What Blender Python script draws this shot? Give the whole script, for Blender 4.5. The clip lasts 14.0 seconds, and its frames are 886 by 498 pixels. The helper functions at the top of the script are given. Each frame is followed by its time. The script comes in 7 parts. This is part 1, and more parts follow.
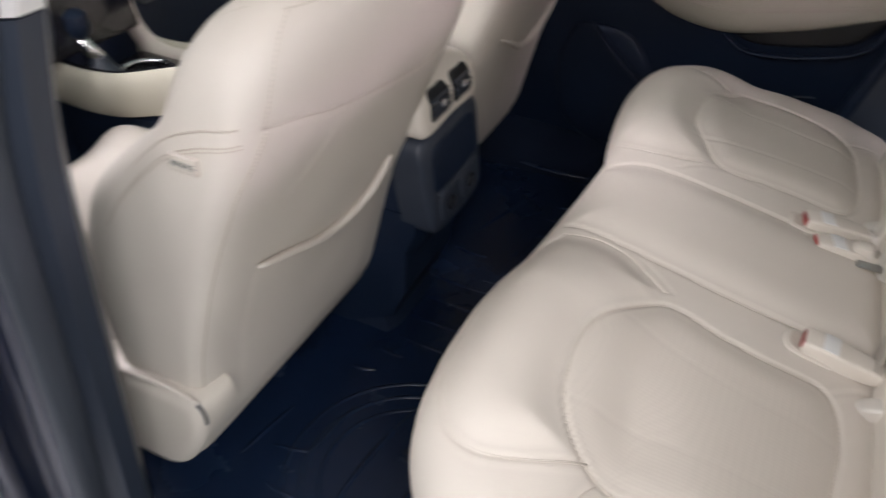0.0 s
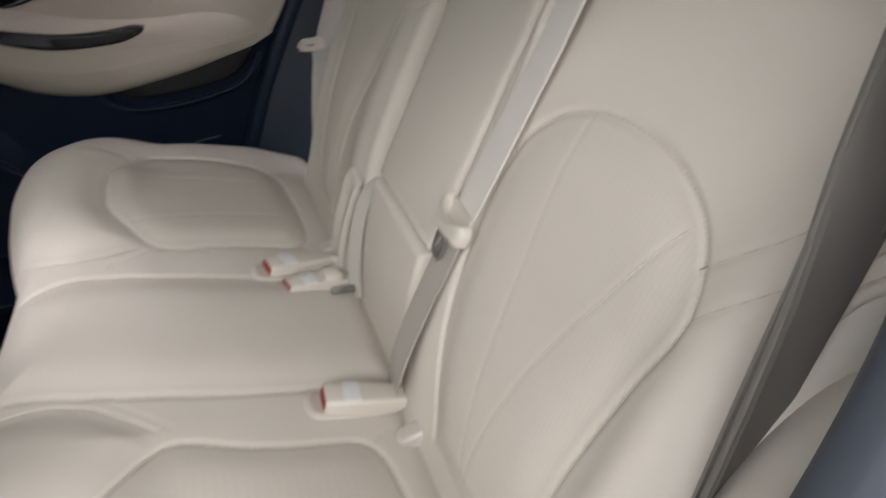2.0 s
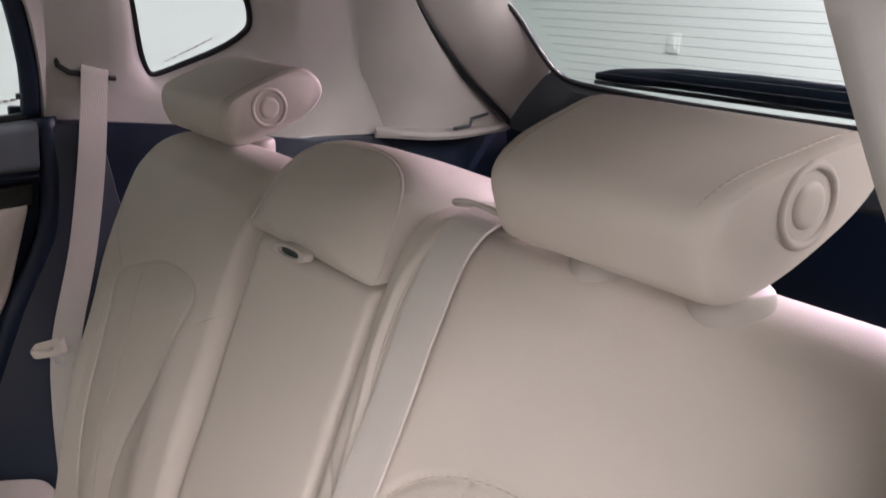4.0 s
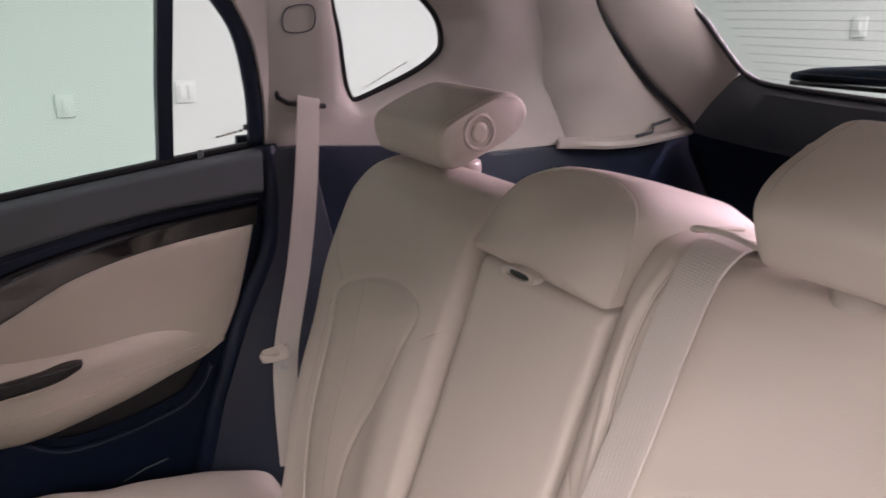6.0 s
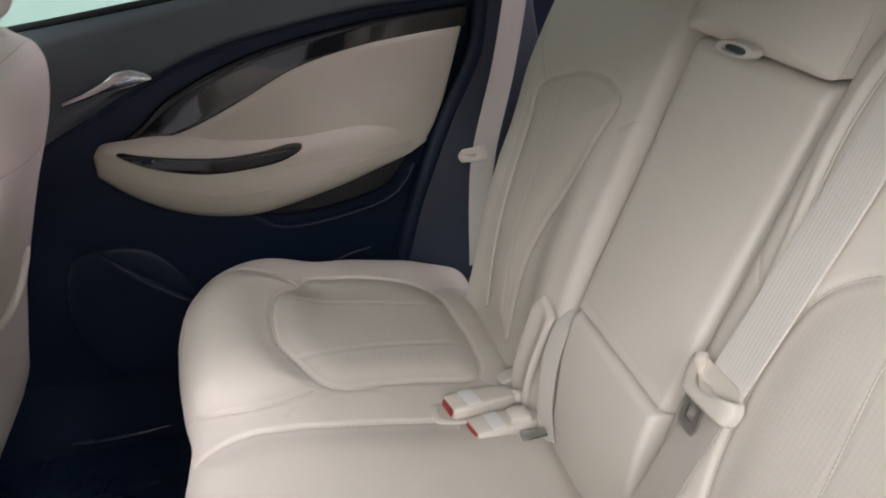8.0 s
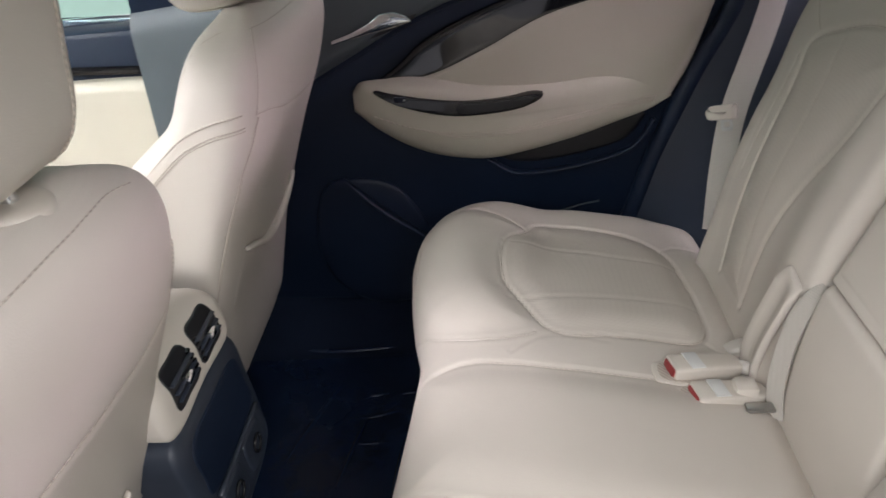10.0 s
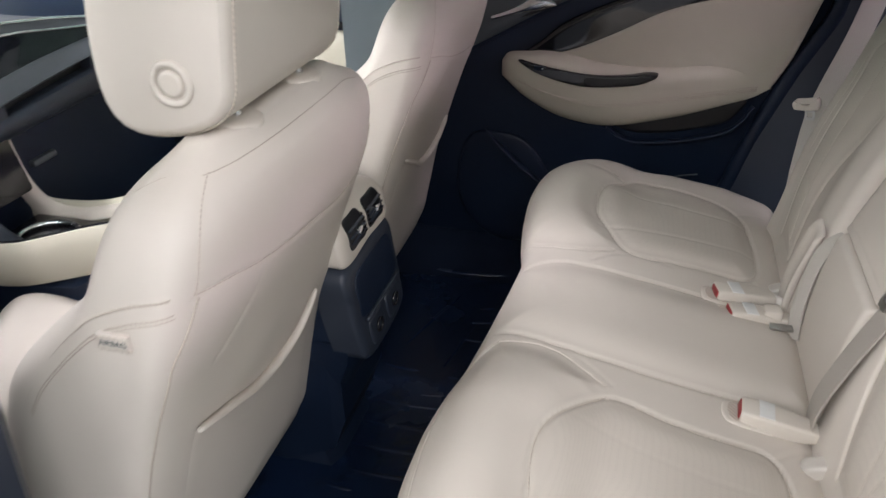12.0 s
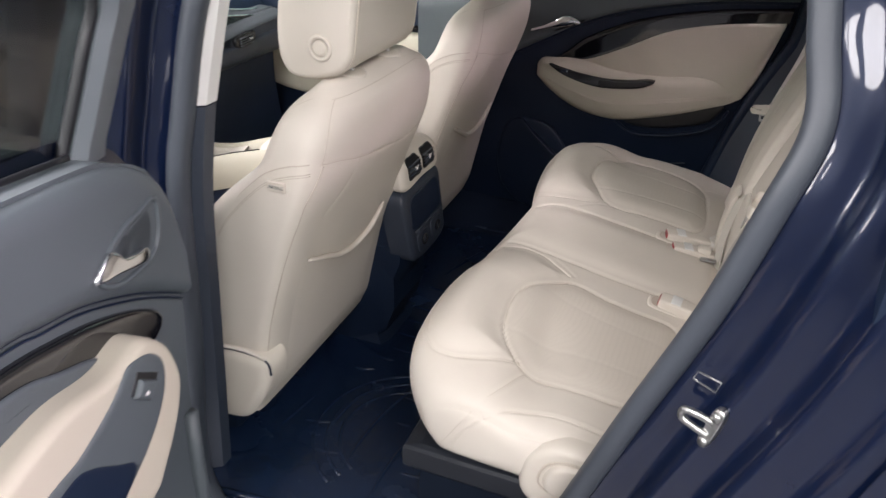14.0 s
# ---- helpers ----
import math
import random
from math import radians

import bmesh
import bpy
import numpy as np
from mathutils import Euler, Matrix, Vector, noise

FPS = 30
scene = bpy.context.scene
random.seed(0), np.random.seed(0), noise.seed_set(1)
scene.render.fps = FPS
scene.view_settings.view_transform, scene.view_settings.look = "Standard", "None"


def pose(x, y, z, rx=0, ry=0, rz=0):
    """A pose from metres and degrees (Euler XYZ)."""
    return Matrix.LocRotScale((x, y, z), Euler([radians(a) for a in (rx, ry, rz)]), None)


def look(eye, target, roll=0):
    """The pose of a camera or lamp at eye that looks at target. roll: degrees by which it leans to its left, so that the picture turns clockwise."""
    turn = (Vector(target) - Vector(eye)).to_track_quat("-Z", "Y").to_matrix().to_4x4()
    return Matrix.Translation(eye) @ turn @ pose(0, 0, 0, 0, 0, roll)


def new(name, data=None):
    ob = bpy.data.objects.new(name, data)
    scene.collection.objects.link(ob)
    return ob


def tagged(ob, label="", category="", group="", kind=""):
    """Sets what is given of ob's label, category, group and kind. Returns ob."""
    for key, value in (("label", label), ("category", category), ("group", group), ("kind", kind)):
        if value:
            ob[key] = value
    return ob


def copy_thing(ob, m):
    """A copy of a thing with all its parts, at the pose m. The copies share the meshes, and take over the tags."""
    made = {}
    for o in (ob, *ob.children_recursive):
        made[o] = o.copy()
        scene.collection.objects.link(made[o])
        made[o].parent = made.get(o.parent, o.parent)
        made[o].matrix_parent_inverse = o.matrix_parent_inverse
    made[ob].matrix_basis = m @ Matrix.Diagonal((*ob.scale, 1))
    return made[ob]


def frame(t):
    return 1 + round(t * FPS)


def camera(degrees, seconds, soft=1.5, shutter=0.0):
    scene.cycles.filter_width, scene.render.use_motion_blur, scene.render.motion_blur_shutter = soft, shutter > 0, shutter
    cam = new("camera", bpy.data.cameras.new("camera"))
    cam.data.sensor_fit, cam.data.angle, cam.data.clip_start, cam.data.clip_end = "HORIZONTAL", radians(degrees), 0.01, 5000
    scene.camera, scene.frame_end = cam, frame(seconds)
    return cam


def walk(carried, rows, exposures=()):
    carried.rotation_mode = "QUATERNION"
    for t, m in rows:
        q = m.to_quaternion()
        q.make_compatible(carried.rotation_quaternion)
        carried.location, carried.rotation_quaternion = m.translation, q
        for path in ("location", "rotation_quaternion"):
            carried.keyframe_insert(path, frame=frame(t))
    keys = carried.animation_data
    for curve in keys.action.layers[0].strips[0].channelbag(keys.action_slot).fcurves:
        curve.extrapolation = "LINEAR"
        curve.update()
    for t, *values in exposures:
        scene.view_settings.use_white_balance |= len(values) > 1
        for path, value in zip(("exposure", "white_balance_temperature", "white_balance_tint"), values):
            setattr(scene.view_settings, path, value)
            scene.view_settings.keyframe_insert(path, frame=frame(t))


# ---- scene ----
cam = camera(61.8, 14.0, shutter=0.45)
PATH = [
    (0, (0.248, -1.021, 1.046), (-0.396, 0.402, -0.204), 2.5),
    (0.5, (0.237, -0.952, 1.006), (-0.033, 0.59, -0.239), 3.8),
    (1, (0.207, -0.935, 0.977), (0.308, 0.664, -0.219), 5.2),
    (1.5, (0.224, -0.887, 0.986), (0.619, 0.68, -0.193), 4.7),
    (2, (0.266, -0.826, 1.005), (0.913, 0.723, -0.082), 5.3),
    (2.5, (0.301, -0.783, 1.03), (1.158, 0.744, 0.064), 5.7),
    (3, (0.298, -0.725, 1.045), (1.369, 0.754, 0.227), 6.3),
    (3.2, (0.297, -0.696, 1.055), (1.436, 0.754, 0.280), 6.0),
    (4.25, (0.254, -0.640, 1.088), (1.52, 0.745, 0.560), 4.3),
    (5.3, (0.203, -0.615, 1.112), (1.359, 0.922, 0.563), 1.5),
    (5.5, (0.195, -0.617, 1.115), (1.304, 0.952, 0.56), 1.2),
    (6, (0.19, -0.62, 1.111), (1.158, 1.024, 0.511), 0.6),
    (6.5, (0.193, -0.627, 1.089), (1.01, 1.067, 0.411), 0.0),
    (7, (0.189, -0.642, 1.068), (0.87, 1.072, 0.295), -0.2),
    (7.5, (0.186, -0.654, 1.046), (0.74, 1.062, 0.182), -0.2),
    (8, (0.182, -0.658, 1.026), (0.606, 1.053, 0.082), -0.6),
    (8.5, (0.17, -0.665, 1.015), (0.461, 1.044, 0.017), -1.2),
    (9, (0.147, -0.664, 1.016), (0.296, 1.044, -0.014), -2.1),
    (9.2, (0.139, -0.663, 1.015), (0.233, 1.048, -0.016), -2.5),
    (10.25, (0.147, -0.694, 1.028), (-0.058, 1.01, 0.002), -3.8),
    (11.3, (0.197, -0.853, 1.056), (-0.215, 0.824, 0.048), -3.0),
    (11.5, (0.202, -0.885, 1.062), (-0.23, 0.783, 0.047), -2.5),
    (12, (0.221, -1.021, 1.077), (-0.258, 0.627, 0.051), -1.3),
    (12.5, (0.275, -1.128, 1.108), (-0.262, 0.496, 0.071), -0.2),
    (13, (0.374, -1.234, 1.13), (-0.217, 0.373, 0.094), 0.2),
    (13.5, (0.424, -1.356, 1.163), (-0.196, 0.248, 0.142), 0.8),
    (14, (0.441, -1.511, 1.189), (-0.191, 0.104, 0.192), 1.2),
]
EXPOSURES = [(0.0, 0.34, 6450, 7), (1.0, 0.30, 6450, 7), (2.0, 0.36, 6400, 4), (2.5, 0.41, 6400, 4), (3.2, 0.39, 6450, 6), (5.3, 0.41, 7050, 25), (6.5, 0.47, 6850, 16), (7.5, 0.54, 6450, 6), (9.2, 0.61, 6400, 5), (11.3, 0.34, 6350, 6), (12.5, 0.37, 6350, 5), (13.5, 0.42, 6400, 4), (14.0, 0.38, 6600, 7)]
walk(cam, [(t, look(eye, target, roll)) for t, eye, target, roll in PATH], EXPOSURES)

# ---- light ----
YC = -0.045          # the car's middle line
GROUND = -0.45       # garage floor below the car's floor mat
world = bpy.data.worlds.new("world")
world.use_nodes = True
world.node_tree.nodes["Background"].inputs[0].default_value = (0.9, 0.95, 1.0, 1)
world.node_tree.nodes["Background"].inputs[1].default_value = 0.16
scene.world = world


def strip_lamp(x, y, z, sx, sy, watts, colour=(1, 1, 1)):
    light = bpy.data.lights.new("ceiling_or_fill_light", "AREA")
    light.shape, light.size, light.size_y, light.energy, light.color = "RECTANGLE", sx, sy, watts, colour
    ob = new("ceiling_or_fill_light", light)
    ob.matrix_world = pose(x, y, z)
    return ob


for lx, watts in ((-4.3, 170), (-2.6, 185), (-0.6, 160), (1.4, 122), (3.2, 104)):
    strip_lamp(lx, -3.4, 2.72, 1.3, 2.6, 0.86 * watts, (1.0, 0.945, 0.985))
for lx in (-2.0, 0.6, 3.2):
    strip_lamp(lx, 1.9, 2.72, 0.25, 1.8, 2.2)
# added unseen fill lamps ahead and behind, lighting the cabin through the glass
strip_lamp(-2.6, -0.3, 2.72, 0.3, 1.6, 85, (1, 0.90, 0.98))
strip_lamp(2.9, -0.1, 2.72, 0.3, 1.8, 84, (1, 0.84, 0.97))
# added unseen pink lamp behind the tailgate, to tint and brighten the seat tops
strip_lamp(4.12, -0.1, 2.1, 0.35, 1.8, 105, (1, 0.74, 0.96)).matrix_world = pose(4.12, -0.1, 2.1, 0, 75, 0)

# ---- materials ----


def material(name, base, rough=0.5, metal=0.0, grain=0.0, grain_scale=400.0, vary=0.06, vary_scale=6.0, coat=0.0, sheen=0.0, cells=False, spec=0.5, soft=0.0):
    """A surface with colour drift at a large scale and relief at a fine one."""
    m = bpy.data.materials.new(name)
    m.use_nodes = True
    t = m.node_tree
    b = t.nodes["Principled BSDF"]
    b.inputs["Roughness"].default_value, b.inputs["Metallic"].default_value = rough, metal
    b.inputs["Coat Weight"].default_value, b.inputs["Coat Roughness"].default_value = coat, 0.04
    b.inputs["Sheen Weight"].default_value = sheen
    b.inputs["Specular IOR Level"].default_value = spec
    pos = t.nodes.new("ShaderNodeTexCoord")
    n = t.nodes.new("ShaderNodeTexNoise")
    n.inputs["Scale"].default_value, n.inputs["Detail"].default_value = vary_scale, 6
    t.links.new(pos.outputs["Object"], n.inputs["Vector"])
    ramp = t.nodes.new("ShaderNodeMapRange")
    ramp.inputs[1].default_value, ramp.inputs[2].default_value = 0.3, 0.7
    ramp.inputs[3].default_value, ramp.inputs[4].default_value = 1 - vary, 1 + vary
    t.links.new(n.outputs[0], ramp.inputs[0])
    mul = t.nodes.new("ShaderNodeVectorMath")
    mul.operation = "SCALE"
    mul.inputs[0].default_value = base
    t.links.new(ramp.outputs[0], mul.inputs["Scale"])
    t.links.new(mul.outputs[0], b.inputs["Base Color"])
    rr = t.nodes.new("ShaderNodeMapRange")
    rr.inputs[1].default_value, rr.inputs[2].default_value = 0.3, 0.7
    rr.inputs[3].default_value, rr.inputs[4].default_value = rough * 0.9, min(1, rough * 1.12)
    t.links.new(n.outputs[0], rr.inputs[0])
    t.links.new(rr.outputs[0], b.inputs["Roughness"])
    if grain:
        g = t.nodes.new("ShaderNodeTexVoronoi" if cells else "ShaderNodeTexNoise")
        g.inputs["Scale"].default_value = grain_scale
        t.links.new(pos.outputs["Object"], g.inputs["Vector"])
        bump = t.nodes.new("ShaderNodeBump")
        bump.inputs["Strength"].default_value, bump.inputs["Distance"].default_value = grain, 0.001
        t.links.new(g.outputs[0], bump.inputs["Height"])
        t.links.new(bump.outputs[0], b.inputs["Normal"])
        if soft:
            # slack, slightly wrinkled hide
            slack = t.nodes.new("ShaderNodeTexNoise")
            slack.inputs["Scale"].default_value, slack.inputs["Detail"].default_value, slack.inputs["Distortion"].default_value = 16, 3, 0.6
            t.links.new(pos.outputs["Object"], slack.inputs["Vector"])
            fold = t.nodes.new("ShaderNodeBump")
            fold.inputs["Strength"].default_value, fold.inputs["Distance"].default_value = soft, 0.008
            t.links.new(slack.outputs[0], fold.inputs["Height"])
            t.links.new(fold.outputs[0], bump.inputs["Normal"])
    return m


def striped(name, base, scale, axis, strength, rough=0.6, dark=0.85, dots=False, distortion=0.0, cross=0.0):
    """Woven or perforated surface: fine bands along one axis."""
    m = material(name, base, rough, vary=0.04)
    t = m.node_tree
    b = t.nodes["Principled BSDF"]
    pos = t.nodes.new("ShaderNodeTexCoord")
    w = t.nodes.new("ShaderNodeTexWave")
    w.bands_direction = axis
    w.inputs["Scale"].default_value, w.inputs["Distortion"].default_value = scale, distortion
    t.links.new(pos.outputs["Object"], w.inputs["Vector"])
    height = w.outputs[1]
    if cross:
        # weft: finer bands across the first, showing as short floats
        v = t.nodes.new("ShaderNodeTexWave")
        v.bands_direction = "Z"
        v.inputs["Scale"].default_value, v.inputs["Distortion"].default_value, v.inputs["Detail Scale"].default_value = cross, 0.8, 4
        t.links.new(pos.outputs["Object"], v.inputs["Vector"])
        both = t.nodes.new("ShaderNodeMath")
        both.operation = "MULTIPLY_ADD"
        both.inputs[1].default_value = 1.3
        t.links.new(v.outputs[1], both.inputs[0])
        t.links.new(w.outputs[1], both.inputs[2])
        height = both.outputs[0]
    if dots:
        v = t.nodes.new("ShaderNodeTexVoronoi")
        v.inputs["Scale"].default_value, v.inputs["Randomness"].default_value = dots, 0.15
        t.links.new(pos.outputs["Object"], v.inputs["Vector"])
        less = t.nodes.new("ShaderNodeMath")
        less.operation = "GREATER_THAN"
        less.inputs[1].default_value = 0.28
        t.links.new(v.outputs[0], less.inputs[0])
        mix = t.nodes.new("ShaderNodeMath")
        mix.operation = "MULTIPLY_ADD"
        mix.inputs[1].default_value = 0.35
        t.links.new(w.outputs[1], mix.inputs[0])
        t.links.new(less.outputs[0], mix.inputs[2])
        height = mix.outputs[0]
        tone = t.nodes.new("ShaderNodeMapRange")
        tone.inputs[3].default_value, tone.inputs[4].default_value = dark, 1.0
        t.links.new(less.outputs[0], tone.inputs[0])
        shade = t.nodes.new("ShaderNodeVectorMath")
        shade.operation = "SCALE"
        t.links.new(b.inputs["Base Color"].links[0].from_socket, shade.inputs[0])
        t.links.new(tone.outputs[0], shade.inputs["Scale"])
        t.links.new(shade.outputs[0], b.inputs["Base Color"])
    bump = t.nodes.new("ShaderNodeBump")
    bump.inputs["Strength"].default_value, bump.inputs["Distance"].default_value = strength, 0.001
    t.links.new(height, bump.inputs["Height"])
    t.links.new(bump.outputs[0], b.inputs["Normal"])
    return m


BEIGE = (0.56, 0.515, 0.455)
leather = material("beige leather", BEIGE, 0.55, spec=0.35, grain=0.09, grain_scale=700, vary=0.035, cells=True, soft=0.08)
perforated = striped("beige perforated leather", (0.53, 0.485, 0.425), 62, "Y", 0.12, 0.6, dark=0.90, dots=560)
trim_beige = material("beige soft trim", (0.44, 0.413, 0.335), 0.6, grain=0.15, grain_scale=700, vary=0.03)
trim_grey = material("grey beige fabric trim", (0.44, 0.42, 0.385), 0.8, grain=0.3, grain_scale=900, vary=0.05)
light_trim = material("light grey moulded trim", (0.64, 0.62, 0.60), 0.55, grain=0.1, grain_scale=600, vary=0.02)
thread = material("beige stitching thread", (0.40, 0.355, 0.30), 0.7, vary=0.02)
t = thread.node_tree
dash = t.nodes.new("ShaderNodeTexWave")
dash.bands_direction = "DIAGONAL"
dash.inputs["Scale"].default_value, dash.inputs["Distortion"].default_value = 95, 0
t.links.new(t.nodes.new("ShaderNodeTexCoord").outputs["Object"], dash.inputs["Vector"])
gap = t.nodes.new("ShaderNodeMapRange")
gap.inputs[1].default_value, gap.inputs[2].default_value = 0.42, 0.58
gap.inputs[3].default_value, gap.inputs[4].default_value = 0.98, 1.28
t.links.new(dash.outputs[1], gap.inputs[0])
tone = t.nodes.new("ShaderNodeVectorMath")
tone.operation = "SCALE"
t.links.new(t.nodes["Principled BSDF"].inputs["Base Color"].links[0].from_socket, tone.inputs[0])
t.links.new(gap.outputs[0], tone.inputs["Scale"])
t.links.new(tone.outputs[0], t.nodes["Principled BSDF"].inputs["Base Color"])
webbing = striped("beige belt webbing", (0.58, 0.545, 0.50), 75, "Y", 0.15, 0.45, cross=150)
# Darker copy of the beige webbing above, with weaker light painted in.
dimmed_webbing = striped("shade-toned beige belt webbing", (0.43, 0.405, 0.36), 75, "X", 0.2, 0.55, cross=150)
# Lower run of the middle belt, toned darker than the run above.
lap_webbing = striped("darker lower belt webbing", (0.36, 0.33, 0.29), 75, "Y", 0.10, 0.55, cross=150)
# Darker copy of the belt webbing: doorway shade put into its colour.
doorway_shade_webbing = striped("belt webbing in painted shade", (0.155, 0.142, 0.130), 75, "Y", 0.22, 0.5)
plastic_beige = material("beige moulded plastic", (0.56, 0.515, 0.45), 0.42, grain=0.05, vary=0.02)
guide_plastic = material("greyish beige moulded plastic", (0.46, 0.43, 0.385), 0.45, grain=0.05, vary=0.02)
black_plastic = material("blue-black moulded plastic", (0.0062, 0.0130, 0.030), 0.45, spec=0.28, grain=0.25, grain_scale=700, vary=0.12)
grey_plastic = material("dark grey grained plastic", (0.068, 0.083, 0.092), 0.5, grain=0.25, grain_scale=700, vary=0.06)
slate_plastic = material("slate grey moulded plastic", (0.024, 0.031, 0.046), 0.42, grain=0.2, grain_scale=700, vary=0.06)
gloss_black = material("gloss black plastic", (0.010, 0.010, 0.012), 0.12, vary=0.1)
wood = striped("dark glossy wood veneer", (0.007, 0.0075, 0.010), 6, "Z", 0.03, 0.06, distortion=4)
b = wood.node_tree.nodes["Principled BSDF"]
b.inputs["Coat Weight"].default_value, b.inputs["Coat Roughness"].default_value, b.inputs["Coat IOR"].default_value = 0.6, 0.03, 1.5
rubber = material("black rubber mat", (0.0062, 0.0142, 0.036), 0.26, grain=0.22, grain_scale=260, vary=0.2)
box_plastic = material("black ledge plastic", (0.0060, 0.0085, 0.014), 0.42, grain=0.2, grain_scale=500, vary=0.1)
# Grey lightened for windscreen light falling on the dashboard's upper parts.
dash_lit_grey = material("dashboard grey with windscreen light", (0.060, 0.066, 0.076), 0.5, grain=0.2, grain_scale=500, vary=0.06)
dash_soft = material("charcoal soft dashboard skin", (0.021, 0.027, 0.040), 0.5, grain=0.2, grain_scale=500, vary=0.08)
carpet = material("black carpet", (0.0085, 0.012, 0.020), 0.9, spec=0.0, grain=0.6, grain_scale=500, vary=0.2)
carpet_edge = material("charcoal moulded carpet", (0.0090, 0.0135, 0.025), 0.85, spec=0.0, grain=0.5, grain_scale=500, vary=0.2)
seal_rubber = material("grey rubber door seal", (0.040, 0.047, 0.060), 0.5, grain=0.15, grain_scale=300, vary=0.06)
chrome = material("polished chrome", (0.75, 0.76, 0.78), 0.15, 1.0, vary=0.03)
steel = material("zinc plated steel", (0.42, 0.42, 0.41), 0.32, 1.0, vary=0.12, vary_scale=60)
amber = material("amber lens", (0.55, 0.22, 0.03), 0.3, vary=0.05)
blue = material("blue lens", (0.03, 0.06, 0.40), 0.3, vary=0.05)
red = material("red push button", (0.27, 0.028, 0.030), 0.4, vary=0.05)
paint = material("dark blue metallic paint", (0.0028, 0.0070, 0.0255), 0.30, 0.25, vary=0.03, coat=1.0, spec=0.2)
black_void = material("black trim and recess shade", (0.006, 0.007, 0.009), 0.35, vary=0.1)
wall_paint = material("white wall paint", (0.50, 0.57, 0.53), 0.8, grain=0.1, grain_scale=80, vary=0.015, vary_scale=2)
# Unseen wall behind the camera; its grey is made up to darken paint reflections.
dark_wall = material("unseen grey wall", (0.105, 0.11, 0.118), 0.6, grain=0.1, grain_scale=80, vary=0.05, vary_scale=2)
concrete = material("grey sealed concrete", (0.13, 0.13, 0.135), 0.45, grain=0.2, grain_scale=60, vary=0.12)
wall_plate = material("off-white switch plastic", (0.53, 0.60, 0.56), 0.5, vary=0.02)
white_plastic = material("white plastic plate", (0.64, 0.64, 0.62), 0.4, vary=0.02)


def glass(name, colour, rough=0.0):
    m = bpy.data.materials.new(name)
    m.use_nodes = True
    b = m.node_tree.nodes["Principled BSDF"]
    b.inputs["Base Color"].default_value = (*colour, 1)
    b.inputs["Transmission Weight"].default_value, b.inputs["Roughness"].default_value, b.inputs["IOR"].default_value = 1.0, rough, 1.02
    b.inputs["Specular IOR Level"].default_value = 0.1
    return m


green_glass = glass("green tinted glass", (0.68, 0.88, 0.79))
clear_glass = glass("lightly tinted glass", (0.85, 0.93, 0.895))
dark_glass = glass("dark tinted glass", (0.13, 0.15, 0.15))
dark_glass.node_tree.nodes["Principled BSDF"].inputs["IOR"].default_value = 1.6
dark_glass.node_tree.nodes["Principled BSDF"].inputs["Specular IOR Level"].default_value = 0.6

# ---- shaping helpers ----


def arr(v):
    return np.array(v, float)


def spline(pts, n, closed=False):
    """A smooth curve through the points, n samples at even lengths."""
    p = arr(pts)
    k = len(p)
    out = []
    for i in range(k if closed else k - 1):
        a, b, c, d = (p[(i + j) % k] if closed else p[min(max(i + j, 0), k - 1)] for j in (-1, 0, 1, 2))
        t = np.linspace(0, 1, 24, endpoint=False)[:, None]
        out.append(0.5 * (2 * b + (c - a) * t + (2 * a - 5 * b + 4 * c - d) * t**2 + (3 * b - a - 3 * c + d) * t**3))
    out = np.concatenate(out + ([p[:1]] if closed else [p[-1:]]))
    far = np.r_[0, np.cumsum(np.linalg.norm(np.diff(out, axis=0), axis=1))]
    want = np.linspace(0, far[-1], n + 1)[:-1] if closed else np.linspace(0, far[-1], n)
    return np.stack([np.interp(want, far, c) for c in out.T], 1)


def mesh(name, verts, faces, mat, parent=None, label="", smooth=True):
    data = bpy.data.meshes.new(name)
    data.from_pydata([tuple(v) for v in np.asarray(verts, float).tolist()], [], [tuple(f) for f in faces])
    data.materials.append(mat)
    data.polygons.foreach_set("use_smooth", [smooth] * len(data.polygons))
    data.update()
    ob = new(name, data)
    if parent:
        ob.parent = parent
    return tagged(ob, label)


def thing(name, label, category, group="", kind="", at=(0, 0, 0)):
    ob = new(name)
    ob.location = at
    return tagged(ob, label, category, group, kind)


def part(name, bm, mat, parent=None, label="", smooth=True, sharp=40):
    bmesh.ops.recalc_face_normals(bm, faces=bm.faces)
    data = bpy.data.meshes.new(name)
    bm.to_mesh(data)
    bm.free()
    data.materials.append(mat)
    data.polygons.foreach_set("use_smooth", [smooth] * len(data.polygons))
    if smooth:
        data.set_sharp_from_angle(angle=radians(sharp))
    ob = new(name, data)
    if parent:
        ob.parent = parent
    return tagged(ob, label)


def thick(bm, t=0.004):
    """Gives a flat sheet of glass its thickness."""
    bmesh.ops.poke(bm, faces=list(bm.faces))
    bmesh.ops.solidify(bm, geom=list(bm.faces), thickness=t)
    return bm


def block(name, lo, hi, mat, parent=None, label="", bevel=0.004, turn=None, segments=2):
    """A box between two corners with rounded edges; turn: a matrix about its middle."""
    lo, hi = Vector(lo), Vector(hi)
    bm = bmesh.new()
    bmesh.ops.create_cube(bm, size=1)
    size = hi - lo
    bmesh.ops.scale(bm, vec=size, verts=bm.verts)
    if bevel:
        bmesh.ops.bevel(bm, geom=bm.edges[:], offset=min(bevel, min(size) * 0.45), segments=segments, affect="EDGES", profile=0.5)
    if turn:
        bmesh.ops.transform(bm, matrix=turn, verts=bm.verts)
    bmesh.ops.translate(bm, vec=(lo + hi) / 2, verts=bm.verts)
    return part(name, bm, mat, parent, label)


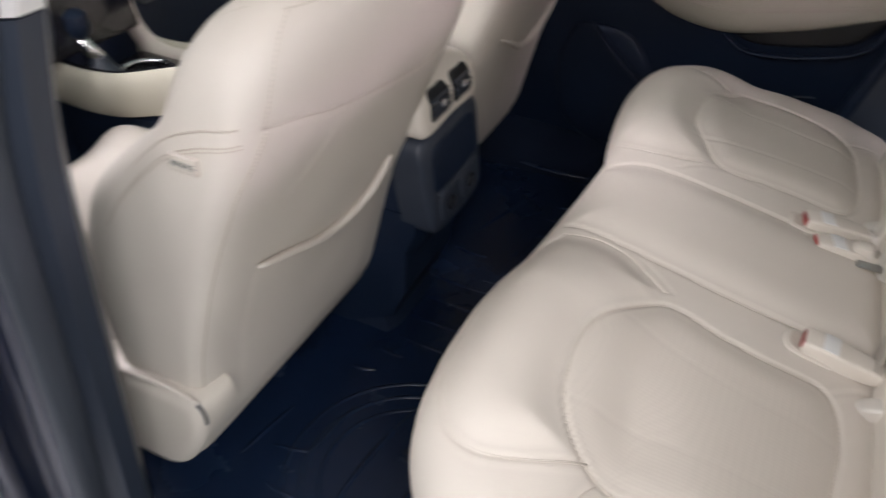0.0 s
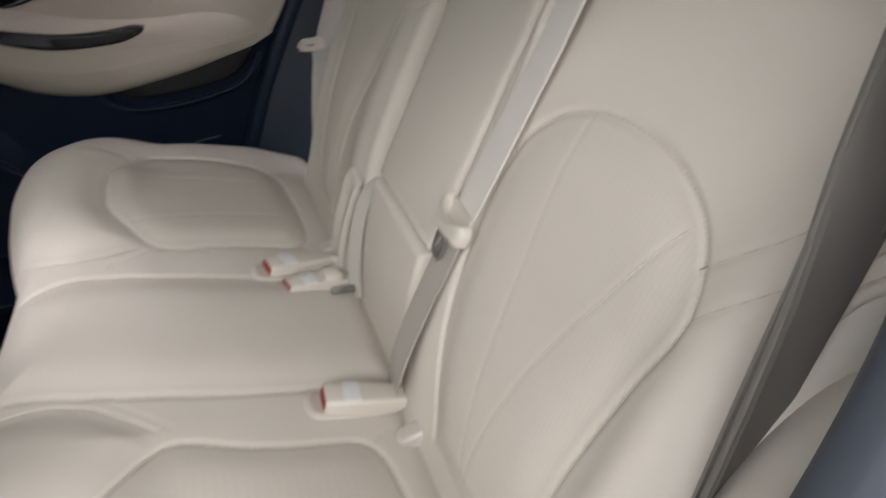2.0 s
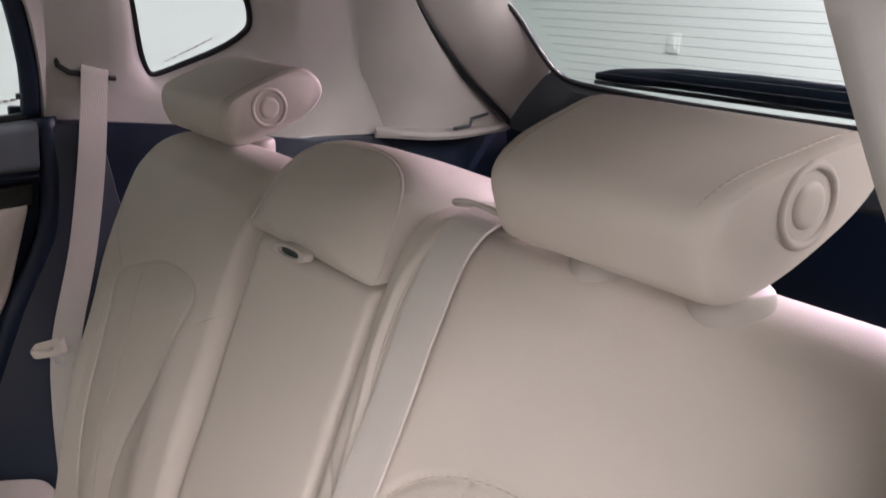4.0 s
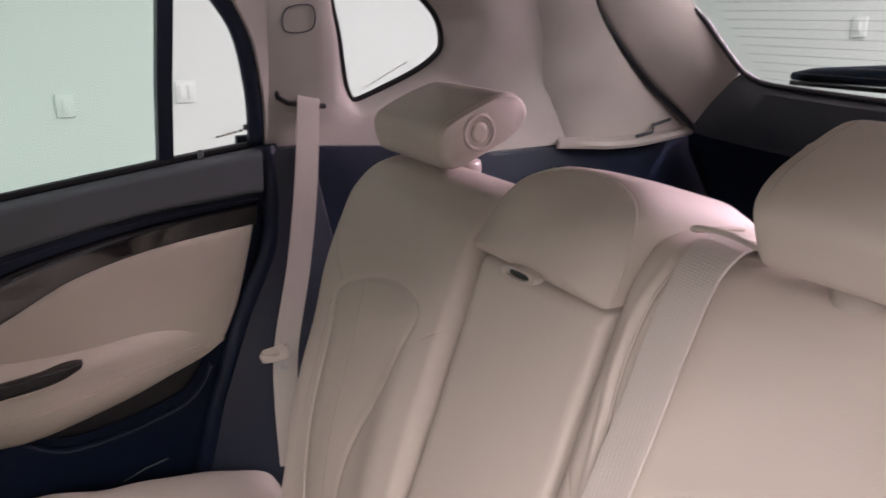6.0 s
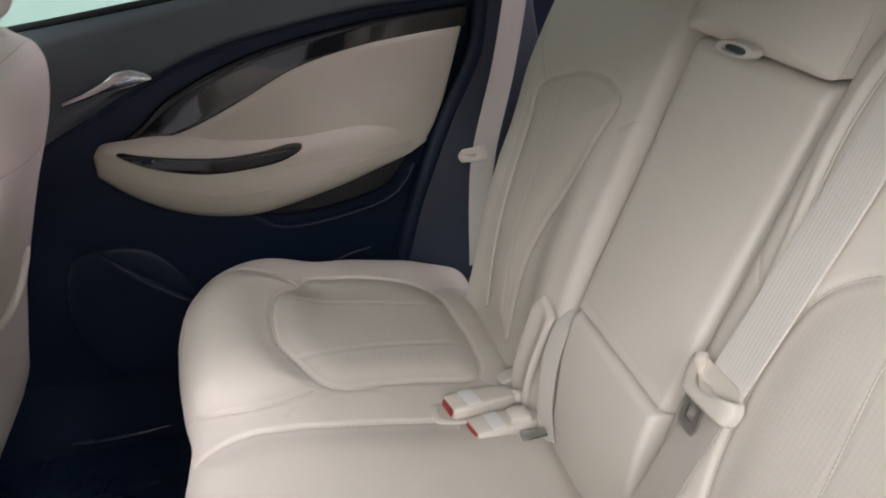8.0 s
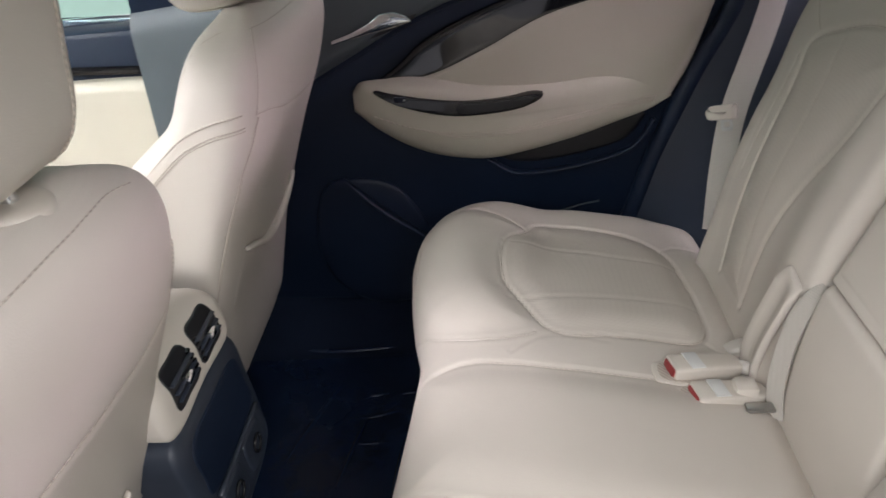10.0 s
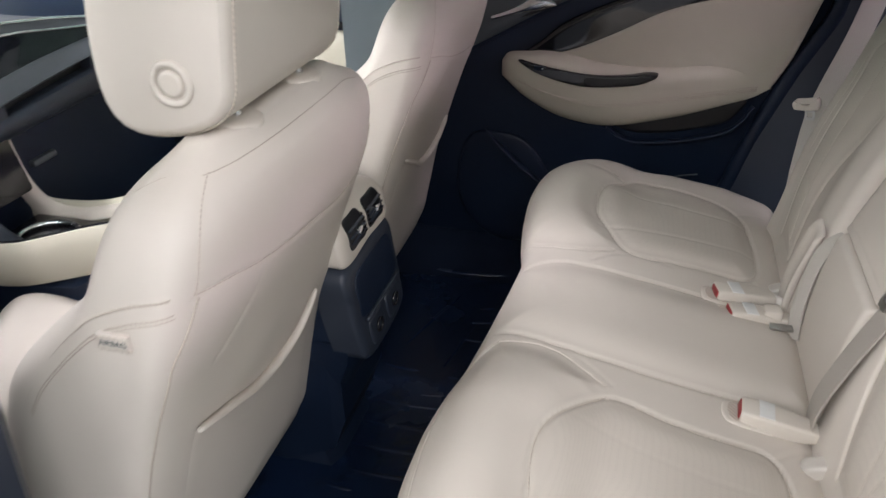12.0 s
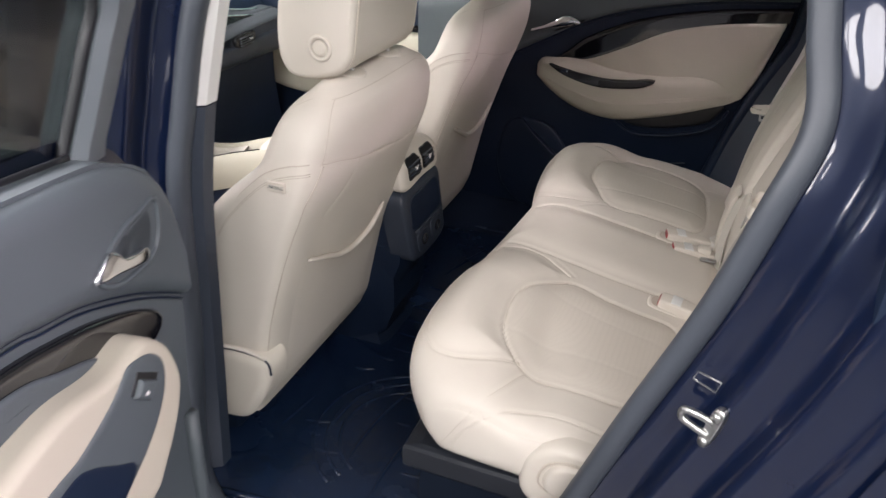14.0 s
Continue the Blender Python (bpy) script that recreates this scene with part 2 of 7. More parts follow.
def tube(name, pts, r, mat, parent=None, label="", sides=8, closed=False, flat=1.0):
    """A round bar along a line of points; flat squeezes it along its second axis."""
    p = arr(pts)
    n = len(p)
    tan = np.gradient(p, axis=0) if not closed else np.roll(p, -1, 0) - np.roll(p, 1, 0)
    tan /= np.linalg.norm(tan, axis=1)[:, None] + 1e-12
    ref = arr((0, 0, 1)) if abs(tan[:, 2]).mean() < 0.8 else arr((1, 0, 0))
    if closed:
        ref = np.linalg.svd(p - p.mean(0))[2][2]
    side = np.cross(tan, ref)
    side /= np.linalg.norm(side, axis=1)[:, None] + 1e-12
    up = np.cross(side, tan)
    rr = np.full(n, r) if np.isscalar(r) else arr(r)
    ang = np.linspace(0, 2 * np.pi, sides, endpoint=False)
    v = (p[:, None] + rr[:, None, None] * (np.cos(ang)[None, :, None] * side[:, None] + flat * np.sin(ang)[None, :, None] * up[:, None])).reshape(-1, 3)
    f = []
    for i in range(n if closed else n - 1):
        for j in range(sides):
            a, b = i * sides, ((i + 1) % n) * sides
            f.append((a + j, a + (j + 1) % sides, b + (j + 1) % sides, b + j))
    if not closed:
        f += [tuple(range(sides))[::-1], tuple((n - 1) * sides + j for j in range(sides))]
    return mesh(name, v, f, mat, parent, label)


def loft(name, loops, mat, parent=None, label="", caps=True, smooth=True):
    """A skin over a row of closed loops with equal counts."""
    l = arr(loops)
    n, k = l.shape[:2]
    f = [(i * k + j, i * k + (j + 1) % k, (i + 1) * k + (j + 1) % k, (i + 1) * k + j) for i in range(n - 1) for j in range(k)]
    if caps:
        f += [tuple(range(k))[::-1], tuple((n - 1) * k + j for j in range(k))]
    bm = bmesh.new()
    vs = [bm.verts.new(v) for v in l.reshape(-1, 3)]
    for q in f:
        bm.faces.new([vs[i] for i in q])
    return part(name, bm, mat, parent, label, smooth)


def pillow(name, outline, place, mat, parent=None, label="", height=0.01, back=0.01, edge=0.25, rings=10, centre=None, rough_edge=None):
    """A pad on a closed outline (2D): flat in the middle, rounded to its rim, with a skirt down to its back. place(a, b, h) gives the point."""
    o = arr(outline)
    c = o.mean(0) if centre is None else arr(centre)
    c = c if c.ndim == 2 else np.repeat(c[None], len(o), 0)
    k = len(o)
    rs = np.r_[np.linspace(0.02, 1 - edge, max(2, rings // 2)), 1 - edge + edge * np.sin(np.linspace(0, np.pi / 2, rings // 2 + 2)[1:])]
    hs = [height if r <= 1 - edge else height * math.sqrt(max(0, 1 - ((r - 1 + edge) / edge) ** 2)) for r in rs]
    loops = [[place(a, b, h) for a, b in c + r * (o - c)] for r, h in zip(rs, hs)]
    loops.append([place(a, b, -back) for a, b in o])
    v = arr(loops).reshape(-1, 3)
    n = len(loops)
    f = [(i * k + j, i * k + (j + 1) % k, (i + 1) * k + (j + 1) % k, (i + 1) * k + j) for i in range(n - 1) for j in range(k)]
    f += [tuple(range(k))[::-1], tuple((n - 1) * k + j for j in range(k))]
    bm = bmesh.new()
    vs = [bm.verts.new(p) for p in v]
    for q in f:
        bm.faces.new([vs[i] for i in q])
    return part(name, bm, mat, parent, label, sharp=50)


def seg_dist(a, b, line):
    """The distance of points (a, b) from a polyline."""
    best = np.full(a.shape, 9.0)
    for (x0, y0), (x1, y1) in zip(line[:-1], line[1:]):
        dx, dy = x1 - x0, y1 - y0
        t = np.clip(((a - x0) * dx + (b - y0) * dy) / (dx * dx + dy * dy + 1e-12), 0, 1)
        best = np.minimum(best, np.hypot(a - x0 - t * dx, b - y0 - t * dy))
    return best


def inside(a, b, poly):
    odd = np.zeros(a.shape, bool)
    p = arr(poly)
    for (x0, y0), (x1, y1) in zip(p, np.roll(p, -1, 0)):
        cross = ((y0 > b) != (y1 > b)) & (a < (x1 - x0) * (b - y0) / (y1 - y0 + 1e-12) + x0)
        odd ^= cross
    return odd


class Skin:
    """A closed soft form: profile loops along one direction, pressed in along seams and split into panels."""

    def __init__(self, points, a, b):
        self.p, self.a, self.b = points, a, b     # (n, k, 3) loops; a, b: flat coordinates of every vertex
        self.normal()

    def normal(self):
        du = np.roll(self.p, -1, 1) - np.roll(self.p, 1, 1)
        dv = np.gradient(self.p, axis=0)
        n = np.cross(du, dv)
        self.n = n / (np.linalg.norm(n, axis=2)[:, :, None] + 1e-12)
        mid = self.p.mean((0, 1))
        if ((self.p - mid) * self.n).sum() < 0:
            self.n = -self.n

    def push(self, amount):
        self.p = self.p + self.n * amount[:, :, None]
        self.normal()

    def groove(self, lines, depth=0.005, width=0.006, where=None):
        total = np.zeros(self.a.shape)
        for line in lines:
            total = np.maximum(total, np.exp(-((seg_dist(self.a, self.b, line) / width) ** 2)))
        self.push(-depth * total * (1 if where is None else where))

    def furrow(self, lines, depth=0.005, width=0.006, ridge=0.0):
        """Presses lines of places in space into the skin, with a low swelling on either side."""
        total, swell = np.zeros(self.a.shape), np.zeros(self.a.shape)
        for line in lines:
            l = arr(line)
            reach = 5 * width
            near = np.all((self.p > l.min(0) - reach) & (self.p < l.max(0) + reach), axis=2)
            q = self.p[near]
            best = np.full(len(q), 9.0)
            for u, v in zip(l[:-1], l[1:]):
                w = v - u
                t = np.clip(((q - u) @ w) / (w @ w + 1e-12), 0, 1)
                best = np.minimum(best, np.linalg.norm(q - u - t[:, None] * w, axis=1))
            total[near] = np.maximum(total[near], np.exp(-((best / width) ** 2)))
            swell[near] = np.maximum(swell[near], np.exp(-(((best - 2.4 * width) / (1.2 * width)) ** 2)))
        self.push(ridge * swell - depth * total)

    def trace(self, line, mask=None):
        """The places on the skin under flat coordinates."""
        p = arr([self.at(a, b, mask)[0] for a, b in line])
        if len(p) > 4:
            p[1:-1] = (p[:-2] + 2 * p[1:-1] + p[2:]) / 4
        return p

    def snap(self, line):
        """The places on the skin nearest to places in space, and their normals."""
        flat, norm = self.p.reshape(-1, 3), self.n.reshape(-1, 3)
        best = [int(np.argmin(((flat - q) ** 2).sum(1))) for q in arr(line)]
        p = flat[best]
        for _ in range(6):
            p[1:-1] = (p[:-2] + 2 * p[1:-1] + p[2:]) / 4
        return p, norm[best]

    def puff(self, poly, amount, soft=0.03, where=None):
        d = seg_dist(self.a, self.b, np.r_[poly, poly[:1]])
        self.push(np.where(inside(self.a, self.b, poly), amount * (1 - np.exp(-((d / soft) ** 2))), 0) * (1 if where is None else where))

    def at(self, a, b, mask=None):
        """The point and normal nearest to flat coordinates."""
        d = np.hypot(self.a - a, self.b - b)
        if mask is not None:
            d = np.where(mask, d, 9)
        near = np.argsort(d.ravel())[:6]
        w = 1 / (d.ravel()[near] + 1e-5) ** 2
        w /= w.sum()
        return (self.p.reshape(-1, 3)[near] * w[:, None]).sum(0), (self.n.reshape(-1, 3)[near] * w[:, None]).sum(0)

    def stitch(self, name, line, r, mat, parent, lift=0.0, mask=None):
        pts = []
        for a, b in line:
            p, n = self.at(a, b, mask)
            pts.append(p + n * lift)
        p = arr(pts)
        if len(p) > 4:
            p[1:-1] = (p[:-2] + 2 * p[1:-1] + p[2:]) / 4
        return tube(name, p, r, mat, parent, sides=6)

    def panels(self, parent, table, rest):
        """table: (name, polygon, material, mask); rest: the name and material of what is left."""
        n, k = self.a.shape
        i, j = np.meshgrid(np.arange(n - 1), np.arange(k), indexing="ij")
        quad = np.stack([i * k + j, i * k + (j + 1) % k, (i + 1) * k + (j + 1) % k, (i + 1) * k + j], -1)
        a, b = self.a.ravel()[quad[..., 0]], self.b.ravel()[quad[..., 0]]
        owner = np.full(quad.shape[:2], -1)
        for m, (_, poly, _, mask) in enumerate(table):
            owner[inside(a, b, poly) & (mask[:-1] if mask is not None else True)] = m
        pf = self.p.reshape(-1, 3)[quad]
        way = (np.cross(pf[..., 1, :] - pf[..., 0, :], pf[..., 3, :] - pf[..., 0, :]) * self.n.reshape(-1, 3)[quad[..., 0]]).sum()
        if way < 0:
            quad = quad[..., ::-1]
        out = []
        for m, (name, mat) in enumerate([(t[0], t[2]) for t in table] + [rest]):
            want = m if m < len(table) else -1
            q = quad[owner == want].reshape(-1, 4)
            if not len(q):
                continue
            use, back = np.unique(q, return_inverse=True)
            verts = self.p.reshape(-1, 3)[use]
            faces = back.reshape(-1, 4).tolist()
            if want == -1:
                lut = {g: l for l, g in enumerate(use)}
                for row in (0, n - 1):
                    ring = [row * k + jj for jj in range(k)]
                    if all(g in lut for g in ring):
                        faces.append([lut[g] for g in ring])
            ob = mesh(name, verts, faces, mat, parent)
            norms = self.n.reshape(-1, 3)[use]
            ob.data.normals_split_custom_set_from_vertices(norms.tolist())
            out.append(ob)
        return out
# ---- the garage ----


def garage():
    x0, x1, y0, y1, z1 = -5.0, 4.2, -6.6, 3.3, 2.8
    fl = block("floor", (x0 - 0.2, y0 - 0.2, GROUND - 0.2), (x1 + 0.2, y1 + 0.2, GROUND), concrete, bevel=0)
    tagged(fl, "grey sealed concrete garage floor", "floor", kind="structure")
    ce = block("ceiling", (x0 - 0.2, y0 - 0.2, z1), (x1 + 0.2, y1 + 0.2, z1 + 0.2), wall_paint, bevel=0)
    tagged(ce, "white painted garage ceiling", "ceiling", kind="structure")
    for name, lo, hi in (
        ("wall_north", (x0, y1, GROUND), (x1, y1 + 0.15, z1)),
        ("wall_south", (x0, y0 - 0.15, GROUND), (x1, y0, z1)),
        ("wall_east", (x1, y0 - 0.15, GROUND), (x1 + 0.15, y1 + 0.15, z1)),
        ("wall_west", (x0 - 0.15, y0 - 0.15, GROUND), (x0, y1 + 0.15, z1)),
    ):
        tagged(block(name, lo, hi, dark_wall if "south" in name else wall_paint, bevel=0), "unseen garage wall, grey chosen for paint reflections" if "south" in name else "smooth white painted garage wall", "wall", kind="structure")

    for px, pz, w in ((0.437, 0.693, 0.08), (0.987, 0.737, 0.10)):
        plate = thing("wall_switch", "white plastic switch plate on the garage wall", "wall switch", "switch plates", at=(px, y1, pz))
        block("plate", (-w / 2, -0.012, -0.055), (w / 2, 0, 0.055), wall_plate, plate, bevel=0.004)
        for k in ((0,) if w < 0.09 else (-0.022, 0.022)):
            block("rocker", (k - 0.014, -0.018, -0.033), (k + 0.014, -0.010, 0.033), wall_plate, plate, bevel=0.003)
    plate = thing("wall_switch", "white plastic switch plate on the garage wall", "wall switch", "switch plates", at=(x1, 1.82, 1.08))
    block("plate", (-0.012, -0.04, -0.055), (0, 0.04, 0.055), wall_plate, plate, bevel=0.004)
    block("rocker", (-0.018, -0.014, -0.033), (-0.010, 0.014, 0.033), wall_plate, plate, bevel=0.003)


garage()

# ---- rear seat cushion ----
HALF = 0.345         # outboard seats' distance from the middle line


def nose_at(y):
    """Where the cushion's front edge lies, by its place across the car."""
    return np.interp(y, [-0.66, -0.63, -0.58, -0.52, -0.44, -0.355, -0.24, -0.12, 0.0, 0.08, 0.12, 0.165, 0.25, 0.34, 0.42, 0.49, 0.54, 0.575],
                     [0.080, 0.050, 0.018, 0.000, -0.009, -0.008, 0.008, 0.022, 0.033, 0.039, 0.041, 0.030, 0.018, 0.011, 0.015, 0.035, 0.066, 0.105])


def rear_cushion():
    root = thing("rear_bench_cushion", "beige leather rear bench cushion with shaped outer seats and flat middle", "car seat")
    prof = spline([(0.528, 0.285), (0.515, 0.308), (0.494, 0.328), (0.45, 0.346), (0.30, 0.376), (0.18, 0.399), (0.115, 0.405), (0.068, 0.390), (0.046, 0.355), (0.050, 0.315), (0.068, 0.278), (0.105, 0.256),
                   (0.30, 0.246), (0.48, 0.246), (0.525, 0.26)], 280, True)
    k = len(prof)
    tip = int(np.argmin(prof[:, 0]))
    ys = np.concatenate([np.linspace(-0.655, -0.56, 44), np.linspace(-0.556, 0.466, 250), np.linspace(0.47, 0.565, 44)])
    soft_nose = np.mean([nose_at(ys + d) for d in np.linspace(-0.02, 0.02, 9)], 0)
    mid = arr((0.30, 0.305))
    loops = []
    for y, nose in zip(ys, soft_nose):
        e = max(0.0, (abs(y - YC) - 0.525) / 0.0855)
        s = (1 - min(e, 0.995) ** 2.6) ** (1 / 2.6)
        q = mid + (prof - mid) * arr((0.95 + 0.05 * s, 0.55 + 0.45 * s))
        ahead = np.clip((0.5 - q[:, 0]) / 0.45, 0, 1) ** 1.3
        x = q[:, 0] + (nose - 0.046) * ahead
        loops.append(np.stack([x, np.full(k, y), q[:, 1]], 1))
    ends = []
    for loop, dy in ((loops[0], -1), (loops[-1], 1)):
        c = loop.mean(0)
        ends.append([c + (loop - c) * f + arr((0, dy * h, 0)) for f, h in [(f, 0.011 * (1 - f**2.2) ** 0.6) for f in np.linspace(0.985, 0.02, 34)]])
    p = arr(ends[0][::-1] + loops + ends[1])
    # the outer seats swell towards their front rolls and fall away at the rear outer corners
    X, Y, Z = p[:, :, 0], p[:, :, 1], p[:, :, 2]
    step = lambda v, lo, hi: (lambda t: t * t * (3 - 2 * t))(np.clip((v - lo) / (hi - lo), 0, 1))  # noqa: E731
    out = np.abs(Y - YC)
    roll = step(out, 0.15, 0.27) * (1 - step(out, 0.47, 0.60)) * np.exp(-np.abs((X - 0.07) / 0.128) ** 6)
    p[:, :, 2] += step(Z, 0.29, 0.38) * (-0.006 * step(Y, 0.36, 0.46) + np.where(Y < YC, 0.016, 0.011) * roll - np.where(Y < YC, 0.012, 0.008) * step(out, 0.32, 0.46) * np.exp(-(((X - 0.236) / 0.045) ** 2)) - 0.022 * step(X, 0.40, 0.50) * step(out, 0.44, 0.56))
    sk = Skin(p, p[:, :, 0].copy(), p[:, :, 1].copy())
    top = np.repeat((np.arange(k) <= tip)[None], len(p), 0)
    seams, pipes, ribs, faint, panels = [], [], [], [], []
    for s in (-1, 1):
        yc = YC + s * HALF
        f = lambda pts: [(x, yc - s * d) for x, d in pts]  # noqa: E731
        fore, wide = (0.0, 0.0) if s < 0 else (0.013, 0.024)
        insert = spline(f([(0.216, 0.149 if s < 0 else 0.144), (0.176 + fore, 0.104), (0.145 + fore, 0.045), (0.144 + fore, -0.04), (0.157 + fore, -0.09), (0.186 + fore, -0.13), (0.225, -0.150 - wide), (0.284, -0.150 - wide), (0.345, -0.145 - wide), (0.40, -0.138 - 0.5 * wide), (0.435, -0.105),
                           (0.448, -0.024), (0.454, 0.044), (0.448, 0.105), (0.424, 0.136), (0.365, 0.138), (0.30, 0.142), (0.250, 0.153)]), 110, True)
        roll_in = spline(f([(0.056, 0.222), (0.097, 0.223), (0.143, 0.218), (0.185, 0.193), (0.212, 0.173)] if s < 0 else [(0.050, 0.160), (0.075, 0.178), (0.115, 0.186), (0.160, 0.178), (0.198, 0.158)]), 34)
        roll_in2 = spline(f([(0.060, 0.230), (0.100, 0.231), (0.148, 0.226), (0.192, 0.201), (0.222, 0.178)] if s < 0 else [(0.165, 0.206), (0.182, 0.186), (0.206, 0.166), (0.240, 0.156), (0.30, 0.156)]), 34)
        front = spline(f(([(0.056, 0.222), (0.030, 0.190)] if s < 0 else [(0.050, 0.160), (0.036, 0.148)]) + [(0.016 if s < 0 else 0.026, 0.12), (0.008 if s < 0 else 0.020, 0.03), (0.010 if s < 0 else 0.024, -0.06), (0.020, -0.115), (0.036, -0.152), (0.062, -0.182), (0.100, -0.192),
                           (0.140, -0.178), (0.178, -0.155), (0.200, -0.138)]), 90)
        seams += [np.r_[insert, insert[:1]]]
        pipes += [roll_in, front]
        ribs += [roll_in2]
        arc = insert[:36]
        arc = arc[arc[:, 0] < 0.215]
        pad = np.r_[front, arc[::-1], roll_in[::-1]]
        sk.puff(pad, 0.014, 0.035, top)
        sk.puff(insert, 0.006 if s < 0 else 0.010, 0.025, top)
        panels.append(("seat_insert", insert, perforated, top))
        # ribs fan out from the front of the insert
        (faint if s < 0 else ribs).append(spline(f([(0.165, 0.095), (0.30, 0.062), (0.450, 0.052)]), 24))
        (faint if s < 0 else ribs).append(spline(f([(0.160, -0.075), (0.30, -0.062), (0.446, -0.058)]), 24))
        # from the insert's rear corners back under the seatback
        ribs.append(spline(f([(0.436, 0.130), (0.470, 0.160), (0.505, 0.178)]), 12))
        ribs.append(spline(f([(0.425, -0.118), (0.460, -0.150), (0.50, -0.165)]), 12))
    for s in (-1, 1):
        e = spline([(0.52, YC + s * 0.115), (0.38, YC + s * 0.119), (0.25, YC + s * 0.119), (0.15, YC + s * 0.114), (0.10, YC + s * 0.108), (0.066, YC + s * 0.100), (0.040, YC + s * 0.094)], 50)
        seams.append(e)
        middle = e if s < 0 else np.r_[middle, e[::-1]]
    sk.puff(middle, 0.010, 0.035, top)
    panels.append(("middle_seat_panel", middle, leather, top))
    # the puffed panels change the skin, so the seams are laid on it now
    rib3 = [sk.trace(l, top) for l in ribs]
    seam3, pipe3 = [sk.trace(l, top) for l in seams], [sk.trace(l, top) for l in pipes]
    # the seams of the middle run on down the front
    for s in (-1, 1):
        seam3.append(sk.snap(spline([(0.040, YC + s * 0.094, 0.385), (0.024, YC + s * 0.100, 0.35), (0.034, YC + s * 0.112, 0.30), (0.060, YC + s * 0.12, 0.265)], 24))[0])
    # flank by the doorway: a wedge between two seams
    flank = sk.snap(spline([(0.125, -0.660, 0.285), (0.150, -0.660, 0.335), (0.185, -0.650, 0.368), (0.228, -0.630, 0.380), (0.27, -0.616, 0.378), (0.32, -0.612, 0.369), (0.40, -0.612, 0.352), (0.48, -0.61, 0.335)], 70))[0]
    wedge = sk.snap(spline([(0.222, -0.543, 0.392), (0.212, -0.561, 0.392), (0.183, -0.620, 0.388), (0.150, -0.650, 0.355), (0.112, -0.660, 0.292)], 40))[0]
    sk.furrow(seam3, 0.0032, 0.0030, 0.0001)
    sk.furrow(pipe3 + [flank], 0.0015, 0.0028, 0.0004)
    sk.furrow(rib3 + [wedge], 0.0010, 0.0030, 0.0002)
    sk.furrow([sk.trace(l, top) for l in faint], 0.0004, 0.0026)
    sk.panels(root, panels, ("seat_base", leather))
    for line, r in [(l, 0.0009) for l in seam3] + [(l, 0.00101) for l in pipe3 + [flank]] + [(wedge, 0.0007)]:
        at, n = sk.snap(line)
        tube("seam", at + n * (0.0002 if r < 0.001 else 0.0005), r, thread if r < 0.001 else leather, root, sides=6)
        if r > 0.001:
            tube("seam", at + n * 0.0004 + arr((0.003, 0, 0)), 0.0006, thread, root, sides=6)
    # creases where the perforated cover is pulled tight
    crease = [sk.trace(spline([(x, -0.335 - 0.03 * j + 0.10 * (x - 0.25)) for x in np.linspace(0.20 + 0.035 * j, 0.31 + 0.035 * j, 5)], 14), top) for j in range(3)]
    sk.furrow(crease, 0.0010, 0.004, 0.0004)
    return sk


rear_cushion()

# ---- rear seatbacks ----


def back_skin(y0, y1, prof, n, crown, round_y=0.05, step=0.004, round_low=None):
    """A seatback between two y's from a front-over-top profile, with rounded sides."""
    pr = spline(prof, n, True)
    far = np.r_[0, np.cumsum(np.linalg.norm(np.diff(pr, axis=0), axis=1))]
    m = int((y1 - y0) / step)
    u = np.linspace(0, 1, m)
    ys = y0 + (y1 - y0) * u
    w = (y1 - y0) / 2
    loops = []
    for y in ys:
        r = round_low if round_low and y < (y0 + y1) / 2 else round_y
        e = max(0.0, (abs(y - (y0 + y1) / 2) - (w - r)) / r)
        s = (1 - min(e, 0.99) ** 2.2) ** (1 / 2.2)
        x, z = pr[:, 0].copy(), pr[:, 1].copy()
        axis = 0.60 + 0.335 * (z - 0.62)
        x = axis + (x - axis) * (0.35 + 0.65 * s)
        z = z + crown(y) * np.clip((z - 0.6) / 0.35, 0, 1)
        loops.append(np.stack([x, np.full(len(x), y), z], 1))
    ends = []
    for loop, dy in ((loops[0], -1), (loops[-1], 1)):
        c = loop.mean(0)
        ends.append([c + (loop - c) * k + arr((0, dy * h, 0)) for k, h in ((0.9, 0.0015), (0.6, 0.003), (0.25, 0.004), (0.02, 0.004))])
    p = arr(ends[0][::-1] + loops + ends[1])
    return Skin(p, p[:, :, 2].copy(), p[:, :, 1].copy()), np.repeat((far < far[-1] * 0.46)[None], m + 8, 0)


BACK = [(0.505, 0.28), (0.503, 0.40), (0.523, 0.542), (0.572, 0.70), (0.626, 0.855), (0.650, 0.900), (0.682, 0.922), (0.735, 0.922), (0.775, 0.885), (0.765, 0.78), (0.72, 0.60), (0.66, 0.40), (0.62, 0.28)]


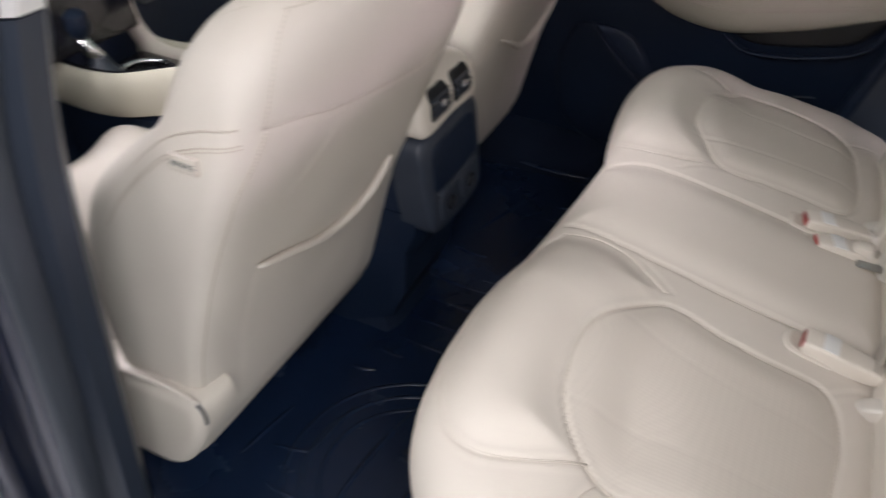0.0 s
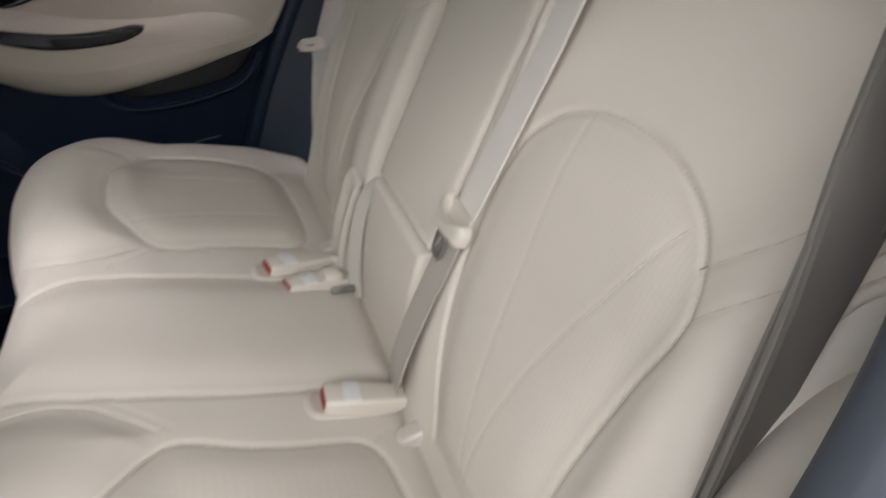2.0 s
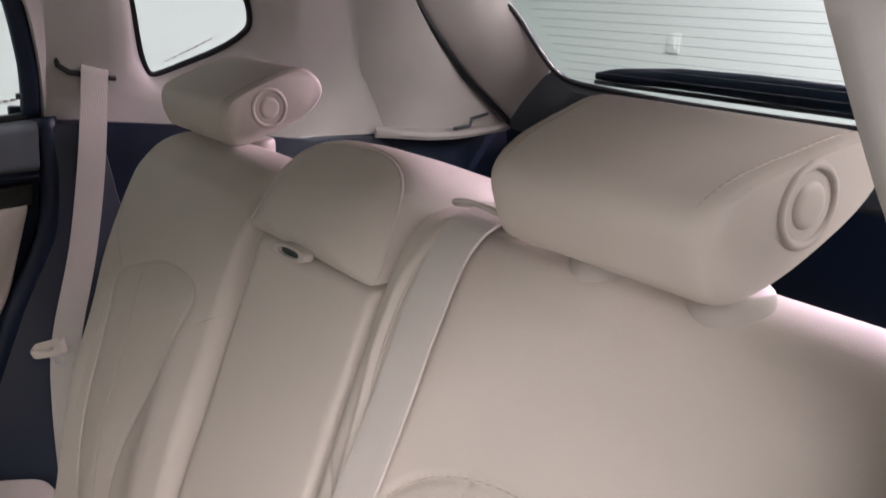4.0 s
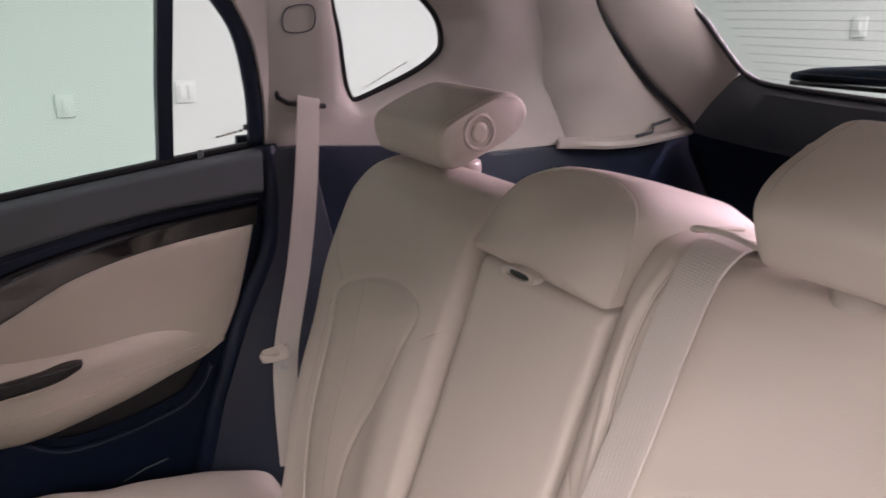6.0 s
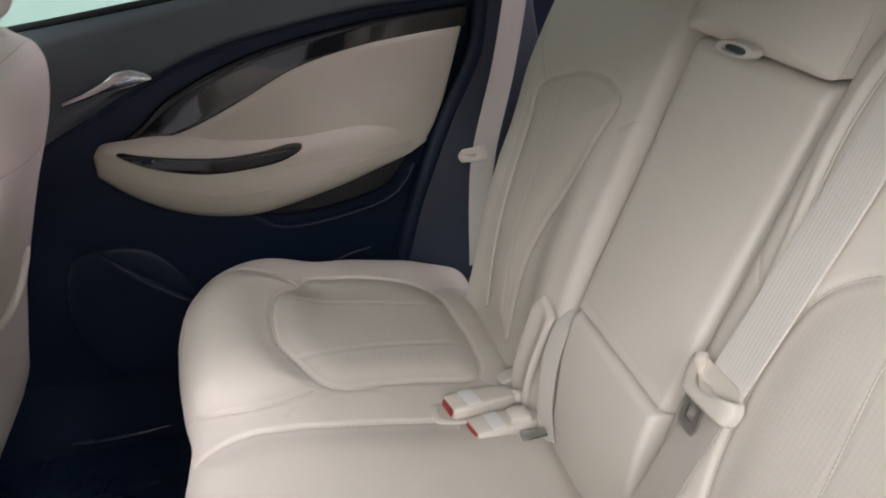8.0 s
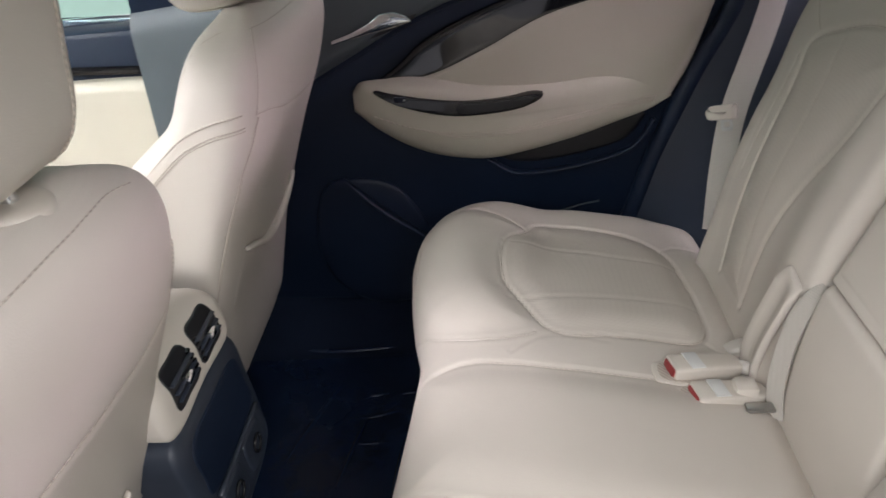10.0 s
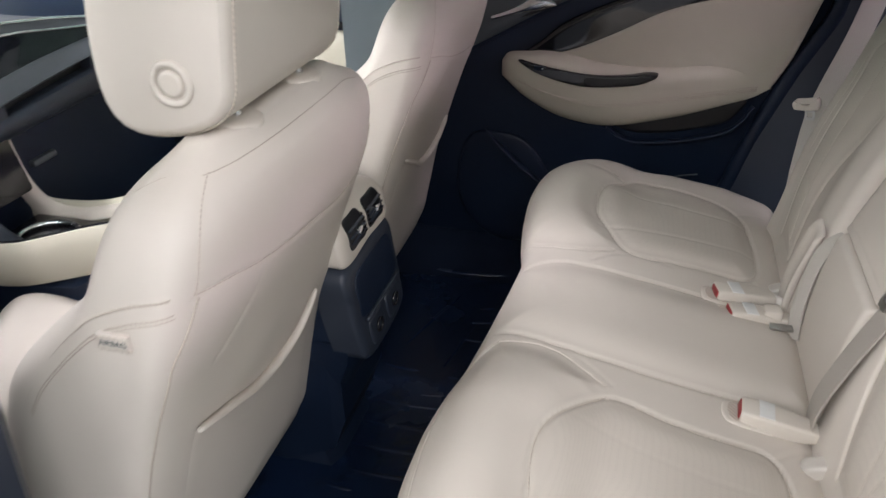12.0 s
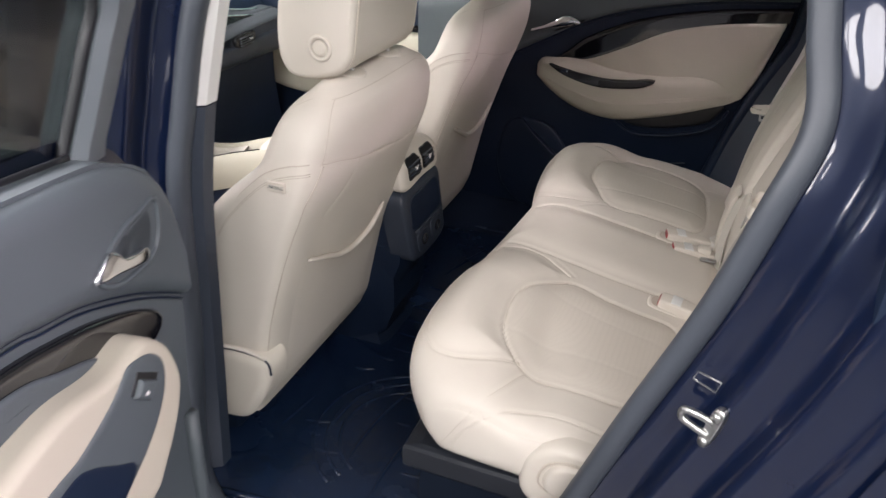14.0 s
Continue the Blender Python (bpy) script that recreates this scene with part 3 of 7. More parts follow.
def rear_back(s):
    """The outboard seatback on one side: -1 by the open door, 1 opposite."""
    lab = "beige leather rear seatback with arched insert, by the open door" if s < 0 else "beige leather rear seatback with arched ribbed insert, by the closed door"
    root = thing("rear_seatback", lab, "car seat", "rear seatbacks")
    yin, yout = YC + s * (0.121 if s < 0 else 0.109), YC + s * (0.586 if s < 0 else 0.502)
    crown = lambda y: (-0.050 * np.clip((abs(y - YC) - 0.48) / 0.155, 0, 1) ** 2.2 + 0.011 * np.clip((abs(y - YC) - 0.21) / 0.12, 0, 1) if s < 0 else -0.10 * np.clip((abs(y - YC) - 0.385) / 0.145, 0, 1) ** 2.4 - 0.014)  # noqa: E731
    sk, front = back_skin(min(yin, yout), max(yin, yout), BACK, 420, crown, 0.028 if s < 0 else 0.042, step=0.003, round_low=None if s < 0 else 0.018)
    yc = YC + s * HALF
    if s > 0:
        sk.p[:, :, 1] -= 0.042 * np.clip((sk.b - yc - 0.02) / 0.10, 0, 1) / (1 + np.exp((sk.a - 0.69) / 0.025))
        sk.normal()
    f = lambda pts: [(z, yc - s * d) for d, z in pts]  # noqa: E731
    if s < 0:
        arch = spline(f([(0.10, 0.37), (0.13, 0.50), (0.143, 0.62), (0.138, 0.705), (0.11, 0.748), (0.06, 0.776), (0.0, 0.787), (-0.06, 0.782), (-0.107, 0.760), (-0.138, 0.71), (-0.126, 0.645), (-0.115, 0.58), (-0.106, 0.50), (-0.105, 0.37)]), 130)
        ribs = [spline(f([(0.058, 0.777), (0.05, 0.69), (0.042, 0.63), (0.03, 0.50), (0.02, 0.40)]), 40), spline(f([(-0.095, 0.755), (-0.065, 0.68), (-0.03, 0.59), (0.0, 0.47), (0.01, 0.40)]), 40)]
    else:
        arch = spline(f([(0.075, 0.37), (0.092, 0.50), (0.117, 0.581), (0.153, 0.659), (0.168, 0.718), (0.180, 0.752), (0.176, 0.766), (0.156, 0.774), (0.115, 0.777), (0.064, 0.771), (0.02, 0.757), (-0.029, 0.737), (-0.058, 0.715), (-0.050, 0.676), (-0.043, 0.63), (-0.034, 0.54), (-0.03, 0.37)]), 130)
        ribs = [spline(f([(0.021, 0.756), (0.045, 0.705), (0.053, 0.639), (0.054, 0.556), (0.055, 0.40)]), 40)]
    insert = np.r_[arch, [arch[0]]]
    wing = spline(f([(-0.120, 0.740), (-0.145, 0.765), (-0.175, 0.80), (-0.184, 0.84)] if s < 0 else [(-0.045, 0.737), (-0.070, 0.750), (-0.10, 0.772), (-0.112, 0.80)]), 20)
    wing2 = spline(f([(-0.142, 0.713), (-0.165, 0.742), (-0.186, 0.768), (-0.205, 0.788)] if s < 0 else [(-0.075, 0.70), (-0.085, 0.62), (-0.088, 0.53)]), 20)
    inner = spline(f([(0.138, 0.70), (0.155, 0.735), (0.17, 0.76)] if s < 0 else [(0.202, 0.738), (0.216, 0.748), (0.232, 0.758)]), 14)
    sk.puff(insert, 0.008, 0.03, front)
    # side bolsters stand a little proud
    d = np.abs(sk.b - yc)
    sk.push(np.where(front, np.where((sk.b - yc) * s > 0, 0.018, 0.005 if s < 0 else 0.010) * np.exp(-(((d - (0.165 if s < 0 else 0.180)) / 0.035) ** 2)) * np.clip((0.86 - sk.a) / 0.2, 0, 1), 0))
    sk.groove([arch], 0.0030, 0.0034, front)
    sk.groove([wing, wing2, inner], 0.0010, 0.0028, front)
    if s < 0:
        beside = sk.snap(spline([(0.735, -0.203, 0.93), (0.691, -0.205, 0.926), (0.659, -0.209, 0.912), (0.640, -0.206, 0.884), (0.629, -0.202, 0.858), (0.616, -0.202, 0.826), (0.606, -0.206, 0.795), (0.585, -0.214, 0.745), (0.55, -0.224, 0.64), (0.52, -0.222, 0.54)], 90))
        sk.furrow([beside[0]], 0.0034, 0.0034, 0.0022)
        across = sk.snap(spline([(0.60, -0.178, 0.742), (0.59, -0.188, 0.718), (0.58, -0.206, 0.695)], 14))
        sk.furrow([across[0]], 0.0012, 0.003)
        # padded edge and seam at the outer shoulder
        outer = sk.snap(spline([(0.596, -0.588, 0.780), (0.605, -0.597, 0.798), (0.611, -0.603, 0.807), (0.618, -0.608, 0.815), (0.632, -0.612, 0.826)], 20))
        welt = sk.snap(spline([(0.565, -0.607, 0.675), (0.576, -0.607, 0.705), (0.586, -0.606, 0.732), (0.593, -0.602, 0.760), (0.600, -0.603, 0.772), (0.606, -0.607, 0.784), (0.617, -0.612, 0.797), (0.635, -0.615, 0.812)], 50))
        tube("seam", outer[0], 0.0008, thread, root, sides=6)
        tube("welt", welt[0], 0.0045, leather, root, "padded welt along the outer shoulder", sides=10)
        tube("seam", welt[0] + arr((-0.003, 0.002, 0.0035)), 0.0009, thread, root, sides=6)
        for line, r, m in ((beside[0], 0.0016, leather), (beside[0], 0.0009, thread), (across[0], 0.0007, thread)):
            at, n = sk.snap(line)
            tube("seam", at + n * (0.0004 if m is leather else 0.0), r, m, root, sides=6)
    sk.groove(ribs, 0.0007, 0.0026, front)
    sk.panels(root, [("back_insert", insert, perforated, front)], ("seatback_cover", leather))
    # On the ribs the dark tube paints the crease's shade, not stitching.
    for line in (arch, wing, wing2, inner, *ribs):
        sk.stitch("seam", line, 0.0007, thread, root, -0.0002, front)
    head_restraint(root, *((-0.391, 0.664, 0.966) if s < 0 else (yc + 0.014, 0.722, 0.937)))
    return sk


def head_restraint(root, yc, x, z):
    """A wide low head restraint, swept back, with a round button on each side, on two posts."""
    if yc < 0:
        out = spline([(-0.060, 0.036), (-0.052, 0.004), (-0.036, -0.022), (-0.010, -0.020), (0.030, 0.000), (0.075, 0.034), (0.095, 0.062), (0.092, 0.082), (0.068, 0.092), (0.015, 0.078), (-0.035, 0.060)], 48, True)
    else:
        out = spline([(-0.038, -0.020), (-0.050, 0.006), (-0.048, 0.030), (-0.030, 0.044), (0.004, 0.060), (0.050, 0.076), (0.078, 0.072), (0.095, 0.052), (0.086, 0.030), (0.058, 0.009), (0.010, -0.011), (-0.018, -0.022)], 48, True)
    c = out.mean(0)
    size = 1.0
    tall = 0.82 if yc < 0 else 1.0
    wide = lambda a: float(np.interp(a, [-0.06, 0.09], [0.66, 0.88])) if yc < 0 else 0.87  # noqa: E731
    loops = []
    for y in np.r_[np.linspace(-0.118, -0.085, 10), np.linspace(-0.08, 0.08, 16), np.linspace(0.085, 0.118, 10)]:
        e = max(0.0, (abs(y) - 0.085) / 0.0335)
        q = c + (out - c) * (0.84 + 0.16 * (1 - min(e, 0.995) ** 3) ** (1 / 3))
        loops.append([(x + a * size, yc + y * wide(a), z + b * tall) for a, b in q])
    hr = loft("head_restraint", loops, leather, root)
    bx, bz = x + (0.022 if yc < 0 else 0.012), z + (0.036 if yc < 0 else 0.026)
    side = 0.118 * wide(bx - x) - 0.0005
    lean_y = lambda a: (wide(a - x) - wide(bx - x)) * 0.118  # noqa: E731
    for sy in (-1, 1):
        ring = [(bx + 0.023 * math.cos(t), yc + sy * (side + lean_y(bx + 0.023 * math.cos(t))), bz + 0.023 * math.sin(t)) for t in np.linspace(0, 2 * np.pi, 28, endpoint=False)]
        tube("button_ring", ring, 0.003, leather, hr, sides=8, closed=True)
        disc = [(0.014 * math.cos(t), 0.014 * math.sin(t)) for t in np.linspace(0, 2 * np.pi, 28, endpoint=False)]
        pillow("button", disc, lambda a, b, h: (bx + a, yc + sy * (side + h + lean_y(bx + a)), bz + b), plastic_beige, hr, "round beige release button", 0.003, 0.006, 0.4)
        edge = [(x + a * size, yc + sy * (0.118 * wide(a) - 0.011), z + b * tall) for a, b in c + (out - c) * 0.972]
        tube("seam", edge, 0.0012, thread, hr, sides=6, closed=True)
        py = yc - 0.012 + sy * 0.046 if yc < 0 else yc + sy * 0.050
        base = 0.934 if yc < 0 else 0.906
        tube("post", [(x + (0.028 if yc < 0 else 0.02), py, z - 0.06), (x + (0.020 if yc < 0 else 0.012), py, z + 0.03)], 0.006, chrome, hr, "chrome post", sides=14)
        pillow("post_guide", [(0.027 * math.cos(t), 0.026 * math.sin(t)) for t in np.linspace(0, 2 * np.pi, 28, endpoint=False)],
               lambda a, b, h: (x + (0.026 if yc < 0 else 0.020) + a, py + b, base + h + 0.06 * min(a, 0)), guide_plastic, root, "beige plastic post guide", 0.011, 0.014, 0.16)
    return hr


rear_back(-1)
rear_back(1)


def middle_back():
    root = thing("rear_middle_seatback", "beige leather middle seatback with folding armrest and pull strap", "car seat")
    y0, y1 = -0.1625, 0.0540
    flat = lambda y: 0  # noqa: E731
    arm = back_skin(y0, y1, [(0.519, 0.534), (0.5225, 0.548), (0.527, 0.565), (0.575, 0.70), (0.616, 0.820), (0.626, 0.846), (0.640, 0.853), (0.672, 0.85), (0.66, 0.75), (0.61, 0.60), (0.58, 0.537), (0.545, 0.531)], 320, flat, 0.012)[0]
    front = arm.p[:, :, 0] < 0.60 + 0.335 * (arm.p[:, :, 2] - 0.62)
    edge = [[(0.552, y0 + 0.011), (0.65, y0 + 0.0105), (0.835, y0 + 0.0105)], [(0.552, y1 - 0.012), (0.65, y1 - 0.0115), (0.835, y1 - 0.0115)]]
    arm.groove([spline(e, 40) for e in edge], 0.0010, 0.0028, front)
    arm.p[:, :, 0] += 0.009
    arm.panels(root, [], ("folding_armrest", leather))
    low = back_skin(y0 + 0.002, y1 - 0.003, [(0.505, 0.30), (0.503, 0.37), (0.506, 0.45), (0.515, 0.508), (0.522, 0.526), (0.540, 0.529), (0.575, 0.525), (0.56, 0.40), (0.55, 0.30)], 240, flat, 0.014)[0]
    low.panels(root, [], ("lower_back_pad", leather))
    # head pad: a rounded front face with piping, swept back over the top
    lean = lambda z: 0.630 + 0.30 * max(0.0, z - 0.853) + 2.2 * max(0.0, z - 0.905) ** 2  # noqa: E731
    shape = spline([(0.062, 0.862), (0.058, 0.874), (0.044, 0.901), (0.026, 0.928), (0.000, 0.950), (-0.040, 0.964), (-0.085, 0.967), (-0.125, 0.964), (-0.152, 0.952), (-0.164, 0.930), (-0.166, 0.898), (-0.165, 0.871),
                    (-0.159, 0.860), (-0.12, 0.859), (-0.04, 0.860), (0.04, 0.860)], 120, True)
    c = np.stack([np.clip(shape[:, 0], -0.085, -0.005), np.clip(shape[:, 1], 0.885, 0.905)], 1)
    loops = []
    for u in (0.03, 0.3, 0.55, 0.75, 0.88, 0.95, 0.985, 1.0):
        loops.append([(lean(b) - 0.016 * (1 - u**2.5), a, b) for a, b in c + (shape - c) * u])
    for back, grow, drop in ((0.012, 0.0022, 0.001), (0.035, 0.003, 0.006), (0.08, 0.003, 0.018), (0.14, 0.002, 0.036), (0.18, -0.002, 0.056), (0.20, -0.010, 0.075)):
        loops.append([(lean(b) + back, a + grow * (1 if a > -0.04 else -1) - 0.10 * back * (a < -0.10), max(0.856, b + grow - drop)) for a, b in shape])
    loft("middle_head_pad", loops, leather, root)
    arch = [(lean(b) - 0.0005, a, b) for a, b in shape if b > 0.866]
    start = max(range(len(arch) - 1), key=lambda i: math.dist(arch[i], arch[i + 1])) + 1
    arch = (arch[start:] + arch[:start]) if math.dist(arch[start - 1], arch[start % len(arch)]) > 0.02 else arch
    tube("seam", arch, 0.0015, leather, root, sides=6)
    tube("seam", [(x + 0.004, y, z + 0.0005) for x, y, z in arch], 0.0008, thread, root, sides=6)
    block("backing", (0.70, y0 + 0.01, 0.30), (0.74, y1 - 0.01, 0.86), black_plastic, root, bevel=0.01)
    # pull strap: a beige loop from the gap under the head pad, open on its near side
    ov = lambda ry, rz, d: [(0.617 + d + 0.30 * rz * math.sin(t), -0.050 + ry * math.copysign(abs(math.cos(t)) ** 0.8, math.cos(t)), 0.862 + rz * math.copysign(abs(math.sin(t)) ** 0.8, math.sin(t)) - 0.06 * ry * math.cos(t)) for t in np.linspace(0, 2 * np.pi, 32, endpoint=False)]  # noqa: E731
    loft("pull_strap", [ov(0.030, 0.0070, 0.006), ov(0.030, 0.0070, -0.001), ov(0.028, 0.0060, -0.004), ov(0.019, 0.0040, -0.004), ov(0.018, 0.0038, 0.004)], leather, root, "flat beige pull strap with a slot", caps=False)
    # Black disc paints the shade seen through the strap's opening.
    loft("strap_slot", [ov(0.019, 0.0042, 0.0), ov(0.004, 0.001, 0.0002)], black_void, root, "strap slot, its shade painted black")


middle_back()

# ---- front seats ----


def blend(z, xs, ys):
    return float(np.mean(np.interp(z + np.linspace(-0.02, 0.02, 9), xs, ys)))


def seat_section(z):
    """Middle, half depth, half width and squareness of the front backrest at a height."""
    zr = [0.125, 0.17, 0.36, 0.47, 0.56, 0.66, 0.735, 0.775, 0.80, 0.814]
    xr = blend(z, zr, [-0.328, -0.303, -0.260, -0.222, -0.190, -0.147, -0.121, -0.116, -0.126, -0.150])
    xf = blend(z, [0.17, 0.24, 0.36, 0.50, 0.58, 0.62, 0.655, 0.69, 0.72, 0.75, 0.78, 0.80, 0.814], [-0.36, -0.43, -0.43, -0.412, -0.378, -0.342, -0.305, -0.266, -0.256, -0.248, -0.236, -0.218, -0.190])
    w = blend(z, [0.17, 0.25, 0.45, 0.64, 0.70, 0.74, 0.77, 0.79, 0.803, 0.814], [0.235, 0.252, 0.260, 0.262, 0.256, 0.244, 0.226, 0.202, 0.168, 0.11])
    return (xr + xf) / 2, (xr - xf) / 2, w, (blend(z, [0.2, 0.6, 0.70, 0.81], [8.0, 7.0, 3.8, 2.3]), blend(z, [0.2, 0.6, 0.81], [7.0, 6.0, 4.0]))


def seat_side(x, z):
    xm, dx, w, n = seat_section(z)
    n = n[0] if x > xm else n[1]
    return w * max(0.0, 1 - min(0.999, abs((x - xm) / dx)) ** n) ** (1 / n)


def seat_rear(y, z):
    xm, dx, w, n = seat_section(z)
    return xm + dx * max(0.0, 1 - min(0.999, abs(y / w)) ** n[0]) ** (1 / n[0])


def front_seat():
    """One front seat, built with its middle at y = 0."""
    root = thing("front_seat", "beige leather front seat with rear map pocket and head restraint", "car seat", "front seats")
    rows = np.r_[np.linspace(0.128, 0.70, 160), 0.70 + 0.114 * np.sin(np.linspace(0.012, np.pi / 2, 60))]
    k = np.linspace(0, 2 * np.pi, 2001)
    loops = []
    for z in rows:
        xm, dx, w, n = seat_section(z)
        n = np.where(np.cos(k) > 0, n[0], n[1])
        q = np.stack([xm + dx * np.sign(np.cos(k)) * abs(np.cos(k)) ** (2 / n), w * np.sign(np.sin(k)) * abs(np.sin(k)) ** (2 / n)], 1)
        far = np.r_[0, np.cumsum(np.linalg.norm(np.diff(q, axis=0), axis=1))]
        u = np.linspace(0, far[-1], 380, endpoint=False)
        x, y = np.interp(u, far, q[:, 0]), np.interp(u, far, q[:, 1])
        wing = np.where(x < xm, -0.015 * np.exp(-(((abs(y) - 0.22) / 0.07) ** 2)) * math.exp(-(((z - 0.50) / 0.15) ** 4)), 0)
        loops.append(np.stack([x + wing, y, np.full(len(x), z)], 1))
    p = arr(loops)
    sk = Skin(p, p[:, :, 2].copy(), p[:, :, 1].copy())
    rear = p[:, :, 0] > arr([seat_section(z)[0] for z in rows])[:, None]
    arc = spline([(0.706, -0.222), (0.695, -0.169), (0.673, -0.099), (0.650, 0.0), (0.632, 0.09), (0.626, 0.15), (0.632, 0.22), (0.640, 0.25)], 70)
    fold = spline([(0.672, -0.097), (0.655, -0.098), (0.637, -0.104), (0.606, -0.132), (0.585, -0.165)], 24)
    corner = spline([(0.798, -0.158), (0.780, -0.190), (0.750, -0.210), (0.706, -0.222)], 30)
    sk.groove([arc], 0.0018, 0.0035, rear)
    sk.groove([fold], 0.0012, 0.006, rear)
    sk.panels(root, [("lower_back_panel", [(0.1, -0.235), (0.703, -0.235), (0.695, -0.169), (0.673, -0.099), (0.650, 0.0), (0.632, 0.09), (0.626, 0.15), (0.635, 0.3), (0.1, 0.3)], leather, rear)], ("backrest", leather))
    sk.stitch("seam", arc, 0.0008, thread, root, 0.0, rear)
    tube("seam", [(seat_rear(y, z) + 0.0002, y, z) for z, y in corner], 0.0007, thread, root, sides=6)
    crest = [(seat_rear(y, z), y, z) for z, y in spline([(0.797, -0.163), (0.798, -0.095), (0.798, -0.012), (0.797, 0.06), (0.794, 0.125), (0.785, 0.165)], 50)]
    tube("seam", [(x, -seat_side(x, z), z) for x, z in ((-0.232, 0.745), (-0.226, 0.762), (-0.218, 0.778), (-0.205, 0.789), (-0.188, 0.796))] + crest, 0.0007, thread, root, sides=6)
    for s in (-1, 1):
        for dz, r in ((0.0, 0.0012), (-0.016, 0.0009), (-0.020, 0.0007)):
            line = spline([(-0.156, 0.713 + dz), (-0.19, 0.708 + dz), (-0.230, 0.692 + dz), (-0.258, 0.670 + dz), (-0.287, 0.642 + dz), (-0.318, 0.608 + dz), (-0.342, 0.572 + dz)], 40)
            tube("side_seam", [(x, s * (seat_side(x, z) + 0.0003), z) for x, z in line], r, thread, root, "", sides=6)
        pipe = []
        for z in np.linspace(0.702, 0.30, 40):
            y = s * seat_section(z)[2] * float(np.interp(z, [0.5, 0.636, 0.669, 0.702], [0.945, 0.93, 0.89, 0.86]))
            pipe.append((seat_rear(y, z) + 0.0004, y, z))
        tube("corner_piping", pipe, 0.0013, thread, root, "", sides=6)
    # map pocket with a thick rim
    rim = spline([(-0.185, 0.490), (-0.10, 0.450), (-0.03, 0.416), (0.045, 0.400), (0.105, 0.410), (0.130, 0.436), (0.142, 0.462)], 40)
    lo = [(0.155, 0.462), (0.176, 0.42), (0.182, 0.34), (0.176, 0.24), (0.16, 0.19), (0.05, 0.182), (-0.08, 0.182), (-0.165, 0.19), (-0.178, 0.24), (-0.182, 0.34), (-0.186, 0.43)]
    pk = np.r_[rim, spline(lo, 50)]
    pillow("map_pocket", pk, lambda a, b, h: (seat_rear(a, b) - 0.002 + h, a, b), leather, root, "", 0.0035, 0.004, 0.12, centre=(0.0, 0.33))
    tube("pocket_rim", [(seat_rear(a, b) + 0.007, a, b + 0.002) for a, b in rim], [0.003 + 0.0050 * math.sin(math.pi * i / 39) ** 0.4 for i in range(40)], leather, root, "padded pocket edge", sides=10, flat=0.8)
    # cushion
    cp = spline([(-0.40, 0.24), (-0.50, 0.265), (-0.70, 0.31), (-0.82, 0.325), (-0.88, 0.29), (-0.88, 0.22), (-0.82, 0.14), (-0.6, 0.11), (-0.42, 0.12)], 80, True)
    c = cp.mean(0)
    cl = []
    for y in np.r_[np.linspace(-0.26, -0.2, 10), np.linspace(-0.18, 0.18, 14), np.linspace(0.2, 0.26, 10)]:
        e = max(0.0, (abs(y) - 0.20) / 0.061)
        s = (1 - min(e, 0.99) ** 2.4) ** (1 / 2.4)
        lift = 0.022 * math.exp(-(((abs(y) - 0.2) / 0.05) ** 2))
        cl.append([(c[0] + (x - c[0]) * (0.8 + 0.2 * s), 0.90 * y, c[1] - 0.022 + (z - c[1]) * (0.7 + 0.3 * s) + (lift if z > 0.2 else 0)) for x, z in cp])
    loft("seat_cushion", cl, leather, root)
    block("seat_base", (-0.80, -0.20, 0.0), (-0.42, 0.20, 0.17), black_plastic, root, bevel=0.02)
    # head restraint
    out = spline([(-0.128, 0.90), (-0.118, 1.00), (-0.135, 1.055), (-0.19, 1.062), (-0.24, 1.02), (-0.268, 0.93), (-0.272, 0.845), (-0.245, 0.812), (-0.18, 0.818), (-0.14, 0.845)], 48, True)
    cc = out.mean(0)
    hl = []
    for y in np.r_[np.linspace(-0.132, -0.10, 10), np.linspace(-0.09, 0.09, 14), np.linspace(0.10, 0.132, 10)]:
        e = max(0.0, (abs(y) - 0.10) / 0.0325)
        s = (1 - min(e, 0.995) ** 3) ** (1 / 3)
        hl.append([(a, y, b) for a, b in cc + (out - cc) * (0.84 + 0.16 * s)])
    hr = loft("head_restraint", hl, leather, root)
    for sy in (-1, 1):
        ring = [(-0.189 + 0.0185 * math.cos(t), sy * 0.1328, 0.869 + 0.0185 * math.sin(t)) for t in np.linspace(0, 2 * np.pi, 28, endpoint=False)]
        tube("button_ring", ring, 0.0038, leather, hr, sides=8, closed=True)
        disc = [(0.0125 * math.cos(t), 0.0125 * math.sin(t)) for t in np.linspace(0, 2 * np.pi, 28, endpoint=False)]
        pillow("button", disc, lambda a, b, h: (-0.189 + a, sy * (0.1330 + h), 0.869 + b), plastic_beige, hr, "", 0.003, 0.004, 0.4)
        edge = [(a, sy * 0.118, b) for a, b in cc + (out - cc) * 0.997]
        tube("seam", edge, 0.0012, thread, hr, sides=6, closed=True)
        tube("post", [(-0.160, sy * 0.07, 0.78), (-0.176, sy * 0.07, 0.87)], 0.006, chrome, hr, "chrome post", sides=14)
        pillow("post_guide", [(0.025 * math.cos(t), 0.026 * math.sin(t)) for t in np.linspace(0, 2 * np.pi, 28, endpoint=False)],
               lambda a, b, h: (-0.166 + a, sy * 0.07 + b, 0.816 + h - 0.12 * a), plastic_beige, root, "beige plastic post guide", 0.004, 0.006, 0.5)
    return root


SEAT_Y = -0.335
driver_seat = front_seat()
driver_seat.location = (0, SEAT_Y, 0)
copy_thing(driver_seat, pose(0, 0.405, 0))

# ---- car body ----


def curve2(pts, n=60):
    return spline(pts, n)


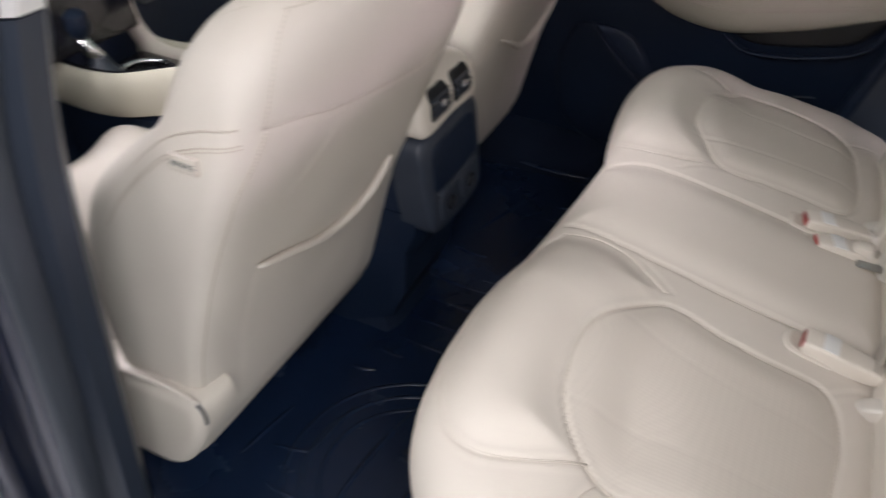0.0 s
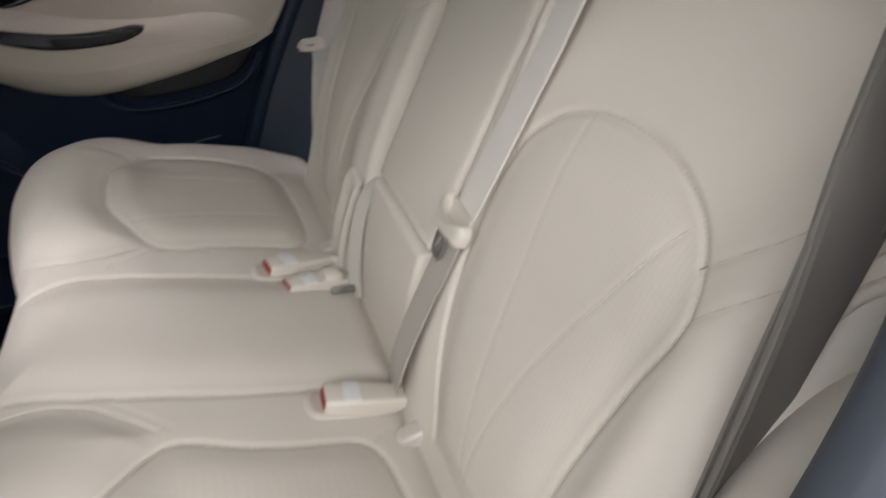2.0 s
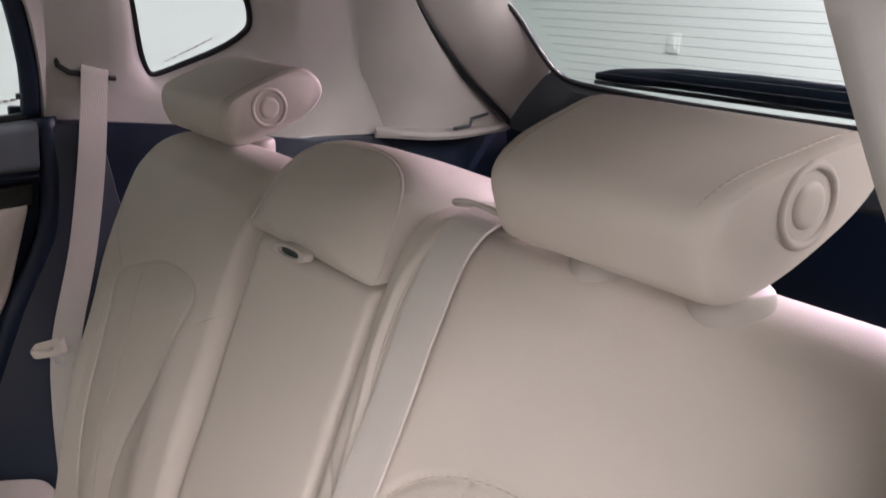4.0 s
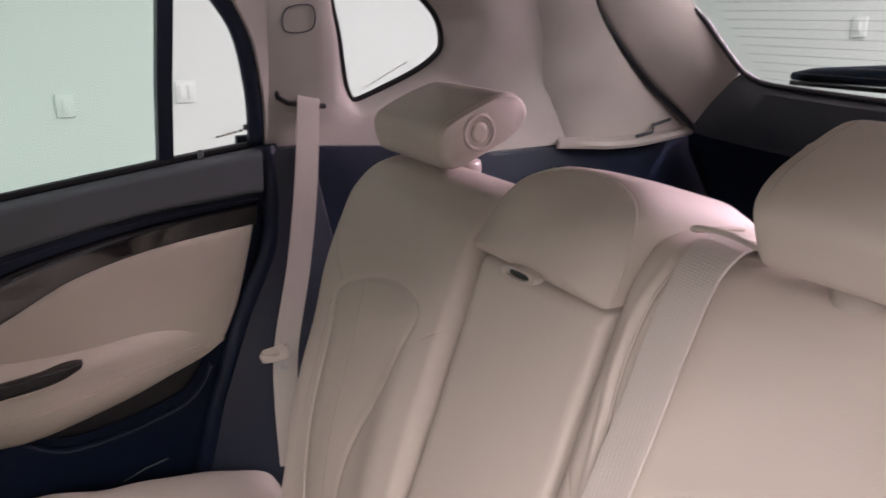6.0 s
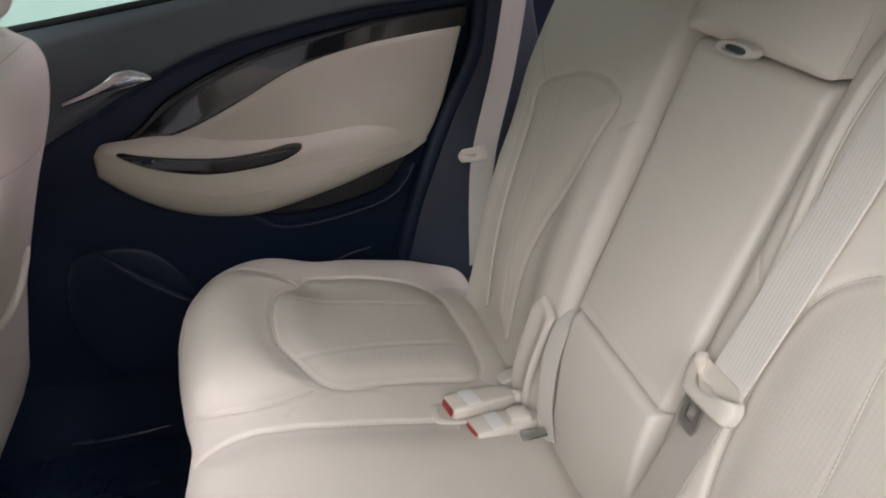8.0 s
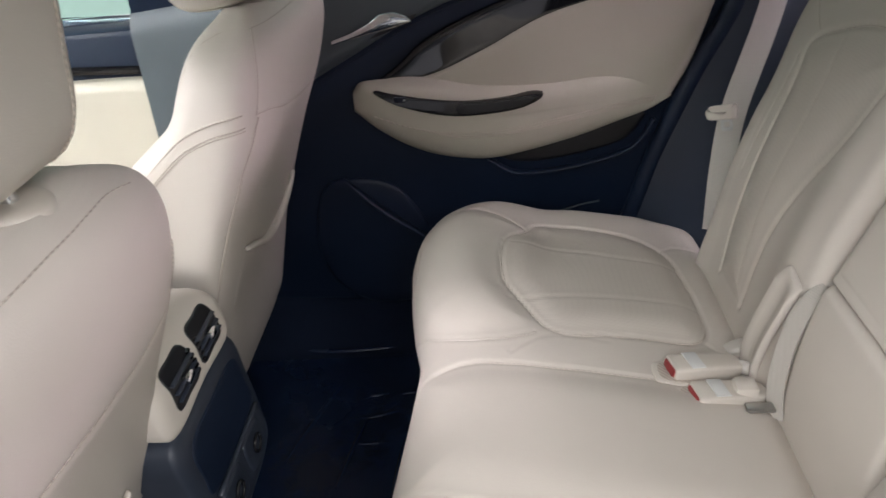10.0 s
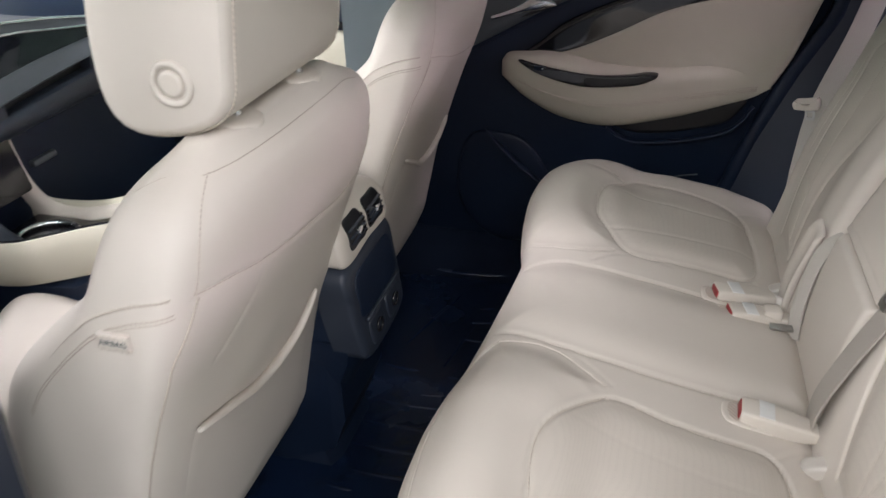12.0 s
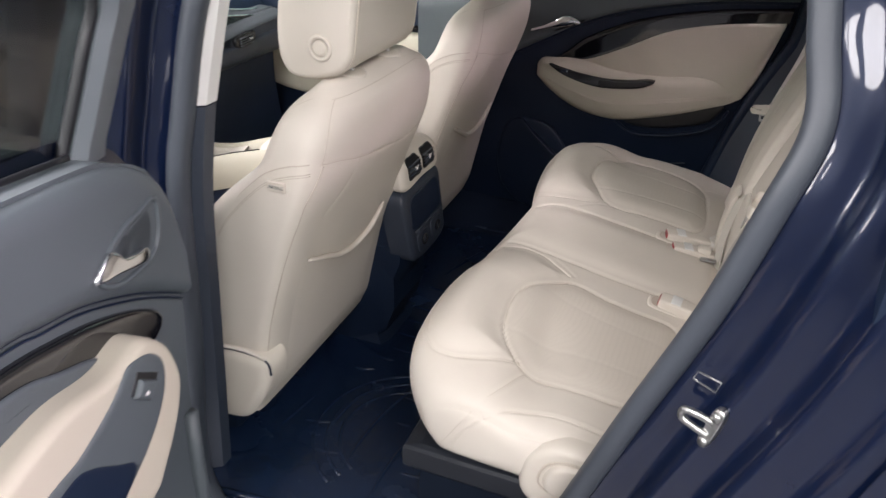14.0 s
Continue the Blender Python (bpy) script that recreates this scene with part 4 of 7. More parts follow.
def slab(name, outline, y0, y1, mat, parent, label="", bevel=0.006, lean=None):
    """A plate of an outline in (x, z) between two depths y; lean(z) shifts it in y."""
    bm = bmesh.new()
    bm.faces.new([bm.verts.new((x, y0, z)) for x, z in outline])
    got = bmesh.ops.extrude_face_region(bm, geom=bm.faces[:])
    bmesh.ops.translate(bm, vec=(0, y1 - y0, 0), verts=[v for v in got["geom"] if isinstance(v, bmesh.types.BMVert)])
    if bevel:
        rim = [e for e in bm.edges if abs(e.verts[0].co.y - e.verts[1].co.y) < 1e-6]
        bmesh.ops.bevel(bm, geom=rim, offset=bevel, segments=2, affect="EDGES", profile=0.5)
    if lean:
        for v in bm.verts:
            v.co.y += lean(v.co.z)
    return part(name, bm, mat, parent, label)


def ring_panel(name, inner, outer, place_in, place_out, mat, parent, label="", steps=((0.0, 0.0), (0.12, 0.5), (0.3, 0.9), (1.0, 1.0)), thick=None):
    """A panel round an opening: inner and outer outlines of equal counts, blended from one depth to the other."""
    i, o = arr(inner), arr(outer)
    loops = []
    for u, w in steps:
        q = i + (o - i) * u
        loops.append([tuple(arr(place_in(a, b)) * (1 - w) + arr(place_out(a, b)) * w) for a, b in q])
    return loft(name, loops, mat, parent, label, caps=False)


def outward(loop, d):
    """A closed plan loop moved outwards by d."""
    p = arr(loop)
    t = np.roll(p, -1, 0) - np.roll(p, 1, 0)
    n = np.stack([t[:, 1], -t[:, 0]], 1)
    n /= np.linalg.norm(n, axis=1)[:, None] + 1e-9
    if ((p - p.mean(0)) * n).sum() < 0:
        n = -n
    return p + n * d


# the open doorway: x, y, z round its inner edge
DOORWAY = [(-0.253, -0.66, 0.975), (-0.281, -0.69, 0.82), (-0.296, -0.71, 0.70), (-0.312, -0.72, 0.44), (-0.345, -0.72, 0.19), (-0.340, -0.72, 0.06), (-0.27, -0.72, -0.01), (0.0, -0.72, -0.02), (0.20, -0.72, 0.03),
           (0.29, -0.72, 0.17), (0.345, -0.72, 0.33), (0.402, -0.715, 0.50), (0.470, -0.705, 0.69), (0.510, -0.69, 0.83), (0.533, -0.662, 0.915), (0.521, -0.629, 0.99), (0.492, -0.596, 1.08), (0.40, -0.585, 1.135),
           (0.15, -0.58, 1.15), (-0.10, -0.59, 1.135), (-0.215, -0.625, 1.06)]


def doorway_side():
    root = thing("car_body", "dark blue metallic car body with an open rear doorway", "car")
    p = spline(DOORWAY, 260, True)
    t = np.roll(p, -1, 0) - np.roll(p, 1, 0)
    t /= np.linalg.norm(t, axis=1)[:, None]
    n = np.stack([t[:, 2], np.zeros(len(p)), -t[:, 0]], 1)
    n /= np.linalg.norm(n, axis=1)[:, None]
    if ((p - p.mean(0)) * n).sum() < 0:
        n = -n
    side = arr((0, -1, 0))
    sec = [(0.010, -0.012), (0.010, 0.0), (0.014, 0.014), (0.030, 0.022), (0.046, 0.025), (0.051, 0.029), (0.053, 0.037), (0.056, 0.052), (0.060, 0.060), (0.067, 0.063), (0.086, 0.065), (0.093, 0.069), (0.096, 0.079), (0.100, 0.094),
           (0.106, 0.102), (0.116, 0.105), (0.134, 0.107), (0.142, 0.110), (0.147, 0.118), (0.153, 0.125), (0.166, 0.128), (0.20, 0.130)]
    loops = []
    for o, l in spline(sec, 80):
        wide = 1 + 0.25 * np.clip((p[:, 0] - 0.2) / 0.3, 0, 1)
        loops.append(p + n * (o * wide)[:, None] + side * l)
    loft("door_frame", loops, paint, root, "dark blue metallic door frame with stepped flange", caps=False)
    # soft grey seal round the doorway
    q = p + n * 0.002 + side * 0.008
    prof = [(0.018, 0.0), (0.014, 0.013), (0.0, 0.019), (-0.013, 0.014), (-0.016, 0.0), (-0.012, -0.012), (0.0, -0.016), (0.012, -0.012)]
    loops = []
    for i in range(len(q)):
        loops.append([q[i] + n[i] * a + side * b for a, b in spline(prof, 20, True)])
    loops.append(loops[0])
    loft("door_seal", loops, seal_rubber, root, "grey rubber door seal", caps=False)
    # inner trims of the pillars
    for name, mat, pts in (("pillar_trim_upper", light_trim, [(-0.203, -0.63, 1.12), (-0.241, -0.655, 0.985), (-0.271, -0.682, 0.828)]), ("pillar_trim_lower", slate_plastic, [(-0.271, -0.684, 0.826), (-0.288, -0.70, 0.68), (-0.304, -0.708, 0.44), (-0.335, -0.708, 0.10)])):
        c = spline(pts, 20)
        w = 0.012
        loft(name, [[(x + w, y + 0.005, z), (x + w, y + 0.03, z), (x - 0.02, y + 0.06, z), (x - 0.10, y + 0.06, z), (x - 0.10, y + 0.01, z), (x - 0.01, y - 0.01, z)] for x, y, z in c], mat, root, "light grey upper pillar trim" if "upper" in name else "dark grey lower pillar trim")
    # light edge of the rear pillar trim, on the cabin side of the seal
    c = spline([(0.460, -0.570, 1.12), (0.508, -0.592, 1.04), (0.528, -0.622, 0.985), (0.540, -0.655, 0.914)], 30)
    loft("rear_pillar_trim", [[(x - 0.012, y - 0.006, z), (x - 0.013, y + 0.006, z), (x - 0.007, y + 0.016, z), (x + 0.004, y + 0.019, z), (x + 0.03, y + 0.012, z), (x + 0.10, y + 0.0, z), (x + 0.26, y - 0.06, z), (x + 0.26, y - 0.10, z), (x + 0.01, y - 0.016, z)] for x, y, z in c], light_trim, root, "light grey rear pillar trim")
    c = spline([(0.542, -0.655, 0.911), (0.532, -0.684, 0.82), (0.492, -0.696, 0.69), (0.42, -0.70, 0.50), (0.36, -0.705, 0.33)], 30)
    loft("rear_pillar_lower_trim", [[(x, y - 0.004, z), (x + 0.004, y + 0.010, z), (x + 0.12, y + 0.0, z), (x + 0.5, y - 0.03, z), (x + 0.5, y - 0.06, z), (x + 0.01, y - 0.016, z)] for x, y, z in c], grey_plastic, root, "dark grey lower pillar trim")
    # outer skin behind and ahead of the doorway
    loops = []
    for z, y, x0 in ((-0.16, -0.815, 0.46), (0.1, -0.838, 0.50), (0.35, -0.847, 0.57), (0.55, -0.847, 0.64), (0.70, -0.838, 0.685), (0.82, -0.822, 0.71), (0.845, -0.812, 0.712)):
        loops.append([(x0, y, z), (x0 + 0.5, y, z), (1.95, y + 0.05, z), (1.95, y + 0.08, z), (x0 + 0.5, y + 0.05, z), (x0 + 0.02, y + 0.05, z)])
    loft("rear_quarter_panel", loops, paint, root, "", smooth=False)
    loops = []
    for z, y, x0 in ((-0.16, -0.80, -0.47), (0.1, -0.825, -0.47), (0.45, -0.835, -0.44), (0.70, -0.825, -0.425), (0.80, -0.81, -0.42)):
        loops.append([(x0, y, z), (x0 - 1.15, y, z), (x0 - 1.15, y + 0.06, z), (x0 - 0.02, y + 0.06, z)])
    loft("front_door_skin", loops, paint, root, "", smooth=False)
    block("rocker_panel", (-1.7, -0.83, -0.24), (0.50, -0.74, -0.06), paint, root, bevel=0.03)
    block("sill_plate", (-0.36, -0.80, -0.062), (0.30, -0.70, -0.03), black_plastic, root, bevel=0.008)
    g = arr([(0.702, 0.875), (1.05, 0.89), (1.20, 0.95), (1.0, 1.12), (0.664, 1.14), (0.692, 1.0)])
    slab("quarter_glass", g, -0.745, -0.739, dark_glass, root, "dark tinted quarter glass", 0, lambda z: 0.45 * (z - 0.87)).visible_shadow = False
    # striker and its plate
    st = arr((0.502, -0.774, 0.569))
    up, across = arr((0.20, 0.03, 0.98)) * 0.82, arr((0.80, -0.50, -0.15)) * 0.85
    q = lambda a, b, h: tuple(st + across * a + up * b + arr((-0.45, -0.85, 0.1)) * h)  # noqa: E731
    pl = spline([(-0.008, 0.030), (0.002, 0.038), (0.011, 0.030), (0.012, 0.0), (0.008, -0.032), (-0.002, -0.038), (-0.010, -0.030), (-0.009, 0.0)], 40, True)
    pillow("striker_plate", pl, q, steel, root, "zinc plated striker plate", 0.005, 0.006, 0.15)
    tube("striker_loop", spline([q(0.0, 0.012, 0.004), q(-0.022, 0.013, 0.012), q(-0.040, 0.009, 0.016), q(-0.043, 0.0, 0.016), q(-0.036, -0.009, 0.014), q(0.002, -0.013, 0.004)], 36), 0.0048, steel, root, "zinc plated striker loop", sides=10)
    for dz in (-0.025, 0.024):
        tube("bolt", [q(0.001, dz, 0.003), q(0.001, dz, 0.009)], 0.0065, steel, root, sides=8)
    tube("hole_plug", [(0.474, -0.750, 0.627), (0.501, -0.764, 0.629), (0.497, -0.765, 0.614), (0.470, -0.751, 0.616)], 0.0011, steel, root, "thin metal clip frame", closed=True, sides=6)
    return root


doorway_side()


def cabin_shell():
    """Floor, roof, headliner and the closed side of the cabin."""
    root = thing("cabin_shell", "car cabin shell with black carpet and grey headliner", "car interior")
    block("floor_pan", (-1.9, -0.70, -0.10), (1.9, 0.70, -0.014), carpet, root, bevel=0)
    loops = []
    for x, z, w in ((-0.62, 1.10, 0.50), (-0.45, 1.155, 0.53), (0.0, 1.19, 0.545), (0.6, 1.215, 0.545), (1.1, 1.222, 0.53), (1.36, 1.215, 0.50)):
        loops.append([(x, YC + a * w, z - 0.05 * abs(a) ** 3 + u) for a, u in [(k, 0) for k in np.linspace(-1, 1, 15)] + [(k, 0.05) for k in np.linspace(1, -1, 15)]])
    loft("headliner", loops, trim_grey, root, "light grey woven headliner")
    loops = [[(x, y, z + 0.05) for x, y, z in l] for l in loops]
    loft("roof_skin", loops, paint, root, "dark blue roof")
    # far side: sill and lower wall
    loft("far_sill", [[(x, y + 0.02 * math.sin(3 * x), z) for y, z in ((0.52, -0.03), (0.555, -0.004), (0.59, 0.004), (0.625, 0.022), (0.652, 0.052), (0.668, 0.085), (0.70, 0.10), (0.78, 0.09), (0.78, -0.06))] for x in np.linspace(-1.6, 0.55, 24)], carpet_edge, root, "dark moulded carpet rising to the sill")
    block("far_outer_skin", (-1.7, 0.775, -0.20), (1.95, 0.80, 0.70), paint, root, bevel=0.01)
    # cargo well
    slab("cargo_side_far", [(0.59, 0.0), (0.62, 0.885), (0.80, 0.872), (1.08, 0.832), (1.30, 0.842), (1.58, 0.862), (1.90, 0.868), (1.90, 0.0)], 0.664, 0.71, black_plastic, root, "", 0.004)
    slab("cargo_side_near", [(0.62, 0.0), (0.62, 0.86), (1.08, 0.832), (1.62, 0.852), (1.62, 0.0)], -0.73, -0.79, black_plastic, root, "", 0.004)
    block("cargo_floor", (0.66, -0.73, 0.28), (1.62, 0.64, 0.31), carpet, root, bevel=0.004)
    tube("cargo_hook", [(1.20, 0.635, 0.800), (1.20, 0.622, 0.796), (1.225, 0.622, 0.796), (1.225, 0.635, 0.800)], 0.004, chrome, root, "small chrome cargo hook", sides=8)
    return root


cabin_shell()


def far_pillar():
    """Trim round the small rear side window on the closed side."""
    root = thing("rear_pillar_trim", "grey beige pillar trim round the small rear side window", "pillar trim")
    hole = spline([(0.712, 1.164), (0.780, 1.166), (0.856, 1.164), (0.905, 1.135), (0.938, 1.100), (0.952, 1.056), (0.938, 1.032), (0.90, 1.006), (0.84, 0.978), (0.790, 0.957), (0.772, 0.957), (0.755, 0.99), (0.735, 1.07)], 80, True)
    c = arr((0.82, 1.06))
    ang = np.arctan2(hole[:, 1] - c[1], hole[:, 0] - c[0])
    box = []
    for t in ang:
        d = arr((math.cos(t), math.sin(t)))
        k = min((1.30 - c[0]) / d[0] if d[0] > 1e-6 else 9, (0.585 - c[0]) / d[0] if d[0] < -1e-6 else 9, (1.22 - c[1]) / d[1] if d[1] > 1e-6 else 9, (0.84 - c[1]) / d[1] if d[1] < -1e-6 else 9)
        box.append(c + d * k)
    lean = lambda z: -0.30 * max(0, z - 0.95)  # noqa: E731
    near = lambda a, b: (a, 0.672 + lean(b), b)  # noqa: E731
    deep = lambda a, b: (a, 0.725 + lean(b), b)  # noqa: E731
    ring_panel("pillar_panel", hole, arr(box), deep, near, trim_grey, root, "", ((0.0, 0.0), (0.05, 0.15), (0.10, 0.45), (0.16, 0.8), (0.24, 0.97), (0.4, 1.0), (1.0, 1.0)))
    tube("window_gasket", [deep(a, b) for a, b in hole], 0.006, black_void, root, "black window gasket", closed=True)
    o = outward(hole, 0.01)
    bm = bmesh.new()
    bm.faces.new([bm.verts.new((a, 0.735 + lean(b), b)) for a, b in o])
    pane = part("pane", thick(bm), clear_glass, root, "lightly tinted window pane", smooth=False)
    pane.visible_shadow = False
    for k in range(7):
        block("glass_marking", (0.80 + k * 0.014, 0.7225, 0.978 + k * 0.007), (0.809 + k * 0.014, 0.7235, 0.9805 + k * 0.007), trim_grey, pane, bevel=0, turn=Euler((0, radians(-27), 0)).to_matrix().to_4x4())
    # edge of the panel beside the door's window frame
    edge = curve2([(0.578, 0.885), (0.576, 0.94), (0.569, 1.00), (0.554, 1.07), (0.530, 1.12), (0.50, 1.18)], 24)
    loft("panel_edge", [[(x, 0.688 - 0.22 * max(0, z - 0.87), z), (x + 0.006, 0.672 - 0.25 * max(0, z - 0.90), z), (0.592, 0.674 + lean(z), z), (0.600, 0.700 + lean(z), z), (x, 0.715 - 0.22 * max(0, z - 0.87), z)] for x, z in edge], trim_grey, root, "")
    # belt slot
    tube("belt_slot", [(0.602, 0.668, 0.992), (0.607, 0.664, 0.972), (0.622, 0.662, 0.962), (0.655, 0.662, 0.957), (0.694, 0.664, 0.953)], 0.005, black_void, root, "black belt slot", sides=8)
    tube("airbag_cover_edge", [(x, 0.672 + lean(z) - 0.001, z) for x, z in spline([(0.615, 1.085), (0.615, 1.12), (0.66, 1.125), (0.662, 1.088)], 30, True)], 0.0012, grey_plastic, root, "", closed=True, sides=6)
    # column trim towards the tailgate
    edge = spline([(1.262, 1.20), (1.268, 1.147), (1.331, 1.072), (1.439, 0.975), (1.519, 0.919), (1.600, 0.858)], 30)
    front = spline([(1.06, 1.20), (1.08, 1.147), (1.12, 1.072), (1.15, 0.975), (1.20, 0.90), (1.235, 0.838)], 30)
    yy = lambda z: 0.640 - 0.10 * max(0, z - 0.9)  # noqa: E731
    loft("tail_pillar_panel", [[(a, 0.700 - 0.30 * max(0, b - 0.95), b), (a + 0.06, 0.656 - 0.28 * max(0, b - 0.95), b), (c - 0.012, yy(d) - 0.020, d), (c, yy(d) - 0.012, d), (c, yy(d) + 0.05, d), (a, yy(b) + 0.05, b)] for (a, b), (c, d) in zip(front, edge)], trim_grey, root, "grey beige tail pillar panel")
    ledge = curve2([(1.235, 0.838), (1.302, 0.838), (1.414, 0.836), (1.50, 0.842), (1.597, 0.852)], 20)
    loft("pillar_ledge", [[(x, 0.660, z + 0.018), (x, 0.656 - 0.050 * min(1, (x - 1.235) / 0.09), z + 0.012), (x, 0.655 - 0.056 * min(1, (x - 1.235) / 0.09), z + 0.004), (x, 0.656 - 0.052 * min(1, (x - 1.235) / 0.09), z - 0.004), (x, 0.665, z - 0.006)] for x, z in ledge], trim_grey, root, "moulded ledge along the panel's foot")
    tube("ledge_notch", [(1.414, 0.603, 0.856), (1.462, 0.602, 0.862), (1.468, 0.606, 0.878), (1.520, 0.606, 0.888)], 0.004, grey_plastic, root, sides=8)
    return root


far_pillar()


def tailgate():
    root = thing("tailgate", "closed tailgate with heated rear window and black lower trim", "tailgate")
    # plane: x = 1.55 - 0.6 (z - 0.95)
    put = lambda y, z, d=0.0: (1.55 - 0.6 * (z - 0.95) + d, y, z)  # noqa: E731
    hole = spline([(0.528, 1.20), (0.48, 1.10), (0.431, 1.013), (0.395, 0.990), (0.34, 0.982), (0.156, 0.974), (YC, 0.972), (YC * 2 - 0.156, 0.974), (-0.43, 0.982), (-0.485, 0.990), (-0.521, 1.013), (-0.57, 1.10), (-0.618, 1.20), (-0.3, 1.225), (YC, 1.23), (0.21, 1.225)], 120, True)
    # grey beige surround on each side, black seal along its outer edge
    seal = spline([(1.262, 0.62, 1.20), (1.268, 0.622, 1.147), (1.331, 0.622, 1.072), (1.439, 0.622, 0.975), (1.519, 0.620, 0.919), (1.600, 0.612, 0.860)], 40)
    glass_edge = arr([put(a, b, 0.01) for a, b in spline([(0.535, 1.21), (0.508, 1.15), (0.48, 1.10), (0.455, 1.055), (0.431, 1.013)], 40)])
    for flip in (False, True):
        m = (lambda v: arr((v[0], 2 * YC - v[1], v[2]))) if flip else arr
        loft("window_surround", [[m(p + (q - p) * u + arr((0, -0.022 * math.sin(math.pi * u) + (0.02 if u == 0 else 0), 0))) for u in (0, 0.03, 0.1, 0.3, 0.6, 0.9, 1.0)] for p, q in zip(seal, glass_edge)], trim_grey, root, "grey beige window surround", caps=False)
        tube("edge_seal", [m(p + arr((-0.002, -0.016, 0))) for p in seal], 0.007, black_void, root, "black edge seal")
    foot = [q for q in hole if q[1] < 1.02]
    foot = sorted(foot, key=lambda q: -q[0])
    loops = []
    for q in foot:
        u = (0.431 - q[0]) / 0.952
        low = arr((0.612 - u * 1.31, 0.858 - 0.03 * math.sin(math.pi * min(1, max(0, u))) ** 0.5))
        loops.append([put(*(arr(q) + (low - q) * k), d) for k, d in ((0, 0.03), (0.03, 0.008), (0.12, -0.006), (0.5, -0.022), (0.85, -0.025), (1.0, -0.01), (1.0, 0.06))])
    loft("lower_trim", loops, grey_plastic, root, "dark grey lower tailgate trim", caps=False)
    tube("window_gasket", [put(a, b, 0.008) for a, b in hole], 0.006, black_void, root, "black window gasket", closed=True)
    loops = []
    for z, dx in ((0.868, 0.04), (0.858, 0.025), (0.80, 0.0), (0.6, 0.02), (0.3, 0.06), (0.25, 0.1)):
        loops.append([put(y, z, dx - 0.03 * (1 - ((y - YC) / 0.66) ** 2)) for y in np.linspace(-0.74, 0.65, 24)] + [put(y, z, 0.12) for y in np.linspace(0.65, -0.74, 24)])
    loft("inner_panel", loops, black_plastic, root, "black moulded inner panel")
    o2 = outward(hole, 0.012)
    bm = bmesh.new()
    bm.faces.new([bm.verts.new(put(a, b, 0.032)) for a, b in o2])
    pane = part("pane", thick(bm), clear_glass, root, "rear window pane with heating lines", smooth=False)
    pane.visible_shadow = False
    for z in np.arange(0.995, 1.20, 0.0165):
        half = np.interp(z, [0.99, 1.2], [0.44, 0.54])
        tube("heating_line", [put(YC + y, z, 0.029) for y in np.linspace(-half, half, 6)], 0.00035, grey_plastic, pane, sides=4)
    # wiper outside
    w = thing("rear_wiper", "black rear window wiper resting along the glass", "wiper")
    loops = []
    for y, h, r in ((0.345, 0.0, 0.008), (0.30, 0.008, 0.014), (0.15, 0.022, 0.020), (0.0, 0.024, 0.022), (-0.15, 0.018, 0.024), (-0.25, 0.008, 0.026)):
        m = arr(put(y, 1.003 + h * 0.6, 0.06))
        loops.append([m + arr((0.012 * math.cos(t), 0, r * math.sin(t))) for t in np.linspace(0, 2 * np.pi, 12, endpoint=False)])
    loft("wiper_arm", loops, black_plastic, w)
    tube("wiper_blade", [put(y, 0.990, 0.045) for y in np.linspace(0.345, -0.2, 8)], 0.005, black_void, w, "black rubber blade")


tailgate()

# ---- closed rear door ----


